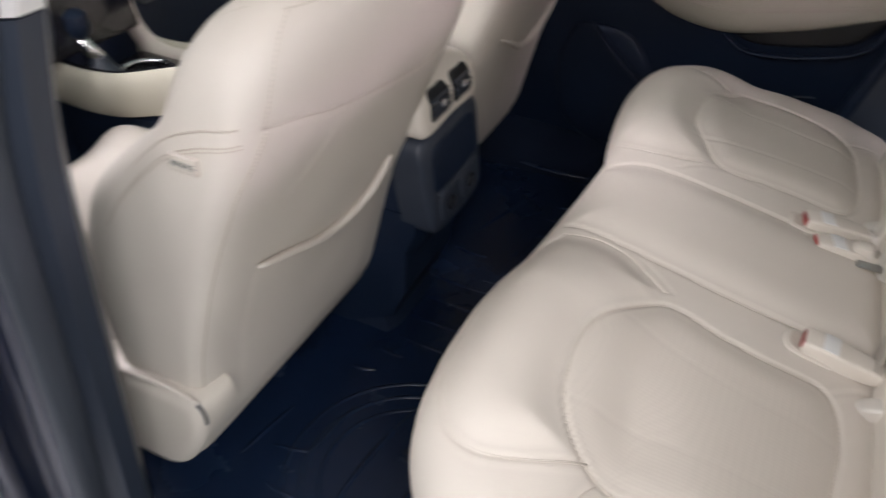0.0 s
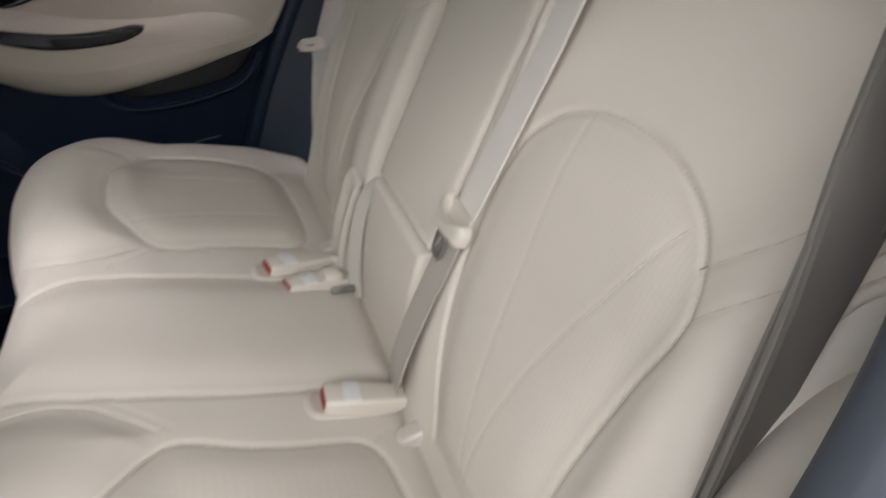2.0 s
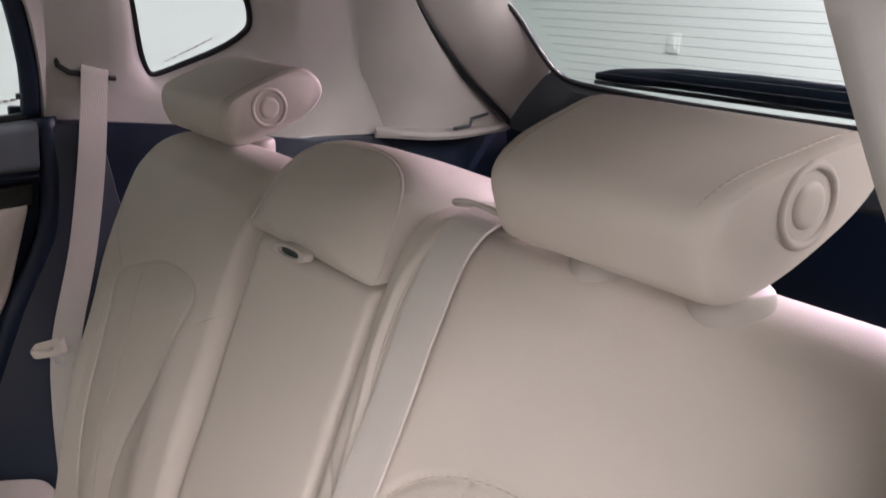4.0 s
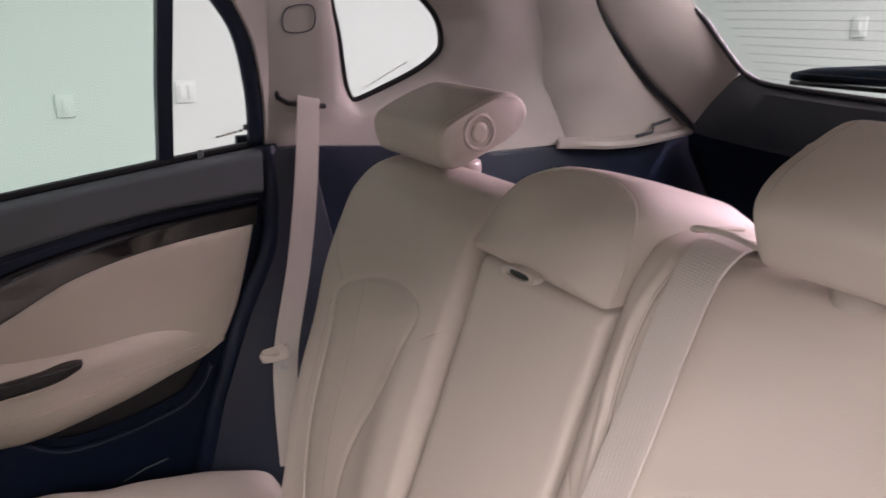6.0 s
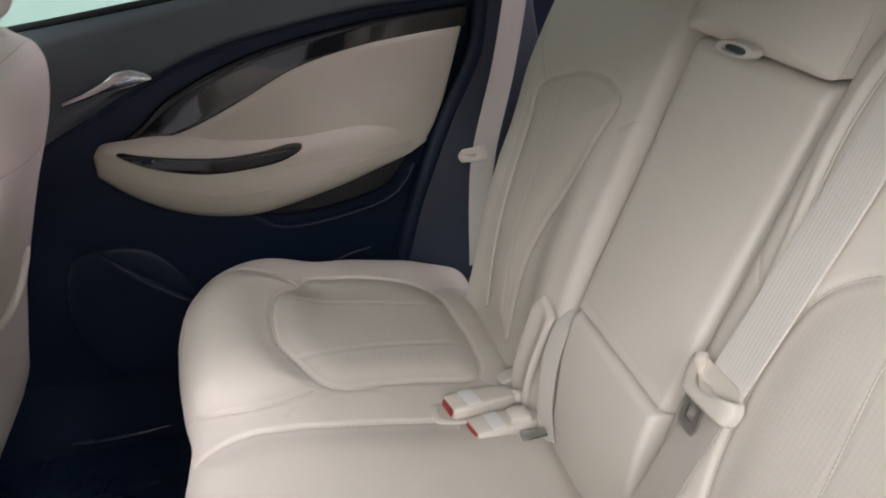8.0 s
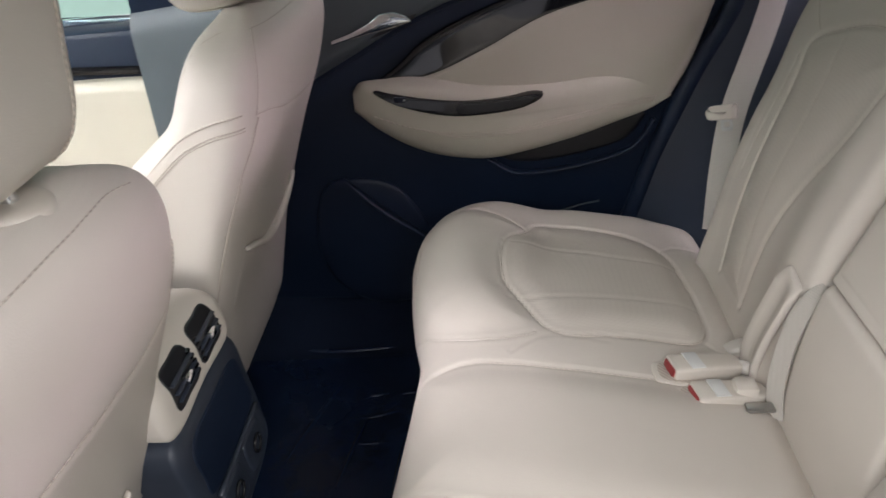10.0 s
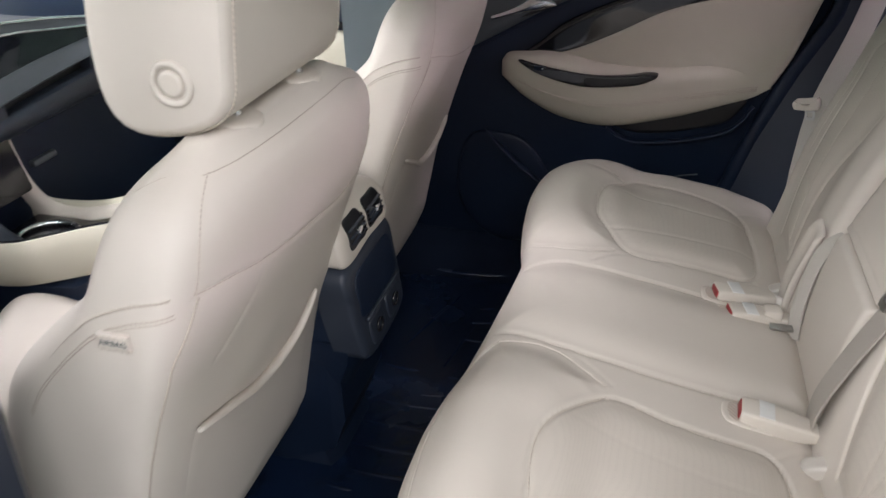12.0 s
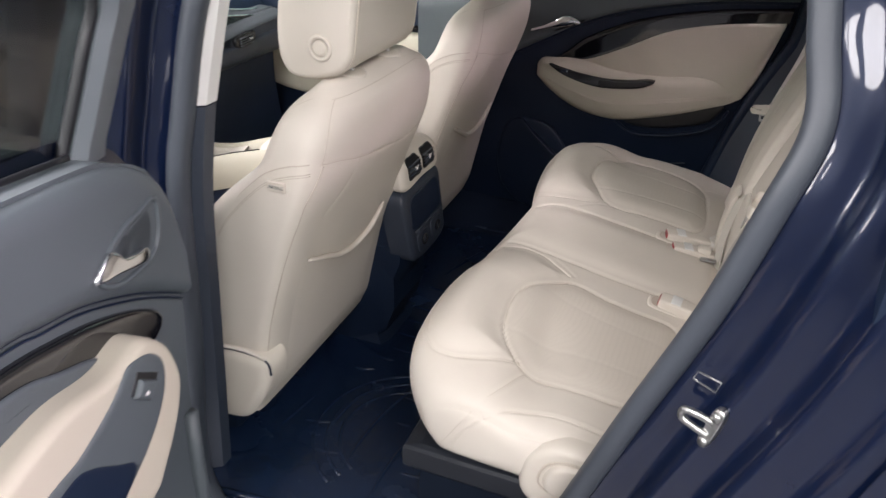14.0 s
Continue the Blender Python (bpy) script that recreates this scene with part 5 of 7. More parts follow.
def far_door():
    root = thing("rear_door", "closed rear door with black trim, beige insert panel and armrest", "car door", "rear doors")
    Y = 0.660
    at = lambda depth: (lambda a, b, h: (a, Y - depth - h, b))  # noqa: E731
    sill = [(-0.50, 0.735), (-0.115, 0.789), (0.142, 0.829), (0.404, 0.866), (0.567, 0.887)]
    rear = [(0.572, 0.80), (0.560, 0.70), (0.505, 0.58), (0.446, 0.42), (0.413, 0.30), (0.37, 0.17), (0.31, 0.06)]
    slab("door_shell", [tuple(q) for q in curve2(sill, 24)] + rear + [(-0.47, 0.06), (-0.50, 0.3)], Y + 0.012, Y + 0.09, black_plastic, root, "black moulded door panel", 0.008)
    # padded sill cap and the fold under it
    low = curve2([(-0.50, 0.45), (-0.30, 0.533), (-0.13, 0.622), (-0.01, 0.688), (0.103, 0.735), (0.223, 0.764), (0.377, 0.791), (0.564, 0.805)], 50)
    top = curve2(sill, 50)
    cap = np.r_[top, low[::-1]]
    mid = np.r_[(top + low) / 2, ((top + low) / 2)[::-1]]
    pillow("sill_cap", cap, at(-0.012), grey_plastic, root, "padded dark grey sill cap", 0.030, 0.01, 0.35, centre=mid)
    tube("sill_stitching", [(a, Y - 0.010, b - 0.006) for a, b in low[8:]], 0.0014, black_plastic, root, "", sides=6)
    tube("window_seal", [(a, Y + 0.020, b + 0.004) for a, b in top], 0.007, black_void, root, "black window seal")
    # wood band
    wt = curve2([(-0.11, 0.556), (-0.027, 0.613), (0.026, 0.658), (0.124, 0.706), (0.22, 0.738), (0.376, 0.769), (0.556, 0.788)], 50)
    wb = curve2([(-0.11, 0.535), (-0.016, 0.575), (0.052, 0.594), (0.141, 0.633), (0.242, 0.685), (0.352, 0.717), (0.455, 0.734), (0.551, 0.745)], 50)
    pillow("wood_band", np.r_[wt, wb[::-1]], at(-0.004), wood, root, "dark glossy wood band", 0.006, 0.012, 0.4, centre=np.r_[(wt + wb) / 2, ((wt + wb) / 2)[::-1]])
    # beige insert
    bt = curve2([(-0.018, 0.585), (0.052, 0.603), (0.141, 0.644), (0.242, 0.696), (0.352, 0.727), (0.455, 0.743), (0.549, 0.753)], 60)
    br = curve2([(0.540, 0.72), (0.520, 0.645), (0.504, 0.593), (0.475, 0.539), (0.44, 0.520)], 24)
    bb = curve2([(0.40, 0.52), (0.25, 0.53), (0.10, 0.545), (0.0, 0.565)], 30)
    pillow("insert_panel", np.r_[bt, br, bb], at(-0.004), trim_beige, root, "beige padded insert panel", 0.012, 0.012, 0.12, centre=(0.28, 0.62))
    # armrest: a swelling shelf that fades into the insert
    ot = curve2([(-0.112, 0.568), (-0.098, 0.586), (-0.064, 0.590), (-0.014, 0.595), (0.05, 0.590), (0.11, 0.578), (0.18, 0.573), (0.26, 0.575), (0.36, 0.585), (0.475, 0.572)], 60)
    ob = curve2([(0.478, 0.540), (0.440, 0.516), (0.39, 0.497), (0.30, 0.465), (0.177, 0.434), (0.105, 0.430), (0.020, 0.447), (-0.060, 0.490), (-0.112, 0.535)], 60)
    spine = lambda o: np.stack([np.clip(o[:, 0], -0.03, 0.36), np.interp(o[:, 0], [-0.1, 0.1, 0.45], [0.555, 0.525, 0.545])], 1)  # noqa: E731
    oo = np.r_[ot, ob]
    swell = lambda a, b, h: (a, Y - 0.002 - h * (1.0 if a < 0.18 else max(0.16, 1 - (a - 0.18) / 0.29)), b)  # noqa: E731
    pillow("armrest", oo, swell, trim_beige, root, "beige padded armrest", 0.045, 0.005, 0.7, 22, centre=spine(oo))
    for k in (0.0, 0.005, 0.009):
        st = curve2([(-0.07, 0.540), (0.0, 0.515), (0.09, 0.502 - k), (0.18, 0.506 - k), (0.32, 0.527 - k), (0.45, 0.548 - k)], 60)
        tube("armrest_stitching", [swell(a, b - 0.004, 0.0445) for a, b in st], 0.0011, thread, root, "", sides=5)
    # switch plate and pull cup
    pl = spline([(-0.068, 0.581), (-0.036, 0.577), (0.03, 0.566), (0.102, 0.559), (0.170, 0.562), (0.224, 0.568), (0.241, 0.563), (0.202, 0.543), (0.14, 0.533), (0.079, 0.531), (0.02, 0.541), (-0.03, 0.558)], 70, True)
    plate = pillow("switch_plate", pl, lambda a, b, h: (a, Y - 0.046 - h, b), gloss_black, root, "gloss black switch plate", 0.003, 0.02, 0.3, centre=np.stack([np.clip(pl[:, 0], -0.02, 0.18), np.full(len(pl), 0.556)], 1))
    cup = spline([(0.085, 0.553), (0.15, 0.556), (0.225, 0.563), (0.20, 0.548), (0.14, 0.538), (0.09, 0.536)], 40, True)
    pillow("pull_cup", cup, lambda a, b, h: (a, Y - 0.0485 - h, b), black_void, plate, "black pull cup", 0.0012, 0.003, 0.3)
    block("window_switch", (-0.03, Y - 0.054, 0.563), (-0.008, Y - 0.048, 0.573), black_plastic, plate, bevel=0.002)
    block("switch_mark", (-0.012, Y - 0.0548, 0.5665), (-0.009, Y - 0.0538, 0.5695), wall_plate, plate, bevel=0)
    # map pocket: a flat black pad paints the shade inside
    mp = spline([(0.150, 0.436), (0.185, 0.416), (0.24, 0.414), (0.32, 0.428), (0.392, 0.450), (0.420, 0.476), (0.436, 0.508), (0.395, 0.500), (0.30, 0.470), (0.2, 0.442)], 60, True)
    pillow("map_pocket", mp, at(-0.006), black_void, root, "map pocket, its shade painted black", 0.003, 0.01, 0.3)
    tube("map_pocket_lip", [(a, Y - 0.010, b) for a, b in curve2([(0.140, 0.428), (0.185, 0.400), (0.24, 0.398), (0.32, 0.411), (0.398, 0.436), (0.432, 0.466), (0.448, 0.500)], 40)], 0.009, black_plastic, root, "", sides=12, flat=0.5)
    # lower bulge with speaker field and ridge
    sp = spline([(-0.20, 0.36), (-0.137, 0.385), (-0.048, 0.365), (0.021, 0.254), (0.03, 0.16), (-0.002, 0.102), (-0.112, 0.084), (-0.196, 0.141), (-0.225, 0.24)], 70, True)
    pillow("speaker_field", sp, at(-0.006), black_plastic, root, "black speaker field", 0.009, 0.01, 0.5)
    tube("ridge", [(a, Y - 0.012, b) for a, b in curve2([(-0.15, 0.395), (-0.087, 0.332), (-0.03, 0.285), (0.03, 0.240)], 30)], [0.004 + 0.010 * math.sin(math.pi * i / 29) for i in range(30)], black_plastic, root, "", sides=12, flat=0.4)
    tube("scuff", [(a, Y + 0.009, b) for a, b in ((0.28, 0.297), (0.32, 0.312), (0.36, 0.320))], 0.0018, grey_plastic, root, "pale scuff mark", sides=5)
    # inner handle; a flat black pad paints the shade in its recess
    hc = spline([(-0.20, 0.735), (-0.10, 0.745), (0.0, 0.735), (0.02, 0.715), (0.0, 0.695), (-0.10, 0.660), (-0.20, 0.65)], 40, True)
    pillow("handle_cup", hc, at(0.014), black_void, root, "handle recess, its shade painted black", 0.003, 0.02, 0.3)
    loops = []
    for x, z, w, d in ((-0.135, 0.668, 0.005, 0.022), (-0.10, 0.680, 0.006, 0.028), (-0.065, 0.694, 0.010, 0.034), (-0.045, 0.704, 0.015, 0.036), (-0.02, 0.708, 0.014, 0.036), (0.0, 0.707, 0.008, 0.034), (0.010, 0.704, 0.003, 0.032)):
        loops.append([(x, Y - d + 0.006 * math.cos(t), z + w * math.sin(t)) for t in np.linspace(0, 2 * np.pi, 14, endpoint=False)])
    loft("inner_handle", loops, chrome, root, "satin chrome inner door handle")
    # frame of the window
    fr = curve2([(0.567, 0.885), (0.567, 0.94), (0.560, 1.00), (0.545, 1.07), (0.520, 1.12), (0.48, 1.160), (0.40, 1.172), (0.0, 1.165), (-0.35, 1.10), (-0.52, 1.0)], 70)
    lean = lambda z: Y + 0.03 - 0.22 * max(0, z - 0.87)  # noqa: E731
    tube("window_frame", [(a, lean(b), b) for a, b in fr], 0.015, black_plastic, root, "black window frame", sides=10)
    loft("division_bar", [[(x - 0.012, lean(z) - 0.01, z), (x + 0.012, lean(z) - 0.01, z), (x + 0.012, lean(z) + 0.02, z), (x - 0.012, lean(z) + 0.02, z)] for x, z in ((0.412, 0.862), (0.417, 1.0), (0.428, 1.175))], black_plastic, root, "black window division bar", smooth=False)
    g = [tuple(q) for q in fr] + [(-0.50, 0.735)] + [tuple(q) for q in curve2(sill, 12)]
    for name, mat in (("pane", green_glass), ("fixed_pane", clear_glass)):
        pts = [(min(x, 0.415), z) if name == "pane" else (max(x, 0.415), z) for x, z in g]
        bm = bmesh.new()
        hull = sorted(set((round(a, 4), round(b, 4)) for a, b in pts))
        c = arr(hull).mean(0)
        hull.sort(key=lambda q: math.atan2(q[1] - c[1], q[0] - c[0]))
        bm.faces.new([bm.verts.new((a, lean(b) + 0.012, b)) for a, b in hull])
        pane = part(name, thick(bm), mat, root, "green tinted window pane" if name == "pane" else "lightly tinted fixed pane", smooth=False)
        pane.visible_shadow = False
    for k in range(5):
        block("glass_marking", (0.500 + k * 0.010, lean(0.91) + 0.006, 0.905 + k * 0.002), (0.507 + k * 0.010, lean(0.91) + 0.007, 0.909 + k * 0.002), trim_grey, pane, bevel=0)
    block("glass_marking", (0.548, lean(0.92) + 0.006, 0.916), (0.556, lean(0.92) + 0.007, 0.926), grey_plastic, pane, bevel=0)
    tube("lock_pin", [(0.468, Y + 0.012, 0.868), (0.468, Y + 0.012, 0.876), (0.468, Y + 0.012, 0.889)], [0.010, 0.005, 0.0045], grey_plastic, root, "", sides=10)
    # rear edge seal and the dark pillar behind it
    tube("edge_seal", [(a + 0.014, Y + 0.006, b) for a, b in curve2([(0.567, 0.89), (0.572, 0.80), (0.560, 0.70), (0.505, 0.58), (0.446, 0.42), (0.413, 0.30), (0.37, 0.17)], 50)], 0.018, black_plastic, root, "black door edge seal", sides=10)
    return root


far_door()


def lower_pillar_far():
    ob = slab("rear_pillar_lower", [(0.575, 0.885), (0.66, 0.885), (0.72, 0.60), (0.72, 0.10), (0.40, 0.10), (0.43, 0.30), (0.46, 0.42), (0.52, 0.58), (0.575, 0.70), (0.585, 0.80)], 0.650, 0.71, slate_plastic, None, "", 0.01)
    tagged(ob, "dark grey plastic lower pillar trim behind the closed door", "pillar trim")
    block("door_jamb", (0.545, 0.722, 0.30), (0.66, 0.74, 0.90), black_plastic, ob, bevel=0.003)


lower_pillar_far()


def front_far_door():
    root = thing("front_door", "closed front passenger door with beige panel and dark window sill", "car door")
    Y = 0.665
    slab("door_shell", [(-1.35, 0.05), (-1.35, 0.66), (-0.50, 0.70), (-0.46, 0.70), (-0.40, 0.3), (-0.42, 0.05)], Y + 0.01, Y + 0.09, black_plastic, root, "", 0.01)
    pillow("insert_panel", spline([(-1.1, 0.40), (-1.1, 0.58), (-0.8, 0.60), (-0.42, 0.605), (-0.41, 0.52), (-0.45, 0.42), (-0.8, 0.36)], 60, True), lambda a, b, h: (a, Y - h, b), trim_beige, root, "beige insert panel", 0.02, 0.02, 0.2)
    tube("sill_stripe", [(-1.3, Y - 0.01, 0.64), (-0.44, Y - 0.01, 0.628)], 0.008, gloss_black, root, "gloss black stripe")
    bm = bmesh.new()
    bm.faces.new([bm.verts.new(v) for v in ((-1.25, Y + 0.05, 0.68), (-0.50, Y + 0.05, 0.72), (-0.52, Y - 0.03, 1.08), (-0.85, Y - 0.03, 1.02))])
    pane = part("pane", thick(bm), green_glass, root, "green tinted window pane", smooth=False)
    pane.visible_shadow = False
    loft("pillar", [[(x - 0.05, y, z), (x + 0.05, y, z), (x + 0.05, y + 0.06, z), (x - 0.05, y + 0.06, z)] for x, y, z in ((-0.44, 0.66, 0.05), (-0.45, 0.665, 0.70), (-0.43, 0.62, 0.95), (-0.40, 0.56, 1.15))], black_plastic, root, "dark door pillar", smooth=False)


front_far_door()

# ---- open rear door ----


def near_door():
    root = thing("rear_door", "open rear door with dark grey trim, wood band and beige armrest", "car door", "rear doors")
    hinge, d, n = arr((-0.30, -0.78, 0)), arr((0.208, -0.978, 0)), arr((0.978, 0.208, 0))
    P = lambda s, o, z: tuple(hinge + d * s + n * o + arr((0, 0, z)))  # noqa: E731
    B = 0.072        # depth of the trim's face
    at = lambda o: (lambda a, b, h: P(a, B + o + h, b))  # noqa: E731
    front = [(0.104, 0.10), (0.104, 0.234), (0.103, 0.45), (0.080, 0.576), (0.078, 0.632), (0.072, 0.743), (0.082, 0.78), (0.105, 0.813)]
    topl = [(0.126, 0.828), (0.168, 0.847), (0.202, 0.860), (0.341, 0.880), (0.60, 0.91), (0.98, 0.945)]
    out = [tuple(q) for q in curve2(front, 40)] + [tuple(q) for q in curve2(topl, 40)] + [(1.0, 0.80), (0.93, 0.5), (0.80, 0.2), (0.74, 0.10)]
    o = arr(out)
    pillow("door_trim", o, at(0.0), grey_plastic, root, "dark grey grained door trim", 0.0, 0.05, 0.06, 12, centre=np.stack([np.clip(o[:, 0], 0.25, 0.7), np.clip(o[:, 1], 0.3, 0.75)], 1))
    pillow("door_skin", outward(o, 0.02), lambda a, b, h: P(a, -0.005 - h, b), paint, root, "dark blue outer door skin", 0.05, 0.03, 0.1, 10, centre=np.stack([np.clip(o[:, 0], 0.25, 0.7), np.clip(o[:, 1], 0.3, 0.75)], 1))
    # padded shoulder above the seam
    seam = curve2([(0.083, 0.617), (0.13, 0.648), (0.191, 0.684), (0.280, 0.725), (0.348, 0.744), (0.392, 0.756), (0.60, 0.79), (0.95, 0.82)], 70)
    tl = curve2([(0.080, 0.70), (0.090, 0.78), (0.126, 0.822), (0.202, 0.854), (0.341, 0.875), (0.60, 0.905), (0.95, 0.935)], 70)
    pillow("shoulder_pad", np.r_[tl, seam[::-1]], at(0.0), grey_plastic, root, "padded dark grey shoulder", 0.022, 0.01, 0.45, 14, centre=np.r_[(tl + seam) / 2, ((tl + seam) / 2)[::-1]])
    for k, r in ((0.002, 0.0022), (-0.007, 0.0016)):
        tube("shoulder_stitching", [P(a, B + 0.006, b + k) for a, b in seam], r, black_plastic, root, "", sides=6)
    # handle
    hc = spline([(0.133, 0.790), (0.165, 0.788), (0.212, 0.782), (0.246, 0.765), (0.262, 0.748), (0.228, 0.725), (0.165, 0.722), (0.142, 0.735), (0.132, 0.760)], 50, True)
    pillow("handle_cup", hc, at(0.020), grey_plastic, root, "dark handle recess", 0.002, 0.02, 0.3)
    tube("handle_cup_rim", [P(a, B + 0.022, b) for a, b in hc], 0.004, grey_plastic, root, "", closed=True)
    lv = spline([(0.274, 0.753), (0.259, 0.767), (0.238, 0.774), (0.222, 0.758), (0.20, 0.750), (0.172, 0.744), (0.172, 0.728), (0.20, 0.732), (0.242, 0.744)], 50, True)
    pillow("inner_handle", lv, at(0.026), chrome, root, "satin chrome inner door handle", 0.006, 0.003, 0.5, 10)
    # wood band and grey infill under it
    wo = np.r_[curve2([(0.95, 0.79), (0.60, 0.765), (0.402, 0.733), (0.33, 0.716), (0.267, 0.696), (0.203, 0.668), (0.156, 0.640), (0.138, 0.616), (0.157, 0.601)], 60), curve2([(0.192, 0.592), (0.242, 0.588), (0.287, 0.592), (0.361, 0.605), (0.42, 0.625), (0.6, 0.665), (0.95, 0.70)], 50)]
    pillow("wood_band", wo, at(0.004), wood, root, "dark glossy wood band with light reflections", 0.006, 0.012, 0.25, centre=np.stack([np.clip(wo[:, 0], 0.18, 0.9), np.interp(wo[:, 0], [0.13, 0.2, 0.4, 0.95], [0.615, 0.637, 0.70, 0.755])], 1))
    gi = np.r_[curve2([(0.95, 0.755), (0.6, 0.735), (0.41, 0.712), (0.341, 0.685), (0.294, 0.666), (0.267, 0.648), (0.248, 0.623)], 40), curve2([(0.257, 0.611), (0.295, 0.618), (0.356, 0.646), (0.42, 0.672), (0.95, 0.70)], 40)]
    pillow("grey_infill", gi, at(0.011), grey_plastic, root, "dark grey infill panel", 0.004, 0.01, 0.3, centre=np.stack([np.clip(gi[:, 0], 0.27, 0.9), np.interp(gi[:, 0], [0.22, 0.4, 0.95], [0.625, 0.69, 0.725])], 1))
    # beige panel and armrest
    bp = np.r_[curve2([(0.95, 0.69), (0.6, 0.65), (0.42, 0.615), (0.33, 0.59), (0.249, 0.575), (0.21, 0.57)], 50), curve2([(0.21, 0.55), (0.30, 0.50), (0.60, 0.47), (0.93, 0.49)], 40)]
    pillow("insert_panel", bp, at(0.010), trim_beige, root, "beige padded insert panel", 0.012, 0.012, 0.15, centre=np.stack([np.clip(bp[:, 0], 0.3, 0.85), np.full(len(bp), 0.58)], 1))
    ar = np.r_[curve2([(0.75, 0.62), (0.55, 0.66), (0.404, 0.677), (0.311, 0.660), (0.255, 0.664), (0.233, 0.657), (0.202, 0.624), (0.188, 0.582), (0.190, 0.548), (0.221, 0.500), (0.278, 0.450)], 70), curve2([(0.45, 0.42), (0.60, 0.44), (0.75, 0.50)], 30)]
    pillow("armrest", ar, at(0.034), trim_beige, root, "beige padded armrest", 0.016, 0.04, 0.12, 18, centre=np.stack([np.clip(ar[:, 0], 0.27, 0.6), np.interp(ar[:, 0], [0.2, 0.35, 0.7], [0.58, 0.57, 0.55])], 1))
    pt = np.r_[curve2([(0.62, 0.60), (0.52, 0.615), (0.433, 0.620), (0.390, 0.620), (0.328, 0.636), (0.290, 0.654), (0.259, 0.650), (0.234, 0.634), (0.222, 0.610), (0.234, 0.572), (0.279, 0.535), (0.343, 0.509)], 60), curve2([(0.42, 0.49), (0.55, 0.48), (0.62, 0.50)], 30)]
    plate = pillow("switch_plate", pt, at(0.0495), grey_plastic, root, "dark grey switch plate with pull cup", 0.004, 0.03, 0.2, centre=np.stack([np.clip(pt[:, 0], 0.27, 0.55), np.interp(pt[:, 0], [0.23, 0.3, 0.6], [0.615, 0.59, 0.53])], 1))
    cp = spline([(0.386, 0.600), (0.423, 0.609), (0.55, 0.59), (0.58, 0.52), (0.45, 0.495), (0.35, 0.512), (0.314, 0.534), (0.345, 0.565)], 50, True)
    pillow("pull_cup", cp, at(0.053), black_plastic, plate, "black pull cup", 0.002, 0.003, 0.3)
    sq = arr([(0.278, 0.642), (0.240, 0.612), (0.266, 0.592), (0.298, 0.622)])
    pillow("switch_well", np.concatenate([np.linspace(a, b, 6)[:-1] for a, b in zip(sq, np.roll(sq, -1, 0))]), at(0.0535), black_void, plate, "black switch well", 0.001, 0.002, 0.1)
    c = sq.mean(0)
    sw = c + (sq - c) * 0.78 + arr((0.003, -0.004))
    pillow("window_switch", np.concatenate([np.linspace(a, b, 6)[:-1] for a, b in zip(sw, np.roll(sw, -1, 0))]), at(0.0545), grey_plastic, plate, "window switch rocker", 0.006, 0.002, 0.4)
    m = c + arr((0.006, -0.006))
    pillow("switch_mark", [m + arr(q) for q in ((-0.003, 0), (0, 0.003), (0.004, 0), (0, -0.003))], at(0.0608), white_plastic, plate, "small white window mark", 0.0006, 0.001, 0.2)
    # lower edge trim
    tube("lower_trim", [P(s, B + 0.004, z) for s, z in ((0.118, 0.43), (0.126, 0.33), (0.130, 0.12))], 0.012, grey_plastic, root, "", sides=10)
    # window frame and glass
    fr = [(0.160, 0.846), (0.135, 0.90), (0.105, 0.97), (0.085, 1.02), (0.10, 1.10), (0.20, 1.16), (0.60, 1.18), (0.90, 1.10), (0.97, 0.95)]
    F = curve2(fr, 60)
    lean = lambda z: 0.03 - 0.02 + 0.20 * max(0, z - 0.86)  # noqa: E731
    loops = []
    for s, z in F:
        w = 0.034
        loops.append([P(s - w, lean(z) - 0.015, z), P(s - w, lean(z) + 0.03, z), P(s - w * 0.4, lean(z) + 0.042, z), P(s + w * 0.6, lean(z) + 0.042, z), P(s + w, lean(z) + 0.030, z), P(s + w, lean(z) - 0.015, z)])
    loft("window_frame", loops, grey_plastic, root, "dark grey window frame", caps=True)
    tube("glass_run", [P(s + 0.038, lean(z) + 0.02, z) for s, z in F], 0.007, black_void, root, "black glass run")
    tube("sill_seal", [P(s, 0.046, z + 0.006) for s, z in curve2(topl[2:], 30)], 0.004, black_void, root, "black sill seal")
    g = [tuple(q) for q in F] + [(0.6, 0.90), (0.35, 0.87)]
    bm = bmesh.new()
    bm.faces.new([bm.verts.new(P(s, lean(z) + 0.012, z)) for s, z in g])
    pane = part("pane", thick(bm), dark_glass, root, "dark tinted window pane", smooth=False)
    pane.visible_shadow = False
    return root


near_door()

# ---- centre console and dashboard ----


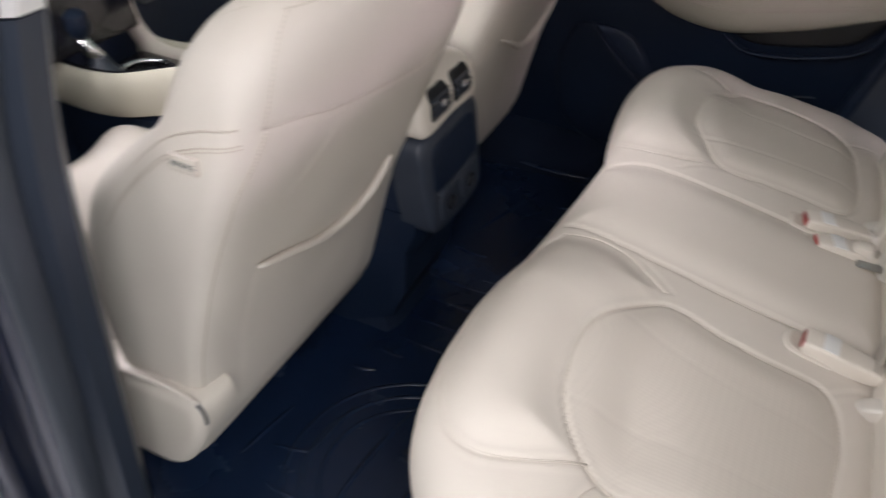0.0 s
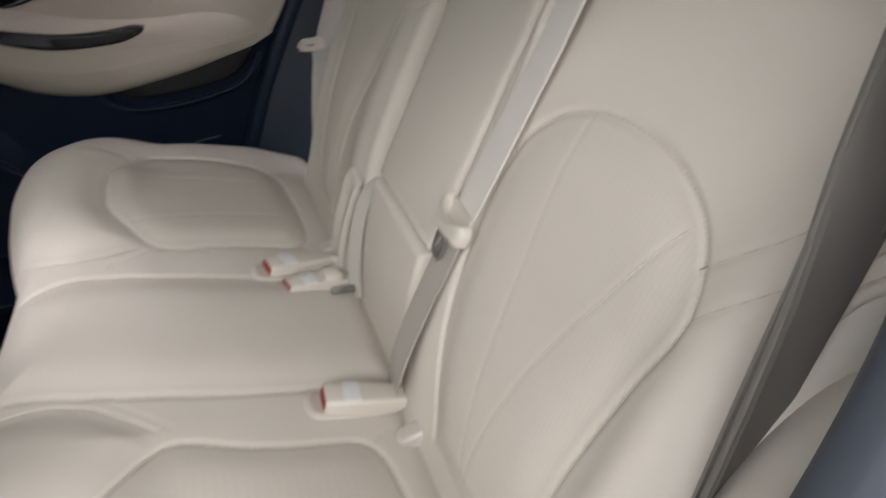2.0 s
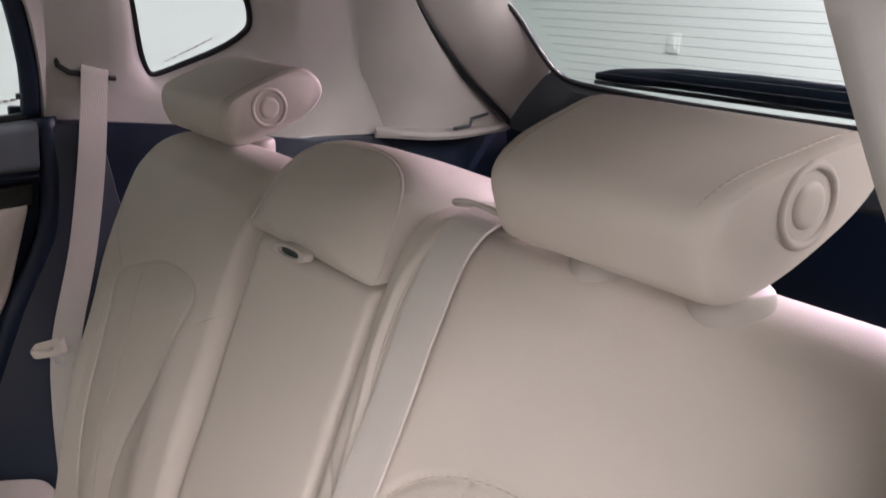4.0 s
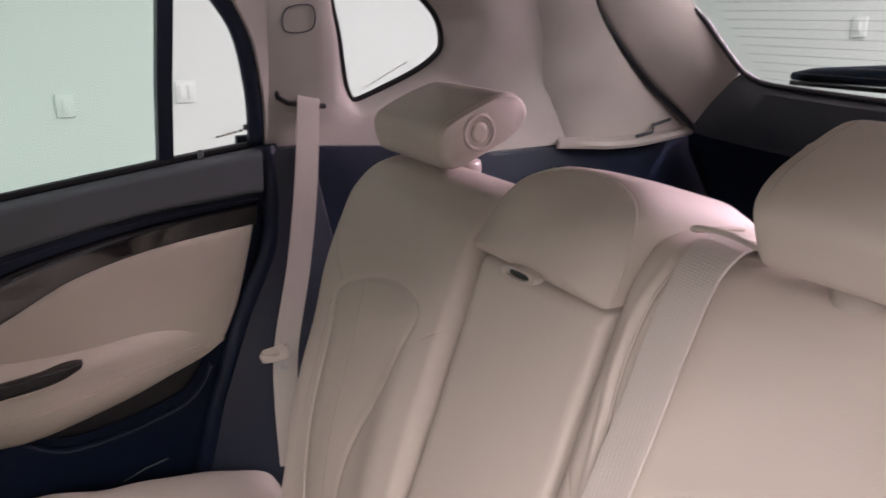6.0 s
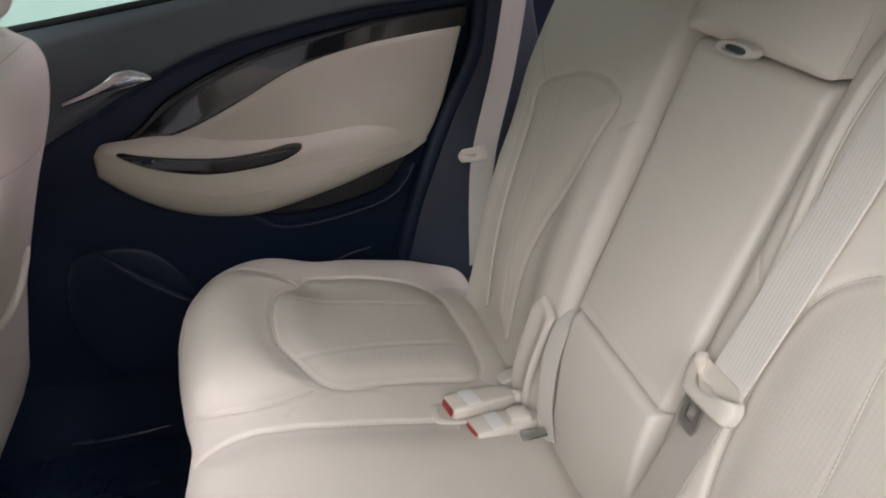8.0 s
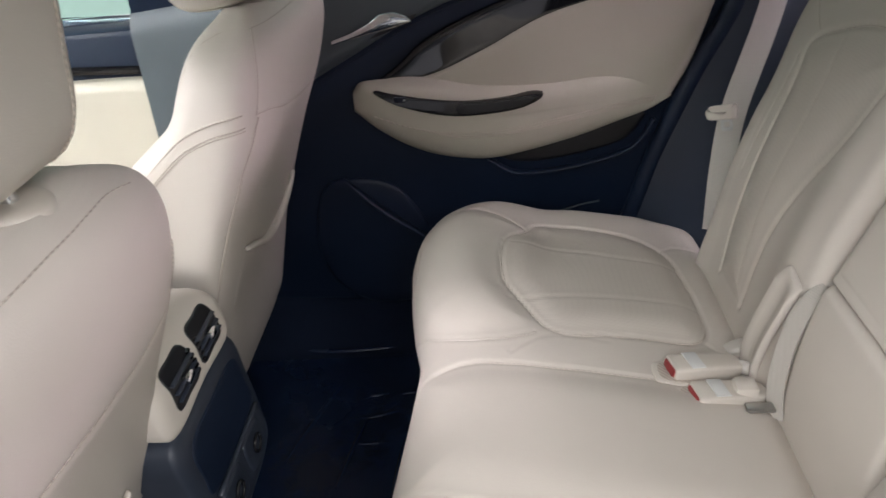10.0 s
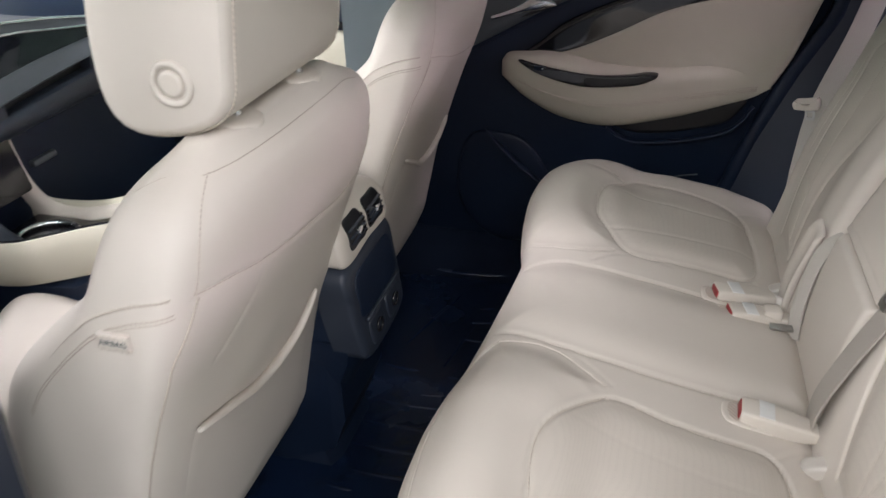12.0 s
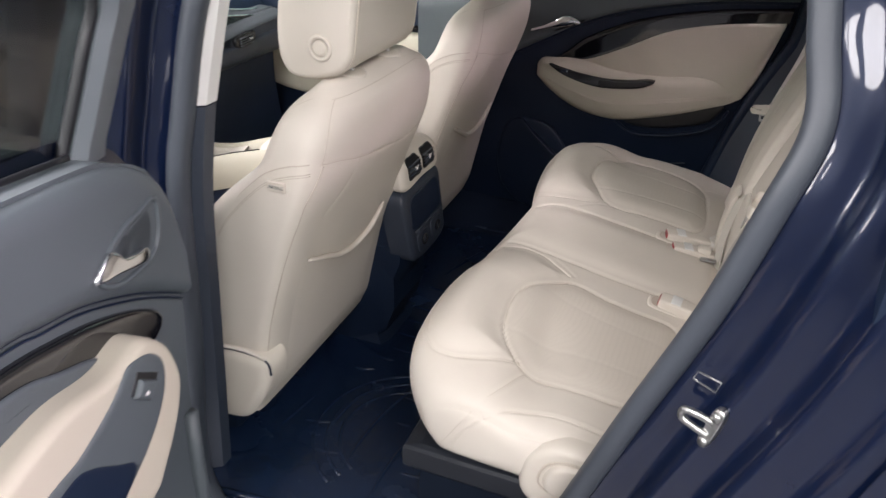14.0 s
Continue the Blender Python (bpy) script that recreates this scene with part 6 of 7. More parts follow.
def console():
    root = thing("centre_console", "centre console with beige sides, rear air vents and charging sockets", "centre console")
    cy = 0.0
    loops = []
    for x, z0, z1, w in ((-1.02, 0.0, 0.335, 0.115), (-0.90, 0.0, 0.335, 0.115), (-0.75, 0.0, 0.350, 0.118), (-0.62, 0.0, 0.42, 0.12), (-0.50, 0.0, 0.50, 0.118), (-0.36, 0.0, 0.525, 0.106), (-0.26, 0.05, 0.525, 0.100), (-0.235, 0.12, 0.51, 0.096)):
        sec = [(-w, z0), (-w, z1 * 0.72), (-w, z1 - 0.02), (-w + 0.02, z1), (w - 0.02, z1), (w, z1 - 0.02), (w, z1 * 0.72), (w, z0)]
        loops.append([(x, cy + a - (0.018 if x > -0.45 else 0.0), b) for a, b in sec])
    loft("console_body", loops, black_plastic, root, "black console body", smooth=False)
    # beige side rails
    for sy in (-1, 1):
        rail = curve2([(-1.04, 0.362), (-0.967, 0.358), (-0.90, 0.362), (-0.834, 0.374), (-0.746, 0.402), (-0.66, 0.430), (-0.55, 0.46)], 30)
        loft("side_rail", [[(x, cy + sy * (0.124 + 0.012 * math.cos(t)), z - (0.035 if sy > 0 else 0) + 0.046 * math.sin(t)) for t in np.linspace(0, 2 * np.pi, 14, endpoint=False)] for x, z in rail], trim_beige, root, "beige padded side rail")
        if sy < 0:
            tube("rail_trim", [(x, cy - 0.112, z + 0.040) for x, z in rail], 0.005, wood, root, "dark wood trim")
    # armrest lid
    loops = []
    for x, z, w in ((-0.60, 0.47, 0.095), (-0.585, 0.50, 0.11), (-0.50, 0.53, 0.118), (-0.34, 0.545, 0.104), (-0.27, 0.547, 0.096), (-0.255, 0.535, 0.085)):
        loops.append([(x, cy - 0.012 + w * math.copysign(abs(math.cos(t)) ** 0.5, math.cos(t)), z - 0.012 + 0.02 * math.copysign(abs(math.sin(t)) ** 0.6, math.sin(t))) for t in np.linspace(0, 2 * np.pi, 32, endpoint=False)])
    loft("armrest_lid", loops, leather, root, "beige leather armrest lid")
    # rear face: tilted plane, x = -0.20 - 0.15 (z - 0.4)
    X = lambda z, h=0.0: -0.205 - 0.15 * (z - 0.4) - 2.2 * max(0, z - 0.50) ** 1.4 + h  # noqa: E731
    R = lambda a: -0.020 + 0.80 * a  # noqa: E731
    face = lambda off: (lambda a, b, h: (X(b, off + h), R(a), b))  # noqa: E731
    lower = spline([(-0.125, 0.445), (0.0, 0.452), (0.125, 0.445), (0.135, 0.38), (0.130, 0.31), (0.112, 0.272), (0.0, 0.262), (-0.112, 0.272), (-0.130, 0.31), (-0.135, 0.38)], 70, True)
    pillow("rear_panel", lower, face(0.0), slate_plastic, root, "dark grey rear console panel", 0.012, 0.05, 0.18)
    # Flat pad coloured darker than the panel, painting the shade of a recess.
    rec = spline([(-0.095, 0.425), (0.0, 0.43), (0.095, 0.425), (0.104, 0.38), (0.098, 0.352), (0.0, 0.347), (-0.098, 0.352), (-0.104, 0.38)], 60, True)
    pillow("storage_recess", rec, face(0.013), black_plastic, root, "storage recess, its shade painted dark", 0.001, 0.003, 0.1)
    tube("recess_ledge", [(X(0.345, 0.016), R(a), 0.345) for a in np.linspace(-0.098, 0.098, 9)], 0.004, slate_plastic, root, "")
    for a in (-0.05, 0.05):
        sk = spline([(a - 0.036, 0.332), (a, 0.335), (a + 0.036, 0.332), (a + 0.036, 0.290), (a, 0.285), (a - 0.036, 0.290)], 40, True)
        sock = pillow("socket_cover", sk, face(0.012), slate_plastic, root, "dark socket cover", 0.003, 0.004, 0.2)
        ring = [(X(0.312, 0.018), R(a) + 0.012 * math.cos(t), 0.312 + 0.012 * math.sin(t)) for t in np.linspace(0, 2 * np.pi, 20, endpoint=False)]
        tube("socket_ring", ring, 0.0022, gloss_black, sock, "", closed=True, sides=6)
    # beige bezel with two vents
    bez = spline([(-0.115, 0.452), (0.0, 0.455), (0.115, 0.452), (0.132, 0.475), (0.125, 0.515), (0.08, 0.540), (0.0, 0.553), (-0.08, 0.540), (-0.125, 0.515), (-0.132, 0.475)], 70, True)
    pillow("vent_bezel", bez, face(0.004), plastic_beige, root, "beige vent bezel", 0.012, 0.04, 0.2)
    for a in (-0.050, 0.050):
        sgn = 1 if a > 0 else -1
        vo = spline([(a - 0.039, 0.473), (a, 0.472), (a + 0.039, 0.473), (a + 0.041, 0.495), (a + 0.036, 0.518), (a, 0.520), (a - 0.036, 0.518), (a - 0.041, 0.495)], 40, True)
        vent = pillow("air_vent", vo, face(0.0165), black_void, root, "black air vent", 0.0015, 0.004, 0.1)
        for z in (0.484, 0.494, 0.505):
            block("slat", (X(z, 0.016), R(a - 0.037), z - 0.0012), (X(z, 0.0225), R(a + 0.037), z + 0.0012), slate_plastic, vent, bevel=0.001)
        block("vent_tab", (X(0.495, 0.017), R(a - 0.010), 0.489), (X(0.495, 0.027), R(a + 0.010), 0.500), chrome, vent, "chrome vent tab", bevel=0.002)
        tooth = -0.020 + (0.003 if a > 0 else -0.003)
        for k in range(5):
            block("thumbwheel_rib", (X(0.48 + k * 0.007, 0.016), tooth + sgn * 0.004, 0.478 + k * 0.007), (X(0.48 + k * 0.007, 0.020), tooth + sgn * 0.012, 0.4815 + k * 0.007), gloss_black, vent, bevel=0.001)
    # foot under the panel
    loops = []
    for z, x, w in ((0.30, -0.212, 0.100), (0.26, -0.216, 0.098), (0.20, -0.240, 0.092), (0.12, -0.268, 0.086), (0.05, -0.285, 0.084), (0.02, -0.287, 0.086), (0.0, -0.27, 0.10)):
        v = -0.022
        loops.append([(x, v - w, z), (x + 0.012, v - w + 0.03, z), (x + 0.014, v + w - 0.03, z), (x, v + w, z), (x - 0.2, v + w, z), (x - 0.2, v - w, z)])
    loft("console_foot", loops, black_plastic, root, "black console foot")
    # top of the console: shifter, chrome ring, cup holder
    block("shift_plate", (-1.0, cy - 0.100, 0.330), (-0.70, cy + 0.090, 0.352), gloss_black, root, bevel=0.01)
    el = lambda cx, rx, ry, z: [(cx + rx * math.cos(t), cy + ry * math.sin(t), z) for t in np.linspace(0, 2 * np.pi, 36, endpoint=False)]  # noqa: E731
    tube("cup_holder_ring", el(-0.895, 0.060, 0.052, 0.358), 0.006, chrome, root, "chrome cup holder ring", closed=True, sides=10)
    tube("second_holder_ring", el(-0.775, 0.045, 0.05, 0.358), 0.005, chrome, root, "chrome cup holder edge", closed=True, sides=8)
    tube("shifter", [(-0.960, cy - 0.055, 0.385), (-0.983, cy - 0.059, 0.415), (-1.0, cy - 0.063, 0.440)], [0.017, 0.014, 0.016], chrome, root, "chrome and black shift lever", sides=14)
    loft("shift_boot", [[(x + 1.2 * r * math.cos(t), cy + y + r * math.sin(t), z) for t in np.linspace(0, 2 * np.pi, 20, endpoint=False)] for x, y, z, r in ((-0.945, -0.060, 0.350, 0.036), (-0.950, -0.058, 0.364, 0.032), (-0.958, -0.057, 0.382, 0.022), (-0.965, -0.056, 0.398, 0.016))], slate_plastic, root, "dark pleated shifter boot")
    loops = []
    for z, r in ((0.475, 0.012), (0.485, 0.024), (0.505, 0.029), (0.525, 0.025), (0.535, 0.012)):
        loops.append([(-1.003 + 1.25 * r * math.cos(t), cy - 0.063 + r * math.sin(t), z - 0.045) for t in np.linspace(0, 2 * np.pi, 18, endpoint=False)])
    loft("shift_knob", loops, black_plastic, root, "dark shift knob")
    return root


console()


def dashboard():
    root = thing("dashboard", "black dashboard with wood band, air vent and glove box", "dashboard")
    prof = [(-1.06, 0.25), (-1.075, 0.40), (-1.075, 0.48), (-1.07, 0.535), (-1.07, 0.60), (-1.09, 0.655), (-1.16, 0.700), (-1.30, 0.735), (-1.45, 0.74), (-1.45, 0.20), (-1.05, 0.15)]
    pr = spline(prof, 90, True)
    loft("dash_body", [[(x + 0.05 * abs((y - YC) / 0.7) ** 3, y, z) for x, z in pr] for y in np.linspace(-0.70, 0.62, 24)], black_plastic, root, "black dashboard body")
    # passenger side: soft pad, shelf, grey sweep, wood leaf and chrome lines, all rising towards the door
    low = lambda y: 0.508 + 0.03 * (y - 0.1)  # noqa: E731
    shelf = lambda y: 0.563 + 0.0905 * (y - 0.1)  # noqa: E731
    lip = lambda y: 0.584 + 0.099 * (y - 0.1)  # noqa: E731
    band = lambda y: float(np.interp(y, [0.0, 0.113, 0.234, 0.401, 0.497, 0.62], [0.606, 0.621, 0.633, 0.642, 0.651, 0.657]))  # noqa: E731
    leaf = lambda y: max(band(y) + 0.001, float(np.interp(y, [0.0, 0.1, 0.249, 0.347, 0.485, 0.62], [0.705, 0.701, 0.687, 0.671, 0.652, 0.640])))  # noqa: E731
    crest = lambda y: max(leaf(y) + 0.004, float(np.interp(y, [0.0, 0.1, 0.211, 0.342, 0.49, 0.561, 0.62], [0.726, 0.722, 0.712, 0.694, 0.665, 0.656, 0.652])))  # noqa: E731
    curl = lambda y: 0.05 * abs((y - YC) / 0.7) ** 3  # noqa: E731
    def strip(name, rows, y0, y1, mat, label):
        return loft(name, [[(x + curl(y), y, z) for x, z in rows(y)] for y in np.linspace(y0, y1, 26)], mat, root, label)
    strip("soft_pad", lambda y: spline([(-1.10, low(y)), (-1.035, low(y)), (-1.008, low(y) + 0.010), (-0.992, low(y) + 0.030), (-0.990, shelf(y) - 0.012), (-0.996, shelf(y) - 0.002), (-1.02, shelf(y)), (-1.10, shelf(y))], 30), 0.04, 0.60, dash_soft, "charcoal padded glove box lid")
    strip("shelf_recess", lambda y: [(-1.10, shelf(y)), (-1.028, shelf(y)), (-1.028, lip(y)), (-1.10, lip(y))], 0.094, 0.346, black_void, "black shelf recess")
    for y0, y1 in ((0.04, 0.094), (0.346, 0.60)):
        strip("shelf_end", lambda y: [(-1.10, shelf(y) - 0.001), (-0.999, shelf(y) - 0.003), (-1.000, lip(y) + 0.003), (-1.10, lip(y) + 0.003)], y0, y1, dash_soft, "charcoal end of the shelf")
    strip("grey_sweep", lambda y: spline([(-1.10, lip(y)), (-1.02, lip(y)), (-1.000, lip(y) + 0.003), (-0.998, lip(y) + 0.009), (-1.012, 0.5 * lip(y) + 0.5 * band(y) + 0.004), (-1.030, band(y)), (-1.045, band(y)), (-1.10, band(y))], 30), 0.0, 0.60, dash_lit_grey, "soft grey sweep, windscreen light in its tone")
    strip("wood_leaf", lambda y: [(-1.10, band(y) - 0.002), (-1.034, band(y) - 0.002), (-1.030 - 0.4 * (leaf(y) - band(y)), 0.5 * (leaf(y) + band(y))), (-1.036 - 0.5 * (leaf(y) - band(y)), leaf(y)), (-1.10, leaf(y))], 0.0, 0.50, wood, "dark glossy wood leaf")
    strip("upper_sweep", lambda y: spline([(-1.12, leaf(y)), (-1.040 - 0.5 * (leaf(y) - band(y)), leaf(y)), (-1.046 - 0.5 * (leaf(y) - band(y)), leaf(y) + 0.004), (-1.068 - 0.2 * (leaf(y) - band(y)), crest(y) - 0.003), (-1.075 - 0.2 * (leaf(y) - band(y)), crest(y)), (-1.16, crest(y) + 0.004), (-1.30, 0.735), (-1.30, leaf(y))], 30), 0.0, 0.60, dash_lit_grey, "grey dashboard top, windscreen light in its tone")
    ys = np.linspace(0.02, 0.56, 30)
    tube("chrome_line", [(-1.035 - 0.5 * (leaf(y) - band(y)) + curl(y), y, leaf(y) + 0.001) for y in ys[:26]], 0.0028, chrome, root, "thin chrome line")
    tube("upper_chrome_line", [(-1.070 - 0.2 * (leaf(y) - band(y)) + curl(y), y, crest(y)) for y in ys], 0.0040, chrome, root, "thin chrome line")
    vent = pillow("air_vent", spline([(0.366, 0.580), (0.436, 0.586), (0.442, 0.620), (0.362, 0.612)], 30, True), lambda a, b, h: (-0.990 + h + curl(a), a, b), gloss_black, root, "black dashboard vent", 0.004, 0.03, 0.2)
    for k in range(4):
        block("slat", (-0.994 + curl(0.4), 0.370, 0.586 + k * 0.0075), (-0.980 + curl(0.4), 0.434, 0.5885 + k * 0.0075), dash_lit_grey, vent, bevel=0.001, turn=Euler((radians(4), 0, 0)).to_matrix().to_4x4())
    block("vent_tab", (-0.985 + curl(0.4), 0.405, 0.600), (-0.974 + curl(0.4), 0.421, 0.606), chrome, vent, "chrome vent tab", bevel=0.002)
    block("glove_box_latch", (-1.085, 0.176, 0.408), (-1.060, 0.25, 0.424), grey_plastic, root, "grey glove box latch", bevel=0.006)
    # centre stack with beige rim
    for py, rim in ((0.11, [(-1.05, 0.52), (-1.05, 0.484), (-1.04, 0.43), (-1.02, 0.38), (-0.98, 0.352), (-0.90, 0.35), (-0.80, 0.374)]),):
        loft("beige_rim", [[(x + 0.006 * a, py + 0.014 * b, z + 0.012 * a) for a, b in spline([(1, 0.6), (0.9, 0.95), (0, 1), (-0.9, 0.95), (-1, 0.6), (-1.3, -0.8), (-0.9, -1.0), (0.5, -0.5)], 24, True)] for x, z in curve2([(-1.052, 0.50)] + rim[1:], 40)], plastic_beige, root, "beige rim beside the console")
    stack = block("control_panel", (-1.07, YC - 0.11, 0.40), (-1.01, YC + 0.13, 0.70), gloss_black, root, "gloss black centre stack", bevel=0.01, turn=Euler((0, radians(-12), 0)).to_matrix().to_4x4())
    for k, m in ((0, red), (1, amber), (2, blue)):
        block("stack_button", (-1.02, 0.022, 0.468 - k * 0.0125), (-1.002, 0.036, 0.478 - k * 0.0125), m, stack, bevel=0.002)
    # steering wheel seen past the seat
    st = thing("steering_wheel", "black leather steering wheel", "steering wheel")
    tube("wheel_rim", [(-0.86 - 0.35 * 0.18 * math.sin(t), YC - 0.37 + 0.18 * math.cos(t), 0.62 + 0.17 * math.sin(t)) for t in np.linspace(0, 2 * np.pi, 40, endpoint=False)], 0.016, black_plastic, st, "", closed=True, sides=10)
    block("wheel_hub", (-0.90, YC - 0.43, 0.56), (-0.86, YC - 0.31, 0.67), black_plastic, st, bevel=0.02)
    tube("column", [(-0.89, YC - 0.37, 0.61), (-1.1, YC - 0.37, 0.55)], 0.035, black_plastic, st)
    # windscreen
    bm = bmesh.new()
    bm.faces.new([bm.verts.new(v) for v in ((-1.45, -0.66, 0.74), (-1.45, 0.57, 0.74), (-0.62, 0.46, 1.14), (-0.62, -0.55, 1.14))])
    ws = part("windscreen", thick(bm), clear_glass, None, "", smooth=False)
    ws.visible_shadow = False
    tagged(ws, "clear laminated windscreen above the dashboard", "windscreen")
    for sy in (-1, 1):
        py = YC + sy * 0.62
        ob = tube("front_pillar", [(-1.45, py, 0.74), (-1.0, py - sy * 0.05, 0.97), (-0.60, py - sy * 0.11, 1.14)], 0.035, trim_beige, None, sides=10)
        tagged(ob, "beige trimmed front roof pillar", "pillar", kind="structure")


dashboard()

# ---- floor ----


def floor_mat():
    root = thing("floor_mat", "black rubber floor mat with raised curved ribs", "floor mat")
    loops = []
    for z, g in ((-0.012, 0.0), (-0.001, 0.0), (0.002, 0.004), (0.002, 0.012)):
        loops.append([(x, y, z) for x, y in outward(spline([(-0.58, -0.64), (-0.20, -0.685), (0.0, -0.69), (0.28, -0.66), (0.30, 0.0), (0.28, 0.58), (-0.2, 0.60), (-0.58, 0.56), (-0.60, 0.0)], 80, True), -g)])
    loft("mat", loops, rubber, root, "")
    tube("mat_rim", [(x, y, 0.004) for x, y in spline([(-0.58, -0.63), (-0.20, -0.675), (0.0, -0.68), (0.28, -0.65), (0.29, 0.0), (0.28, 0.57), (-0.2, 0.59), (-0.58, 0.55), (-0.59, 0.0)], 120, True)], 0.008, rubber, root, "", closed=True)
    rnd = random.Random(5)
    for k in range(5):
        x0 = -0.48 + k * 0.105
        for y0, y1 in ((-0.60, -0.17), (0.12, 0.52)):
            ys = np.linspace(y0 + rnd.uniform(0, 0.16), y1 - rnd.uniform(0, 0.20), 22)
            pts = [(x0 + 0.09 * ((y - y0) / (y1 - y0)) ** 2 - 0.02 * math.sin(6 * y + k), y, 0.0005) for y in ys]
            tube("rib", pts, [0.0016 + 0.0046 * math.sin(math.pi * i / 21) ** 0.6 for i in range(22)], rubber, root, "", sides=6, flat=0.8)
    for k in range(4):
        xs = np.linspace(-0.26 - 0.02 * k, 0.02 + rnd.uniform(-0.1, 0.04), 14)
        tube("tunnel_rib", [(x, -0.10 + 0.065 * k + 0.02 * math.sin(8 * x), 0.0005) for x in xs], [0.0015 + 0.0040 * math.sin(math.pi * i / 13) for i in range(14)], rubber, root, "", sides=6, flat=0.8)
    for row, x0 in enumerate((-0.255, -0.115, 0.0)):
        for k in range(16):
            y = -0.57 + 0.068 * k + rnd.uniform(-0.014, 0.014)
            n = rnd.uniform(0.014, 0.052)
            x1 = x0 + rnd.uniform(-0.03, 0.03)
            lean = rnd.uniform(-0.10, 0.30)
            if rnd.random() < 0.38 or (abs(y + 0.02) < 0.10 and row == 0):
                continue
            tube("ridge", [(x1 + n * u, y + lean * n * u + 0.12 * n * u * u, 0.0006) for u in np.linspace(-1, 1, 9)], [0.0010 + 0.0030 * (1 - u * u) ** 0.5 for u in np.linspace(-1, 1, 9)], rubber, root, "", sides=6, flat=1.1)
    for k in range(3):
        arc = [(-0.06 + (0.16 + 0.03 * k) * math.cos(t), -0.40 + (0.15 + 0.03 * k) * math.sin(t), 0.0005) for t in np.linspace(1.7, 4.2, 30)]
        tube("curved_rib", arc, 0.005, rubber, root, "", sides=6, flat=0.8)


floor_mat()


def seat_box():
    """Black box under the rear cushion with a plastic ledge, and the cover by the doorway."""
    root = thing("seat_box", "black carpeted box with a plastic ledge under the rear bench", "seat base")
    rect = lambda x, z, y0=-0.625: [(x, y0, z), (x, 0.53, z), (0.50, 0.53, z), (0.50, y0, z)]  # noqa: E731
    loft("box_front", [rect(0.045, -0.012), rect(0.055, 0.10), rect(0.060, 0.185)], carpet, root, "black carpeted front", smooth=False)
    loft("ledge", [rect(0.056, 0.182, -0.632), rect(0.034, 0.184, -0.635), rect(0.030, 0.189, -0.638), rect(0.030, 0.228, -0.638), rect(0.034, 0.234, -0.634), rect(0.060, 0.237, -0.625)], box_plastic, root, "black plastic ledge", smooth=False)
    cov = thing("seat_side_cover", "beige moulded plastic cover beside the rear bench", "seat trim")
    sh = spline([(0.250, 0.252), (0.249, 0.290), (0.258, 0.326), (0.282, 0.352), (0.315, 0.364), (0.37, 0.362), (0.44, 0.356), (0.50, 0.348), (0.50, 0.25), (0.40, 0.226), (0.32, 0.220), (0.27, 0.230)], 70, True)
    pillow("cover", sh, lambda a, b, h: (a, -0.652 - h, b), plastic_beige, cov, "", 0.022, 0.012, 0.16)
    mid = spline([(0.284, 0.284), (0.288, 0.315), (0.306, 0.335), (0.34, 0.341), (0.42, 0.333), (0.485, 0.325), (0.485, 0.268), (0.40, 0.262), (0.31, 0.268)], 60, True)
    # Darker tube round the raised field paints a shadow line.
    tube("cover_edge_shade", [(a, -0.6738, b) for a, b in mid], 0.0022, thread, cov, "", closed=True, sides=6)
    pillow("raised_field", mid.mean(0) + (mid - mid.mean(0)) * 0.93, lambda a, b, h: (a, -0.672 - h, b), plastic_beige, cov, "", 0.012, 0.004, 0.14)


seat_box()

# ---- belts and buckles ----


def ribbon(name, pts, wide, mat, parent, label="", thick=0.0012, n=60, width=0.047):
    """A flat strap along a line; wide: the direction of its width at each point."""
    p = spline(pts, n)
    w = spline(wide, n)
    w = w / np.linalg.norm(w, axis=1)[:, None]
    t = np.gradient(p, axis=0)
    t /= np.linalg.norm(t, axis=1)[:, None]
    w = w - t * (w * t).sum(1)[:, None]
    w /= np.linalg.norm(w, axis=1)[:, None]
    up = np.cross(t, w)
    loops = []
    for i in range(n):
        sec = [(-0.5, -1), (-0.46, -1.15), (-0.25, -1), (0.25, -1), (0.46, -1.15), (0.5, -1), (0.5, 1), (0.46, 1.15), (0.25, 1), (-0.25, 1), (-0.46, 1.15), (-0.5, 1)]
        loops.append([p[i] + w[i] * width * a + up[i] * thick * b for a, b in sec])
    return loft(name, loops, mat, parent, label)


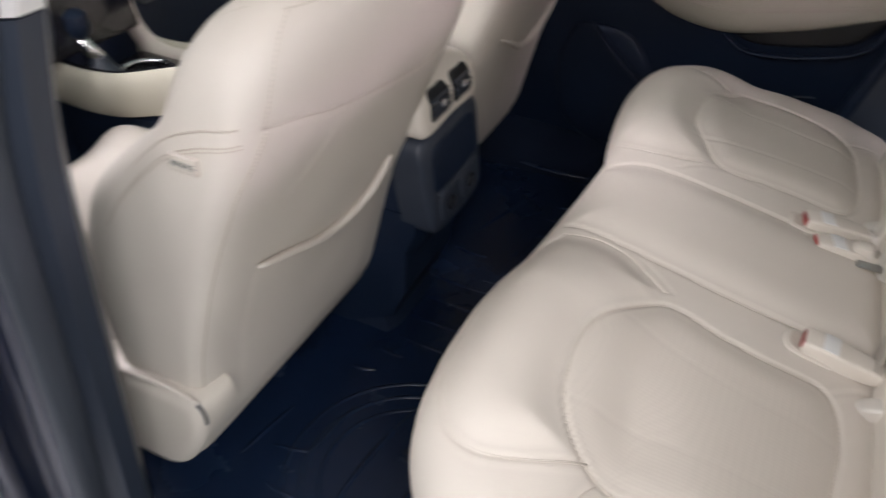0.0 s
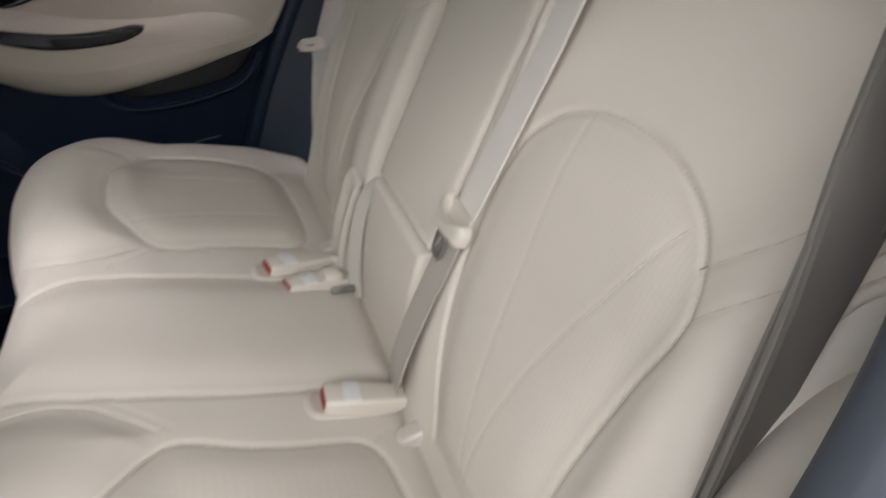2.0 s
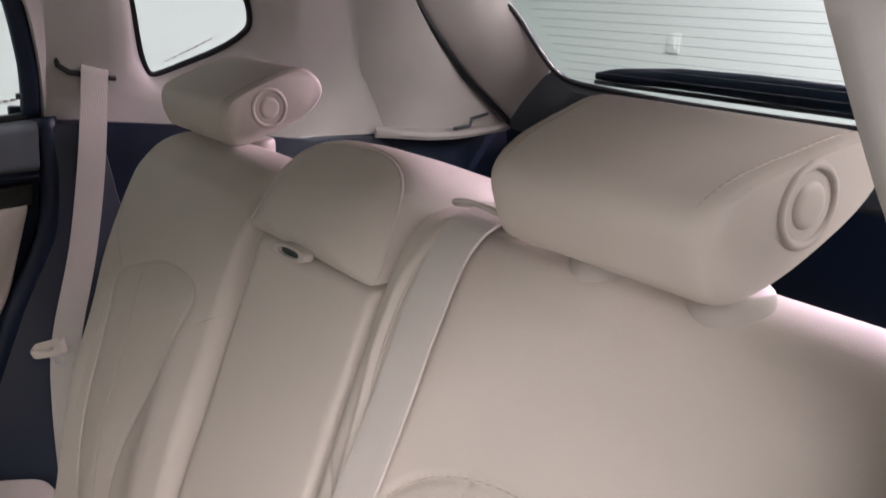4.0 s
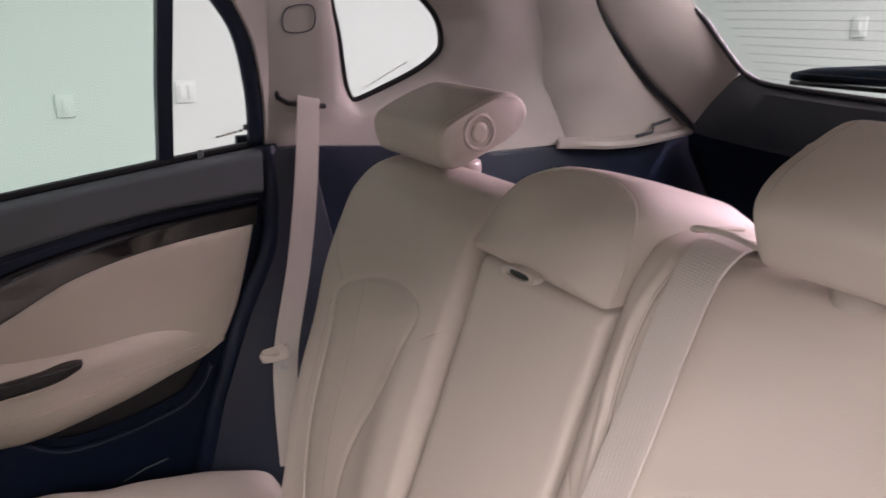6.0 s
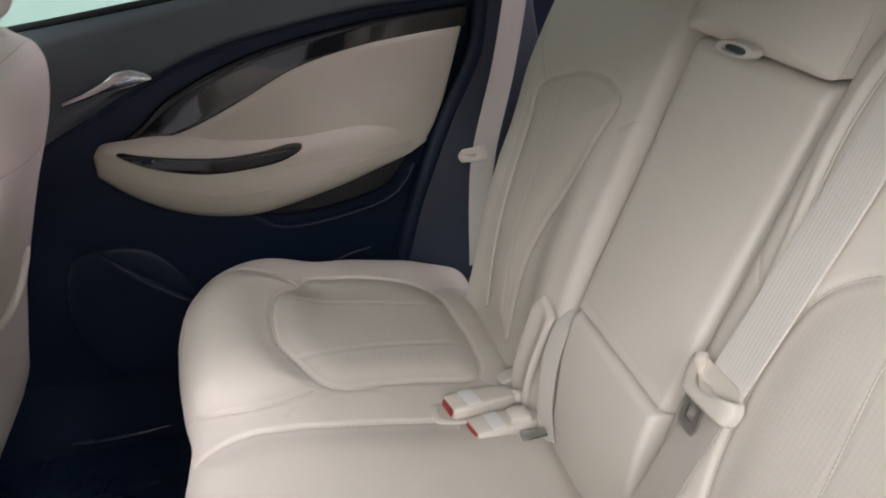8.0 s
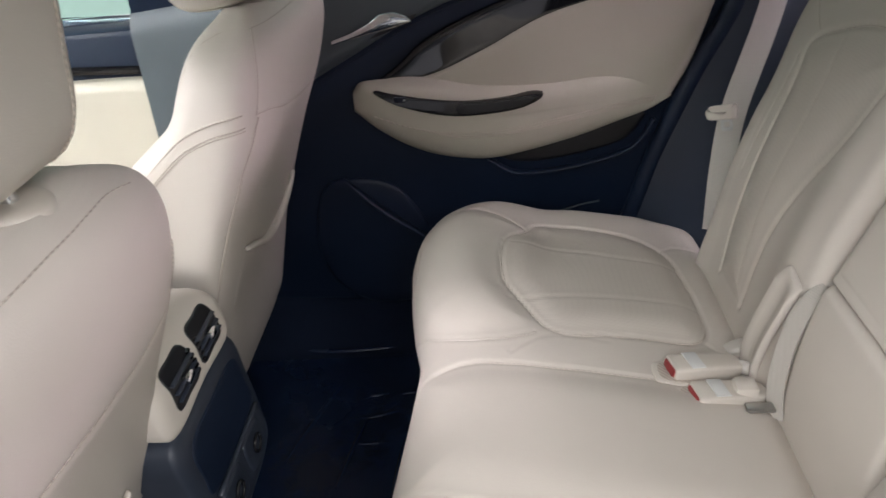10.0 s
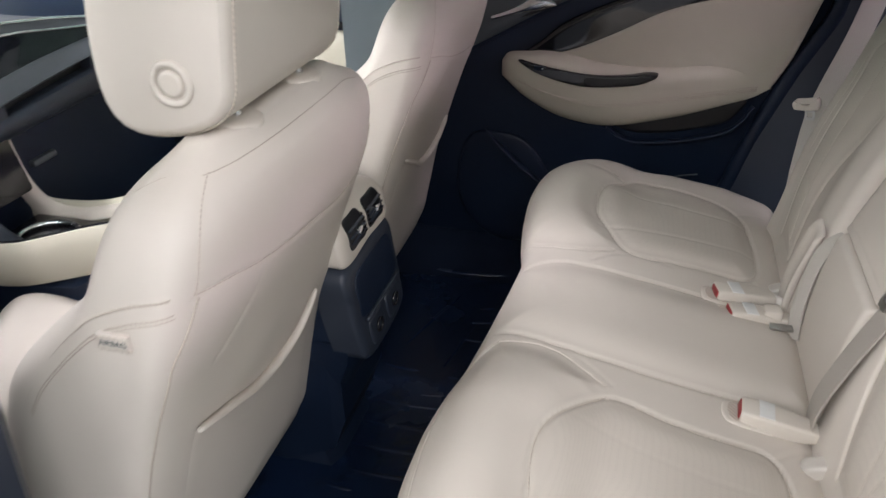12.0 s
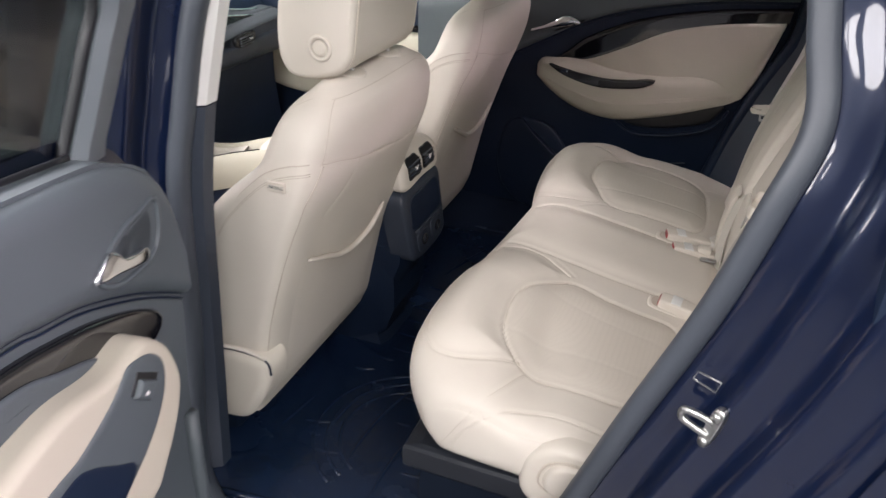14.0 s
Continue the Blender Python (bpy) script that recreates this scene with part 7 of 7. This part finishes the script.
def latch(parent, at, along, across, out, size=1.0):
    """A tongue: a beige moulded loop across the strap and a steel blade with a hole."""
    at, u, v, n = arr(at), arr(along), arr(across), arr(out)
    u, v, n = (q / np.linalg.norm(q) for q in (u, v, n))
    u, v = u * size, v * size
    ring = spline([(-0.030, -0.013), (-0.036, -0.006), (-0.038, 0.004), (-0.034, 0.011), (-0.027, 0.009), (-0.024, 0.004), (0.0, 0.003), (0.022, 0.005), (0.026, 0.018), (0.032, 0.024), (0.038, 0.016), (0.038, -0.004), (0.033, -0.013), (0.0, -0.015)], 70, True)
    pillow("tongue_grip", ring, lambda a, b, h: tuple(at + v * a + u * b + n * (0.004 + h)), plastic_beige, parent, "beige moulded tongue grip", 0.007, 0.008, 0.4)
    plate = spline([(-0.030, -0.008), (-0.032, 0.008), (-0.026, 0.018), (0.0, 0.020), (0.026, 0.022), (0.034, 0.012), (0.032, -0.008)], 50, True)
    pillow("grip_back", plate, lambda a, b, h: tuple(at + v * a + u * b - n * (0.003 + h)), plastic_beige, parent, "", 0.005, 0.002, 0.4)
    c0 = 0.010
    o = [(-0.013 + c0, -0.010), (-0.013 + c0, -0.038), (-0.010 + c0, -0.043), (0.012 + c0, -0.043), (0.015 + c0, -0.038), (0.015 + c0, -0.010)]
    i = [(-0.006 + c0, -0.020), (-0.006 + c0, -0.031), (-0.005 + c0, -0.034), (0.007 + c0, -0.034), (0.008 + c0, -0.031), (0.008 + c0, -0.020)]
    loops = [[at + v * a + u * b + n * h for a, b in q] for q, h in ((o, 0.003), (o, 0.0055), (i, 0.0055), (i, 0.003), (o, 0.003))]
    loft("tongue_blade", loops, steel, parent, "steel tongue blade", caps=False, smooth=False)


def belts():
    # middle belt over the near seatback
    b = thing("seat_belt", "beige middle seat belt hanging over the rear seatback", "seat belt", "seat belts")
    pts = [(0.735, -0.25, 0.925), (0.690, -0.242, 0.938), (0.648, -0.245, 0.922), (0.617, -0.247, 0.868), (0.594, -0.244, 0.80), (0.559, -0.238, 0.70), (0.530, -0.231, 0.615), (0.498, -0.217, 0.50), (0.484, -0.194, 0.40), (0.488, -0.180, 0.335)]
    wide = [(0.15, 1, 0)] * 3 + [(0.05, 1, 0.0)] * 7
    ribbon("webbing", pts[:7], wide[:7], webbing, b, "", n=70, width=0.045)
    ribbon("lower_webbing", [(0.531, -0.2312, 0.618)] + pts[7:], wide[6:], lap_webbing, b, "darker-toned lower run of the belt", n=40, width=0.044)
    latch(b, (0.526, -0.228, 0.614), (0.30, 0.10, 0.95), (0.05, 1, -0.12), (-0.95, 0.03, 0.3))
    guide = thing("belt_guide", "beige plastic belt guide on top of the rear seatback", "belt guide")
    tube("guide_hook", spline([(0.745, -0.206, 0.932), (0.705, -0.203, 0.936), (0.682, -0.206, 0.940), (0.675, -0.216, 0.945), (0.675, -0.240, 0.947), (0.675, -0.262, 0.945), (0.684, -0.276, 0.939), (0.700, -0.282, 0.933)], 40), 0.0036, plastic_beige, guide, "", sides=10, flat=0.7)
    pillow("guide_plate", spline([(0.688, -0.204), (0.684, -0.24), (0.690, -0.280), (0.73, -0.286), (0.75, -0.24), (0.735, -0.20)], 40, True), lambda a, c, h: (a, c, 0.917 + h - 0.15 * (a - 0.70)), plastic_beige, guide, "", 0.008, 0.01, 0.3)
    # far belt from the pillar, in webbing darkened for shade
    f = thing("seat_belt", "beige seat belt hanging beside the rear seatback from the pillar", "seat belt", "seat belts")
    pts = [(0.665, 0.672, 0.972), (0.658, 0.655, 0.950), (0.640, 0.634, 0.82), (0.612, 0.612, 0.68), (0.566, 0.570, 0.54), (0.553, 0.545, 0.44), (0.548, 0.52, 0.33)]
    ribbon("webbing", pts, [(1, 0.1, -0.15)] * 2 + [(0.95, -0.1, -0.3)] * 2 + [(0.8, -0.5, -0.3)] * 3, dimmed_webbing, f, width=0.043)
    latch(f, (0.526, 0.508, 0.560), (-0.15, 0.15, 0.97), (0.95, -0.3, 0.15), (-0.3, -0.95, 0.1), 0.66)
    # near belt inside the doorway, its shade painted by the darker webbing
    g = thing("seat_belt", "beige seat belt in painted shade, hanging slack inside the open doorway", "seat belt", "seat belts")
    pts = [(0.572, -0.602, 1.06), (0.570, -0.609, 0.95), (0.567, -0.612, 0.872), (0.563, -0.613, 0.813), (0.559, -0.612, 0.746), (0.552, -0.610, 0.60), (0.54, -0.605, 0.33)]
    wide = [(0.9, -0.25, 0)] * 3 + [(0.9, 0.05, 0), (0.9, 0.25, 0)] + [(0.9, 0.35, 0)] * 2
    ribbon("webbing", pts, wide, doorway_shade_webbing, g, width=0.045)
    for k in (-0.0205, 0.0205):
        ribbon("selvedge", [arr(p) + arr(w) / np.linalg.norm(w) * k for p, w in zip(pts, wide)], wide, doorway_shade_webbing, g, "tight woven edge of the belt", thick=0.0021, width=0.005)
    # buckles
    def buckle(x, y, z, turn, group="buckles", tilt=8):
        k = thing("belt_buckle", "beige seat belt buckle with red release button", "belt buckle", group, at=(x, y, z))
        k.rotation_euler = (0, radians(tilt), radians(turn))
        body = []
        for xx, w, h in ((0.0, 0.017, 0.012), (0.004, 0.019, 0.014), (0.05, 0.019, 0.014), (0.085, 0.017, 0.012), (0.10, 0.013, 0.009)):
            body.append([(xx, w * math.copysign(abs(math.cos(t)) ** 0.35, math.cos(t)), h * math.copysign(abs(math.sin(t)) ** 0.35, math.sin(t))) for t in np.linspace(0, 2 * np.pi, 28, endpoint=False)])
        loft("buckle_body", body, plastic_beige, k, "")
        block("release_button", (-0.002, -0.0140, -0.003), (0.006, 0.0140, 0.0100), red, k, "red release button", bevel=0.002)
        block("buckle_label", (0.022, -0.0165, 0.0135), (0.042, 0.0165, 0.0150), white_plastic, k, "pale printed label", bevel=0.0004)
        tube("stalk", [(0.098, 0, 0), (0.13, 0, -0.010), (0.15, 0, -0.03)], 0.010, webbing, k, sides=8)
        return k
    buckle(0.395, -0.192, 0.364, -4)
    buckle(0.393, 0.048, 0.358, 12)
    buckle(0.372, 0.092, 0.366, 14)
    # buckle pockets in the cushion: a soft lip round a well with painted shade
    for x, y, w in ((0.385, -0.192, 0.024), (0.383, 0.046, 0.023), (0.362, 0.090, 0.023)):
        p = thing("buckle_pocket", "moulded beige buckle pocket set in the bench cushion", "seat trim", "buckle pockets")
        on = lambda a, c, h: (a, c, 0.357 + 0.19 * (0.395 - a) + h)  # noqa: E731
        ring = spline([(x + 0.05, y - w), (x + 0.01, y - w), (x - 0.008, y - w * 0.8), (x - 0.013, y), (x - 0.008, y + w * 0.8), (x + 0.01, y + w), (x + 0.05, y + w)], 40)
        lip = np.r_[ring, spline([(x + 0.06, y + w * 0.6), (x + 0.062, y), (x + 0.06, y - w * 0.6)], 12)]
        pillow("pocket_lip", lip, lambda a, c, h: on(a, c, h), leather, p, "", 0.0035, 0.006, 0.35)
        well = lip.mean(0) + (lip - lip.mean(0)) * 0.80
        pillow("pocket_well", well, lambda a, c, h: on(a, c, 0.0036 + h), thread, p, "well of the pocket, shade painted in thread colour", 0.0004, 0.003, 0.2)
    for x, y, z in ((0.490, -0.252, 0.347), (0.486, 0.168, 0.343)):
        cov = thing("anchor_cover", "small padded beige child seat anchor cover", "seat trim", "anchor covers")
        oval = spline([(0.0, -0.013), (0.018, -0.011), (0.024, 0.0), (0.018, 0.011), (0.0, 0.013), (-0.018, 0.011), (-0.024, 0.0), (-0.018, -0.011)], 36, True)
        pillow("cover", oval, lambda a, c, h: (x + 0.85 * a - 0.5 * h, y + c, z + 0.35 * a + h), guide_plastic, cov, "", 0.005, 0.012, 0.4)
    # folded belt end and tongue between the seatbacks
    h = thing("lower_anchor_belt", "short beige belt end curving down between the seatbacks", "seat belt")
    ribbon("webbing", [(0.532, 0.058, 0.515), (0.512, 0.056, 0.495), (0.500, 0.054, 0.455), (0.494, 0.050, 0.41), (0.492, 0.044, 0.37), (0.494, 0.034, 0.335)], [(0.5, -0.8, 0.1)] * 6, dimmed_webbing, h, width=0.024)
    block("anchor_tongue", (0.455, 0.024, 0.352), (0.490, 0.040, 0.357), steel, h, "steel tongue", bevel=0.002)
    block("anchor_grip", (0.446, 0.046, 0.352), (0.476, 0.074, 0.372), plastic_beige, h, "", bevel=0.006)
    # soft flap at the inner foot of the seatback by the closed door
    flap = thing("anchor_flap", "folded beige leather flap at the foot of the seatback", "seat trim")
    rows = []
    for z, x, y0, y1, d in ((0.512, 0.508, 0.068, 0.108, 0.004), (0.508, 0.504, 0.066, 0.112, 0.009), (0.495, 0.500, 0.068, 0.116, 0.011), (0.47, 0.496, 0.074, 0.122, 0.010), (0.42, 0.489, 0.086, 0.134, 0.010), (0.37, 0.486, 0.096, 0.146, 0.009), (0.335, 0.488, 0.10, 0.15, 0.008)):
        rows.append([(x - d * 0.4 * math.sin(t) - 0.004 * math.sin(3 * t) * (z < 0.5), (y0 + y1) / 2 + (y1 - y0) / 2 * math.cos(t), z + 0.005 * math.cos(t) + 0.012 * (z > 0.53) * math.sin(t)) for t in np.linspace(0, 2 * np.pi, 24, endpoint=False)])
    fine = arr([spline(arr(rows)[:, j], 36) for j in range(24)]).transpose(1, 0, 2)
    loft("flap", fine, leather, flap)


belts()

# ---- driver's seat details on the doorway side ----


def driver_details():
    y = SEAT_Y
    # double seam and label
    tg = arr((-0.210, y - seat_side(-0.210, 0.672) - 0.0035, 0.672))
    tag = block("airbag_label", tg + arr((-0.0165, -0.0015, -0.0090)), tg + arr((0.0165, 0.004, 0.0090)), plastic_beige, driver_seat, "small sewn beige label", bevel=0.001)
    tube("label_border", [(tg[0] + a, tg[1] - 0.0016 - SEAT_Y, tg[2] + b) for a, b in ((-0.0152, 0.0076), (0.0152, 0.0076), (0.0152, -0.0076), (-0.0152, -0.0076))], 0.0006, thread, driver_seat, "", closed=True, sides=5)
    tag.parent = None
    tag.parent = driver_seat
    tag.location = (0, -SEAT_Y, 0)
    cu = bpy.data.curves.new("airbag_text", "FONT")
    cu.body, cu.size, cu.extrude, cu.align_x, cu.align_y = "AIRBAG", 0.0082, 0.0002, "CENTER", "CENTER"
    ob = new("label_text", cu)
    dg = bpy.context.evaluated_depsgraph_get()
    data = bpy.data.meshes.new_from_object(ob.evaluated_get(dg))
    bpy.data.objects.remove(ob)
    data.materials.clear()
    data.materials.append(grey_plastic)
    tx = new("label_text", data)
    tx.parent = driver_seat
    tx.matrix_basis = pose(tg[0], tg[1] - 0.0018 - SEAT_Y, tg[2], 90, 0, 0)


driver_details()


def side_bolster():
    """The fixed padded piece between the near seatback and the doorway."""
    root = thing("seat_side_bolster", "beige leather side bolster between seatback and doorway", "car seat")
    loops = []
    for z, x, w, d in ((0.30, 0.545, 0.02, 0.03), (0.34, 0.540, 0.036, 0.055), (0.45, 0.548, 0.042, 0.062), (0.58, 0.575, 0.044, 0.062), (0.68, 0.605, 0.040, 0.058), (0.74, 0.628, 0.030, 0.045), (0.765, 0.645, 0.014, 0.02)):
        loops.append([(x + d * math.copysign(abs(math.sin(t)) ** 0.8, math.sin(t)), -0.643 + w * math.cos(t), z) for t in np.linspace(0, 2 * np.pi, 32, endpoint=False)])
    p = arr([spline(l, 32, True) for l in loops])
    fine = arr([spline(p[:, j], 40) for j in range(32)]).transpose(1, 0, 2)
    loft("bolster", fine, leather, root)
    for k in (0, 10):
        tube("seam", [fine[i, 20 - k // 5] + arr((-0.0005, 0, 0)) for i in range(2, 38)], 0.0016, thread, root, sides=6)


side_bolster()


def driver_side_trim():
    """Piping and the moulded valance on the doorway side of the front seat."""
    y = -0.262
    sh = spline([(-0.50, 0.24), (-0.44, 0.288), (-0.385, 0.300), (-0.321, 0.306), (-0.272, 0.298), (-0.264, 0.27), (-0.277, 0.223), (-0.31, 0.161), (-0.345, 0.131), (-0.41, 0.128), (-0.50, 0.14)], 70, True)
    pillow("side_valance", sh, lambda a, b, h: (a, y + 0.004 - h, b), plastic_beige, driver_seat, "beige moulded side valance", 0.016, 0.05, 0.25)
    tube("valance_piping", [(x, y - 0.006, z + 0.004) for x, z in curve2([(-0.48, 0.262), (-0.44, 0.290), (-0.385, 0.302), (-0.321, 0.308), (-0.270, 0.300)], 30)], 0.0035, leather, driver_seat, "", sides=8)
    # Solid dark tube stands in for the shadow under the piping.
    tube("valance_shadow", [(x, y - 0.0045, z - 0.002) for x, z in spline([(-0.48, 0.262), (-0.44, 0.290), (-0.385, 0.302), (-0.321, 0.308), (-0.270, 0.300), (-0.262, 0.27)], 40)], 0.0022, black_plastic, driver_seat, "dark tube painting the gap's shadow above the valance", sides=6)
    loops = []
    for x, r in ((-0.540, 0.012), (-0.530, 0.022), (-0.50, 0.024), (-0.47, 0.018), (-0.465, 0.008)):
        loops.append([(x, y - 0.005 + r * math.cos(t), 0.035 + 1.4 * r * math.sin(t)) for t in np.linspace(0, 2 * np.pi, 16, endpoint=False)])
    loft("rail_cover", loops, plastic_beige, driver_seat, "rounded beige rail cover")


driver_side_trim()
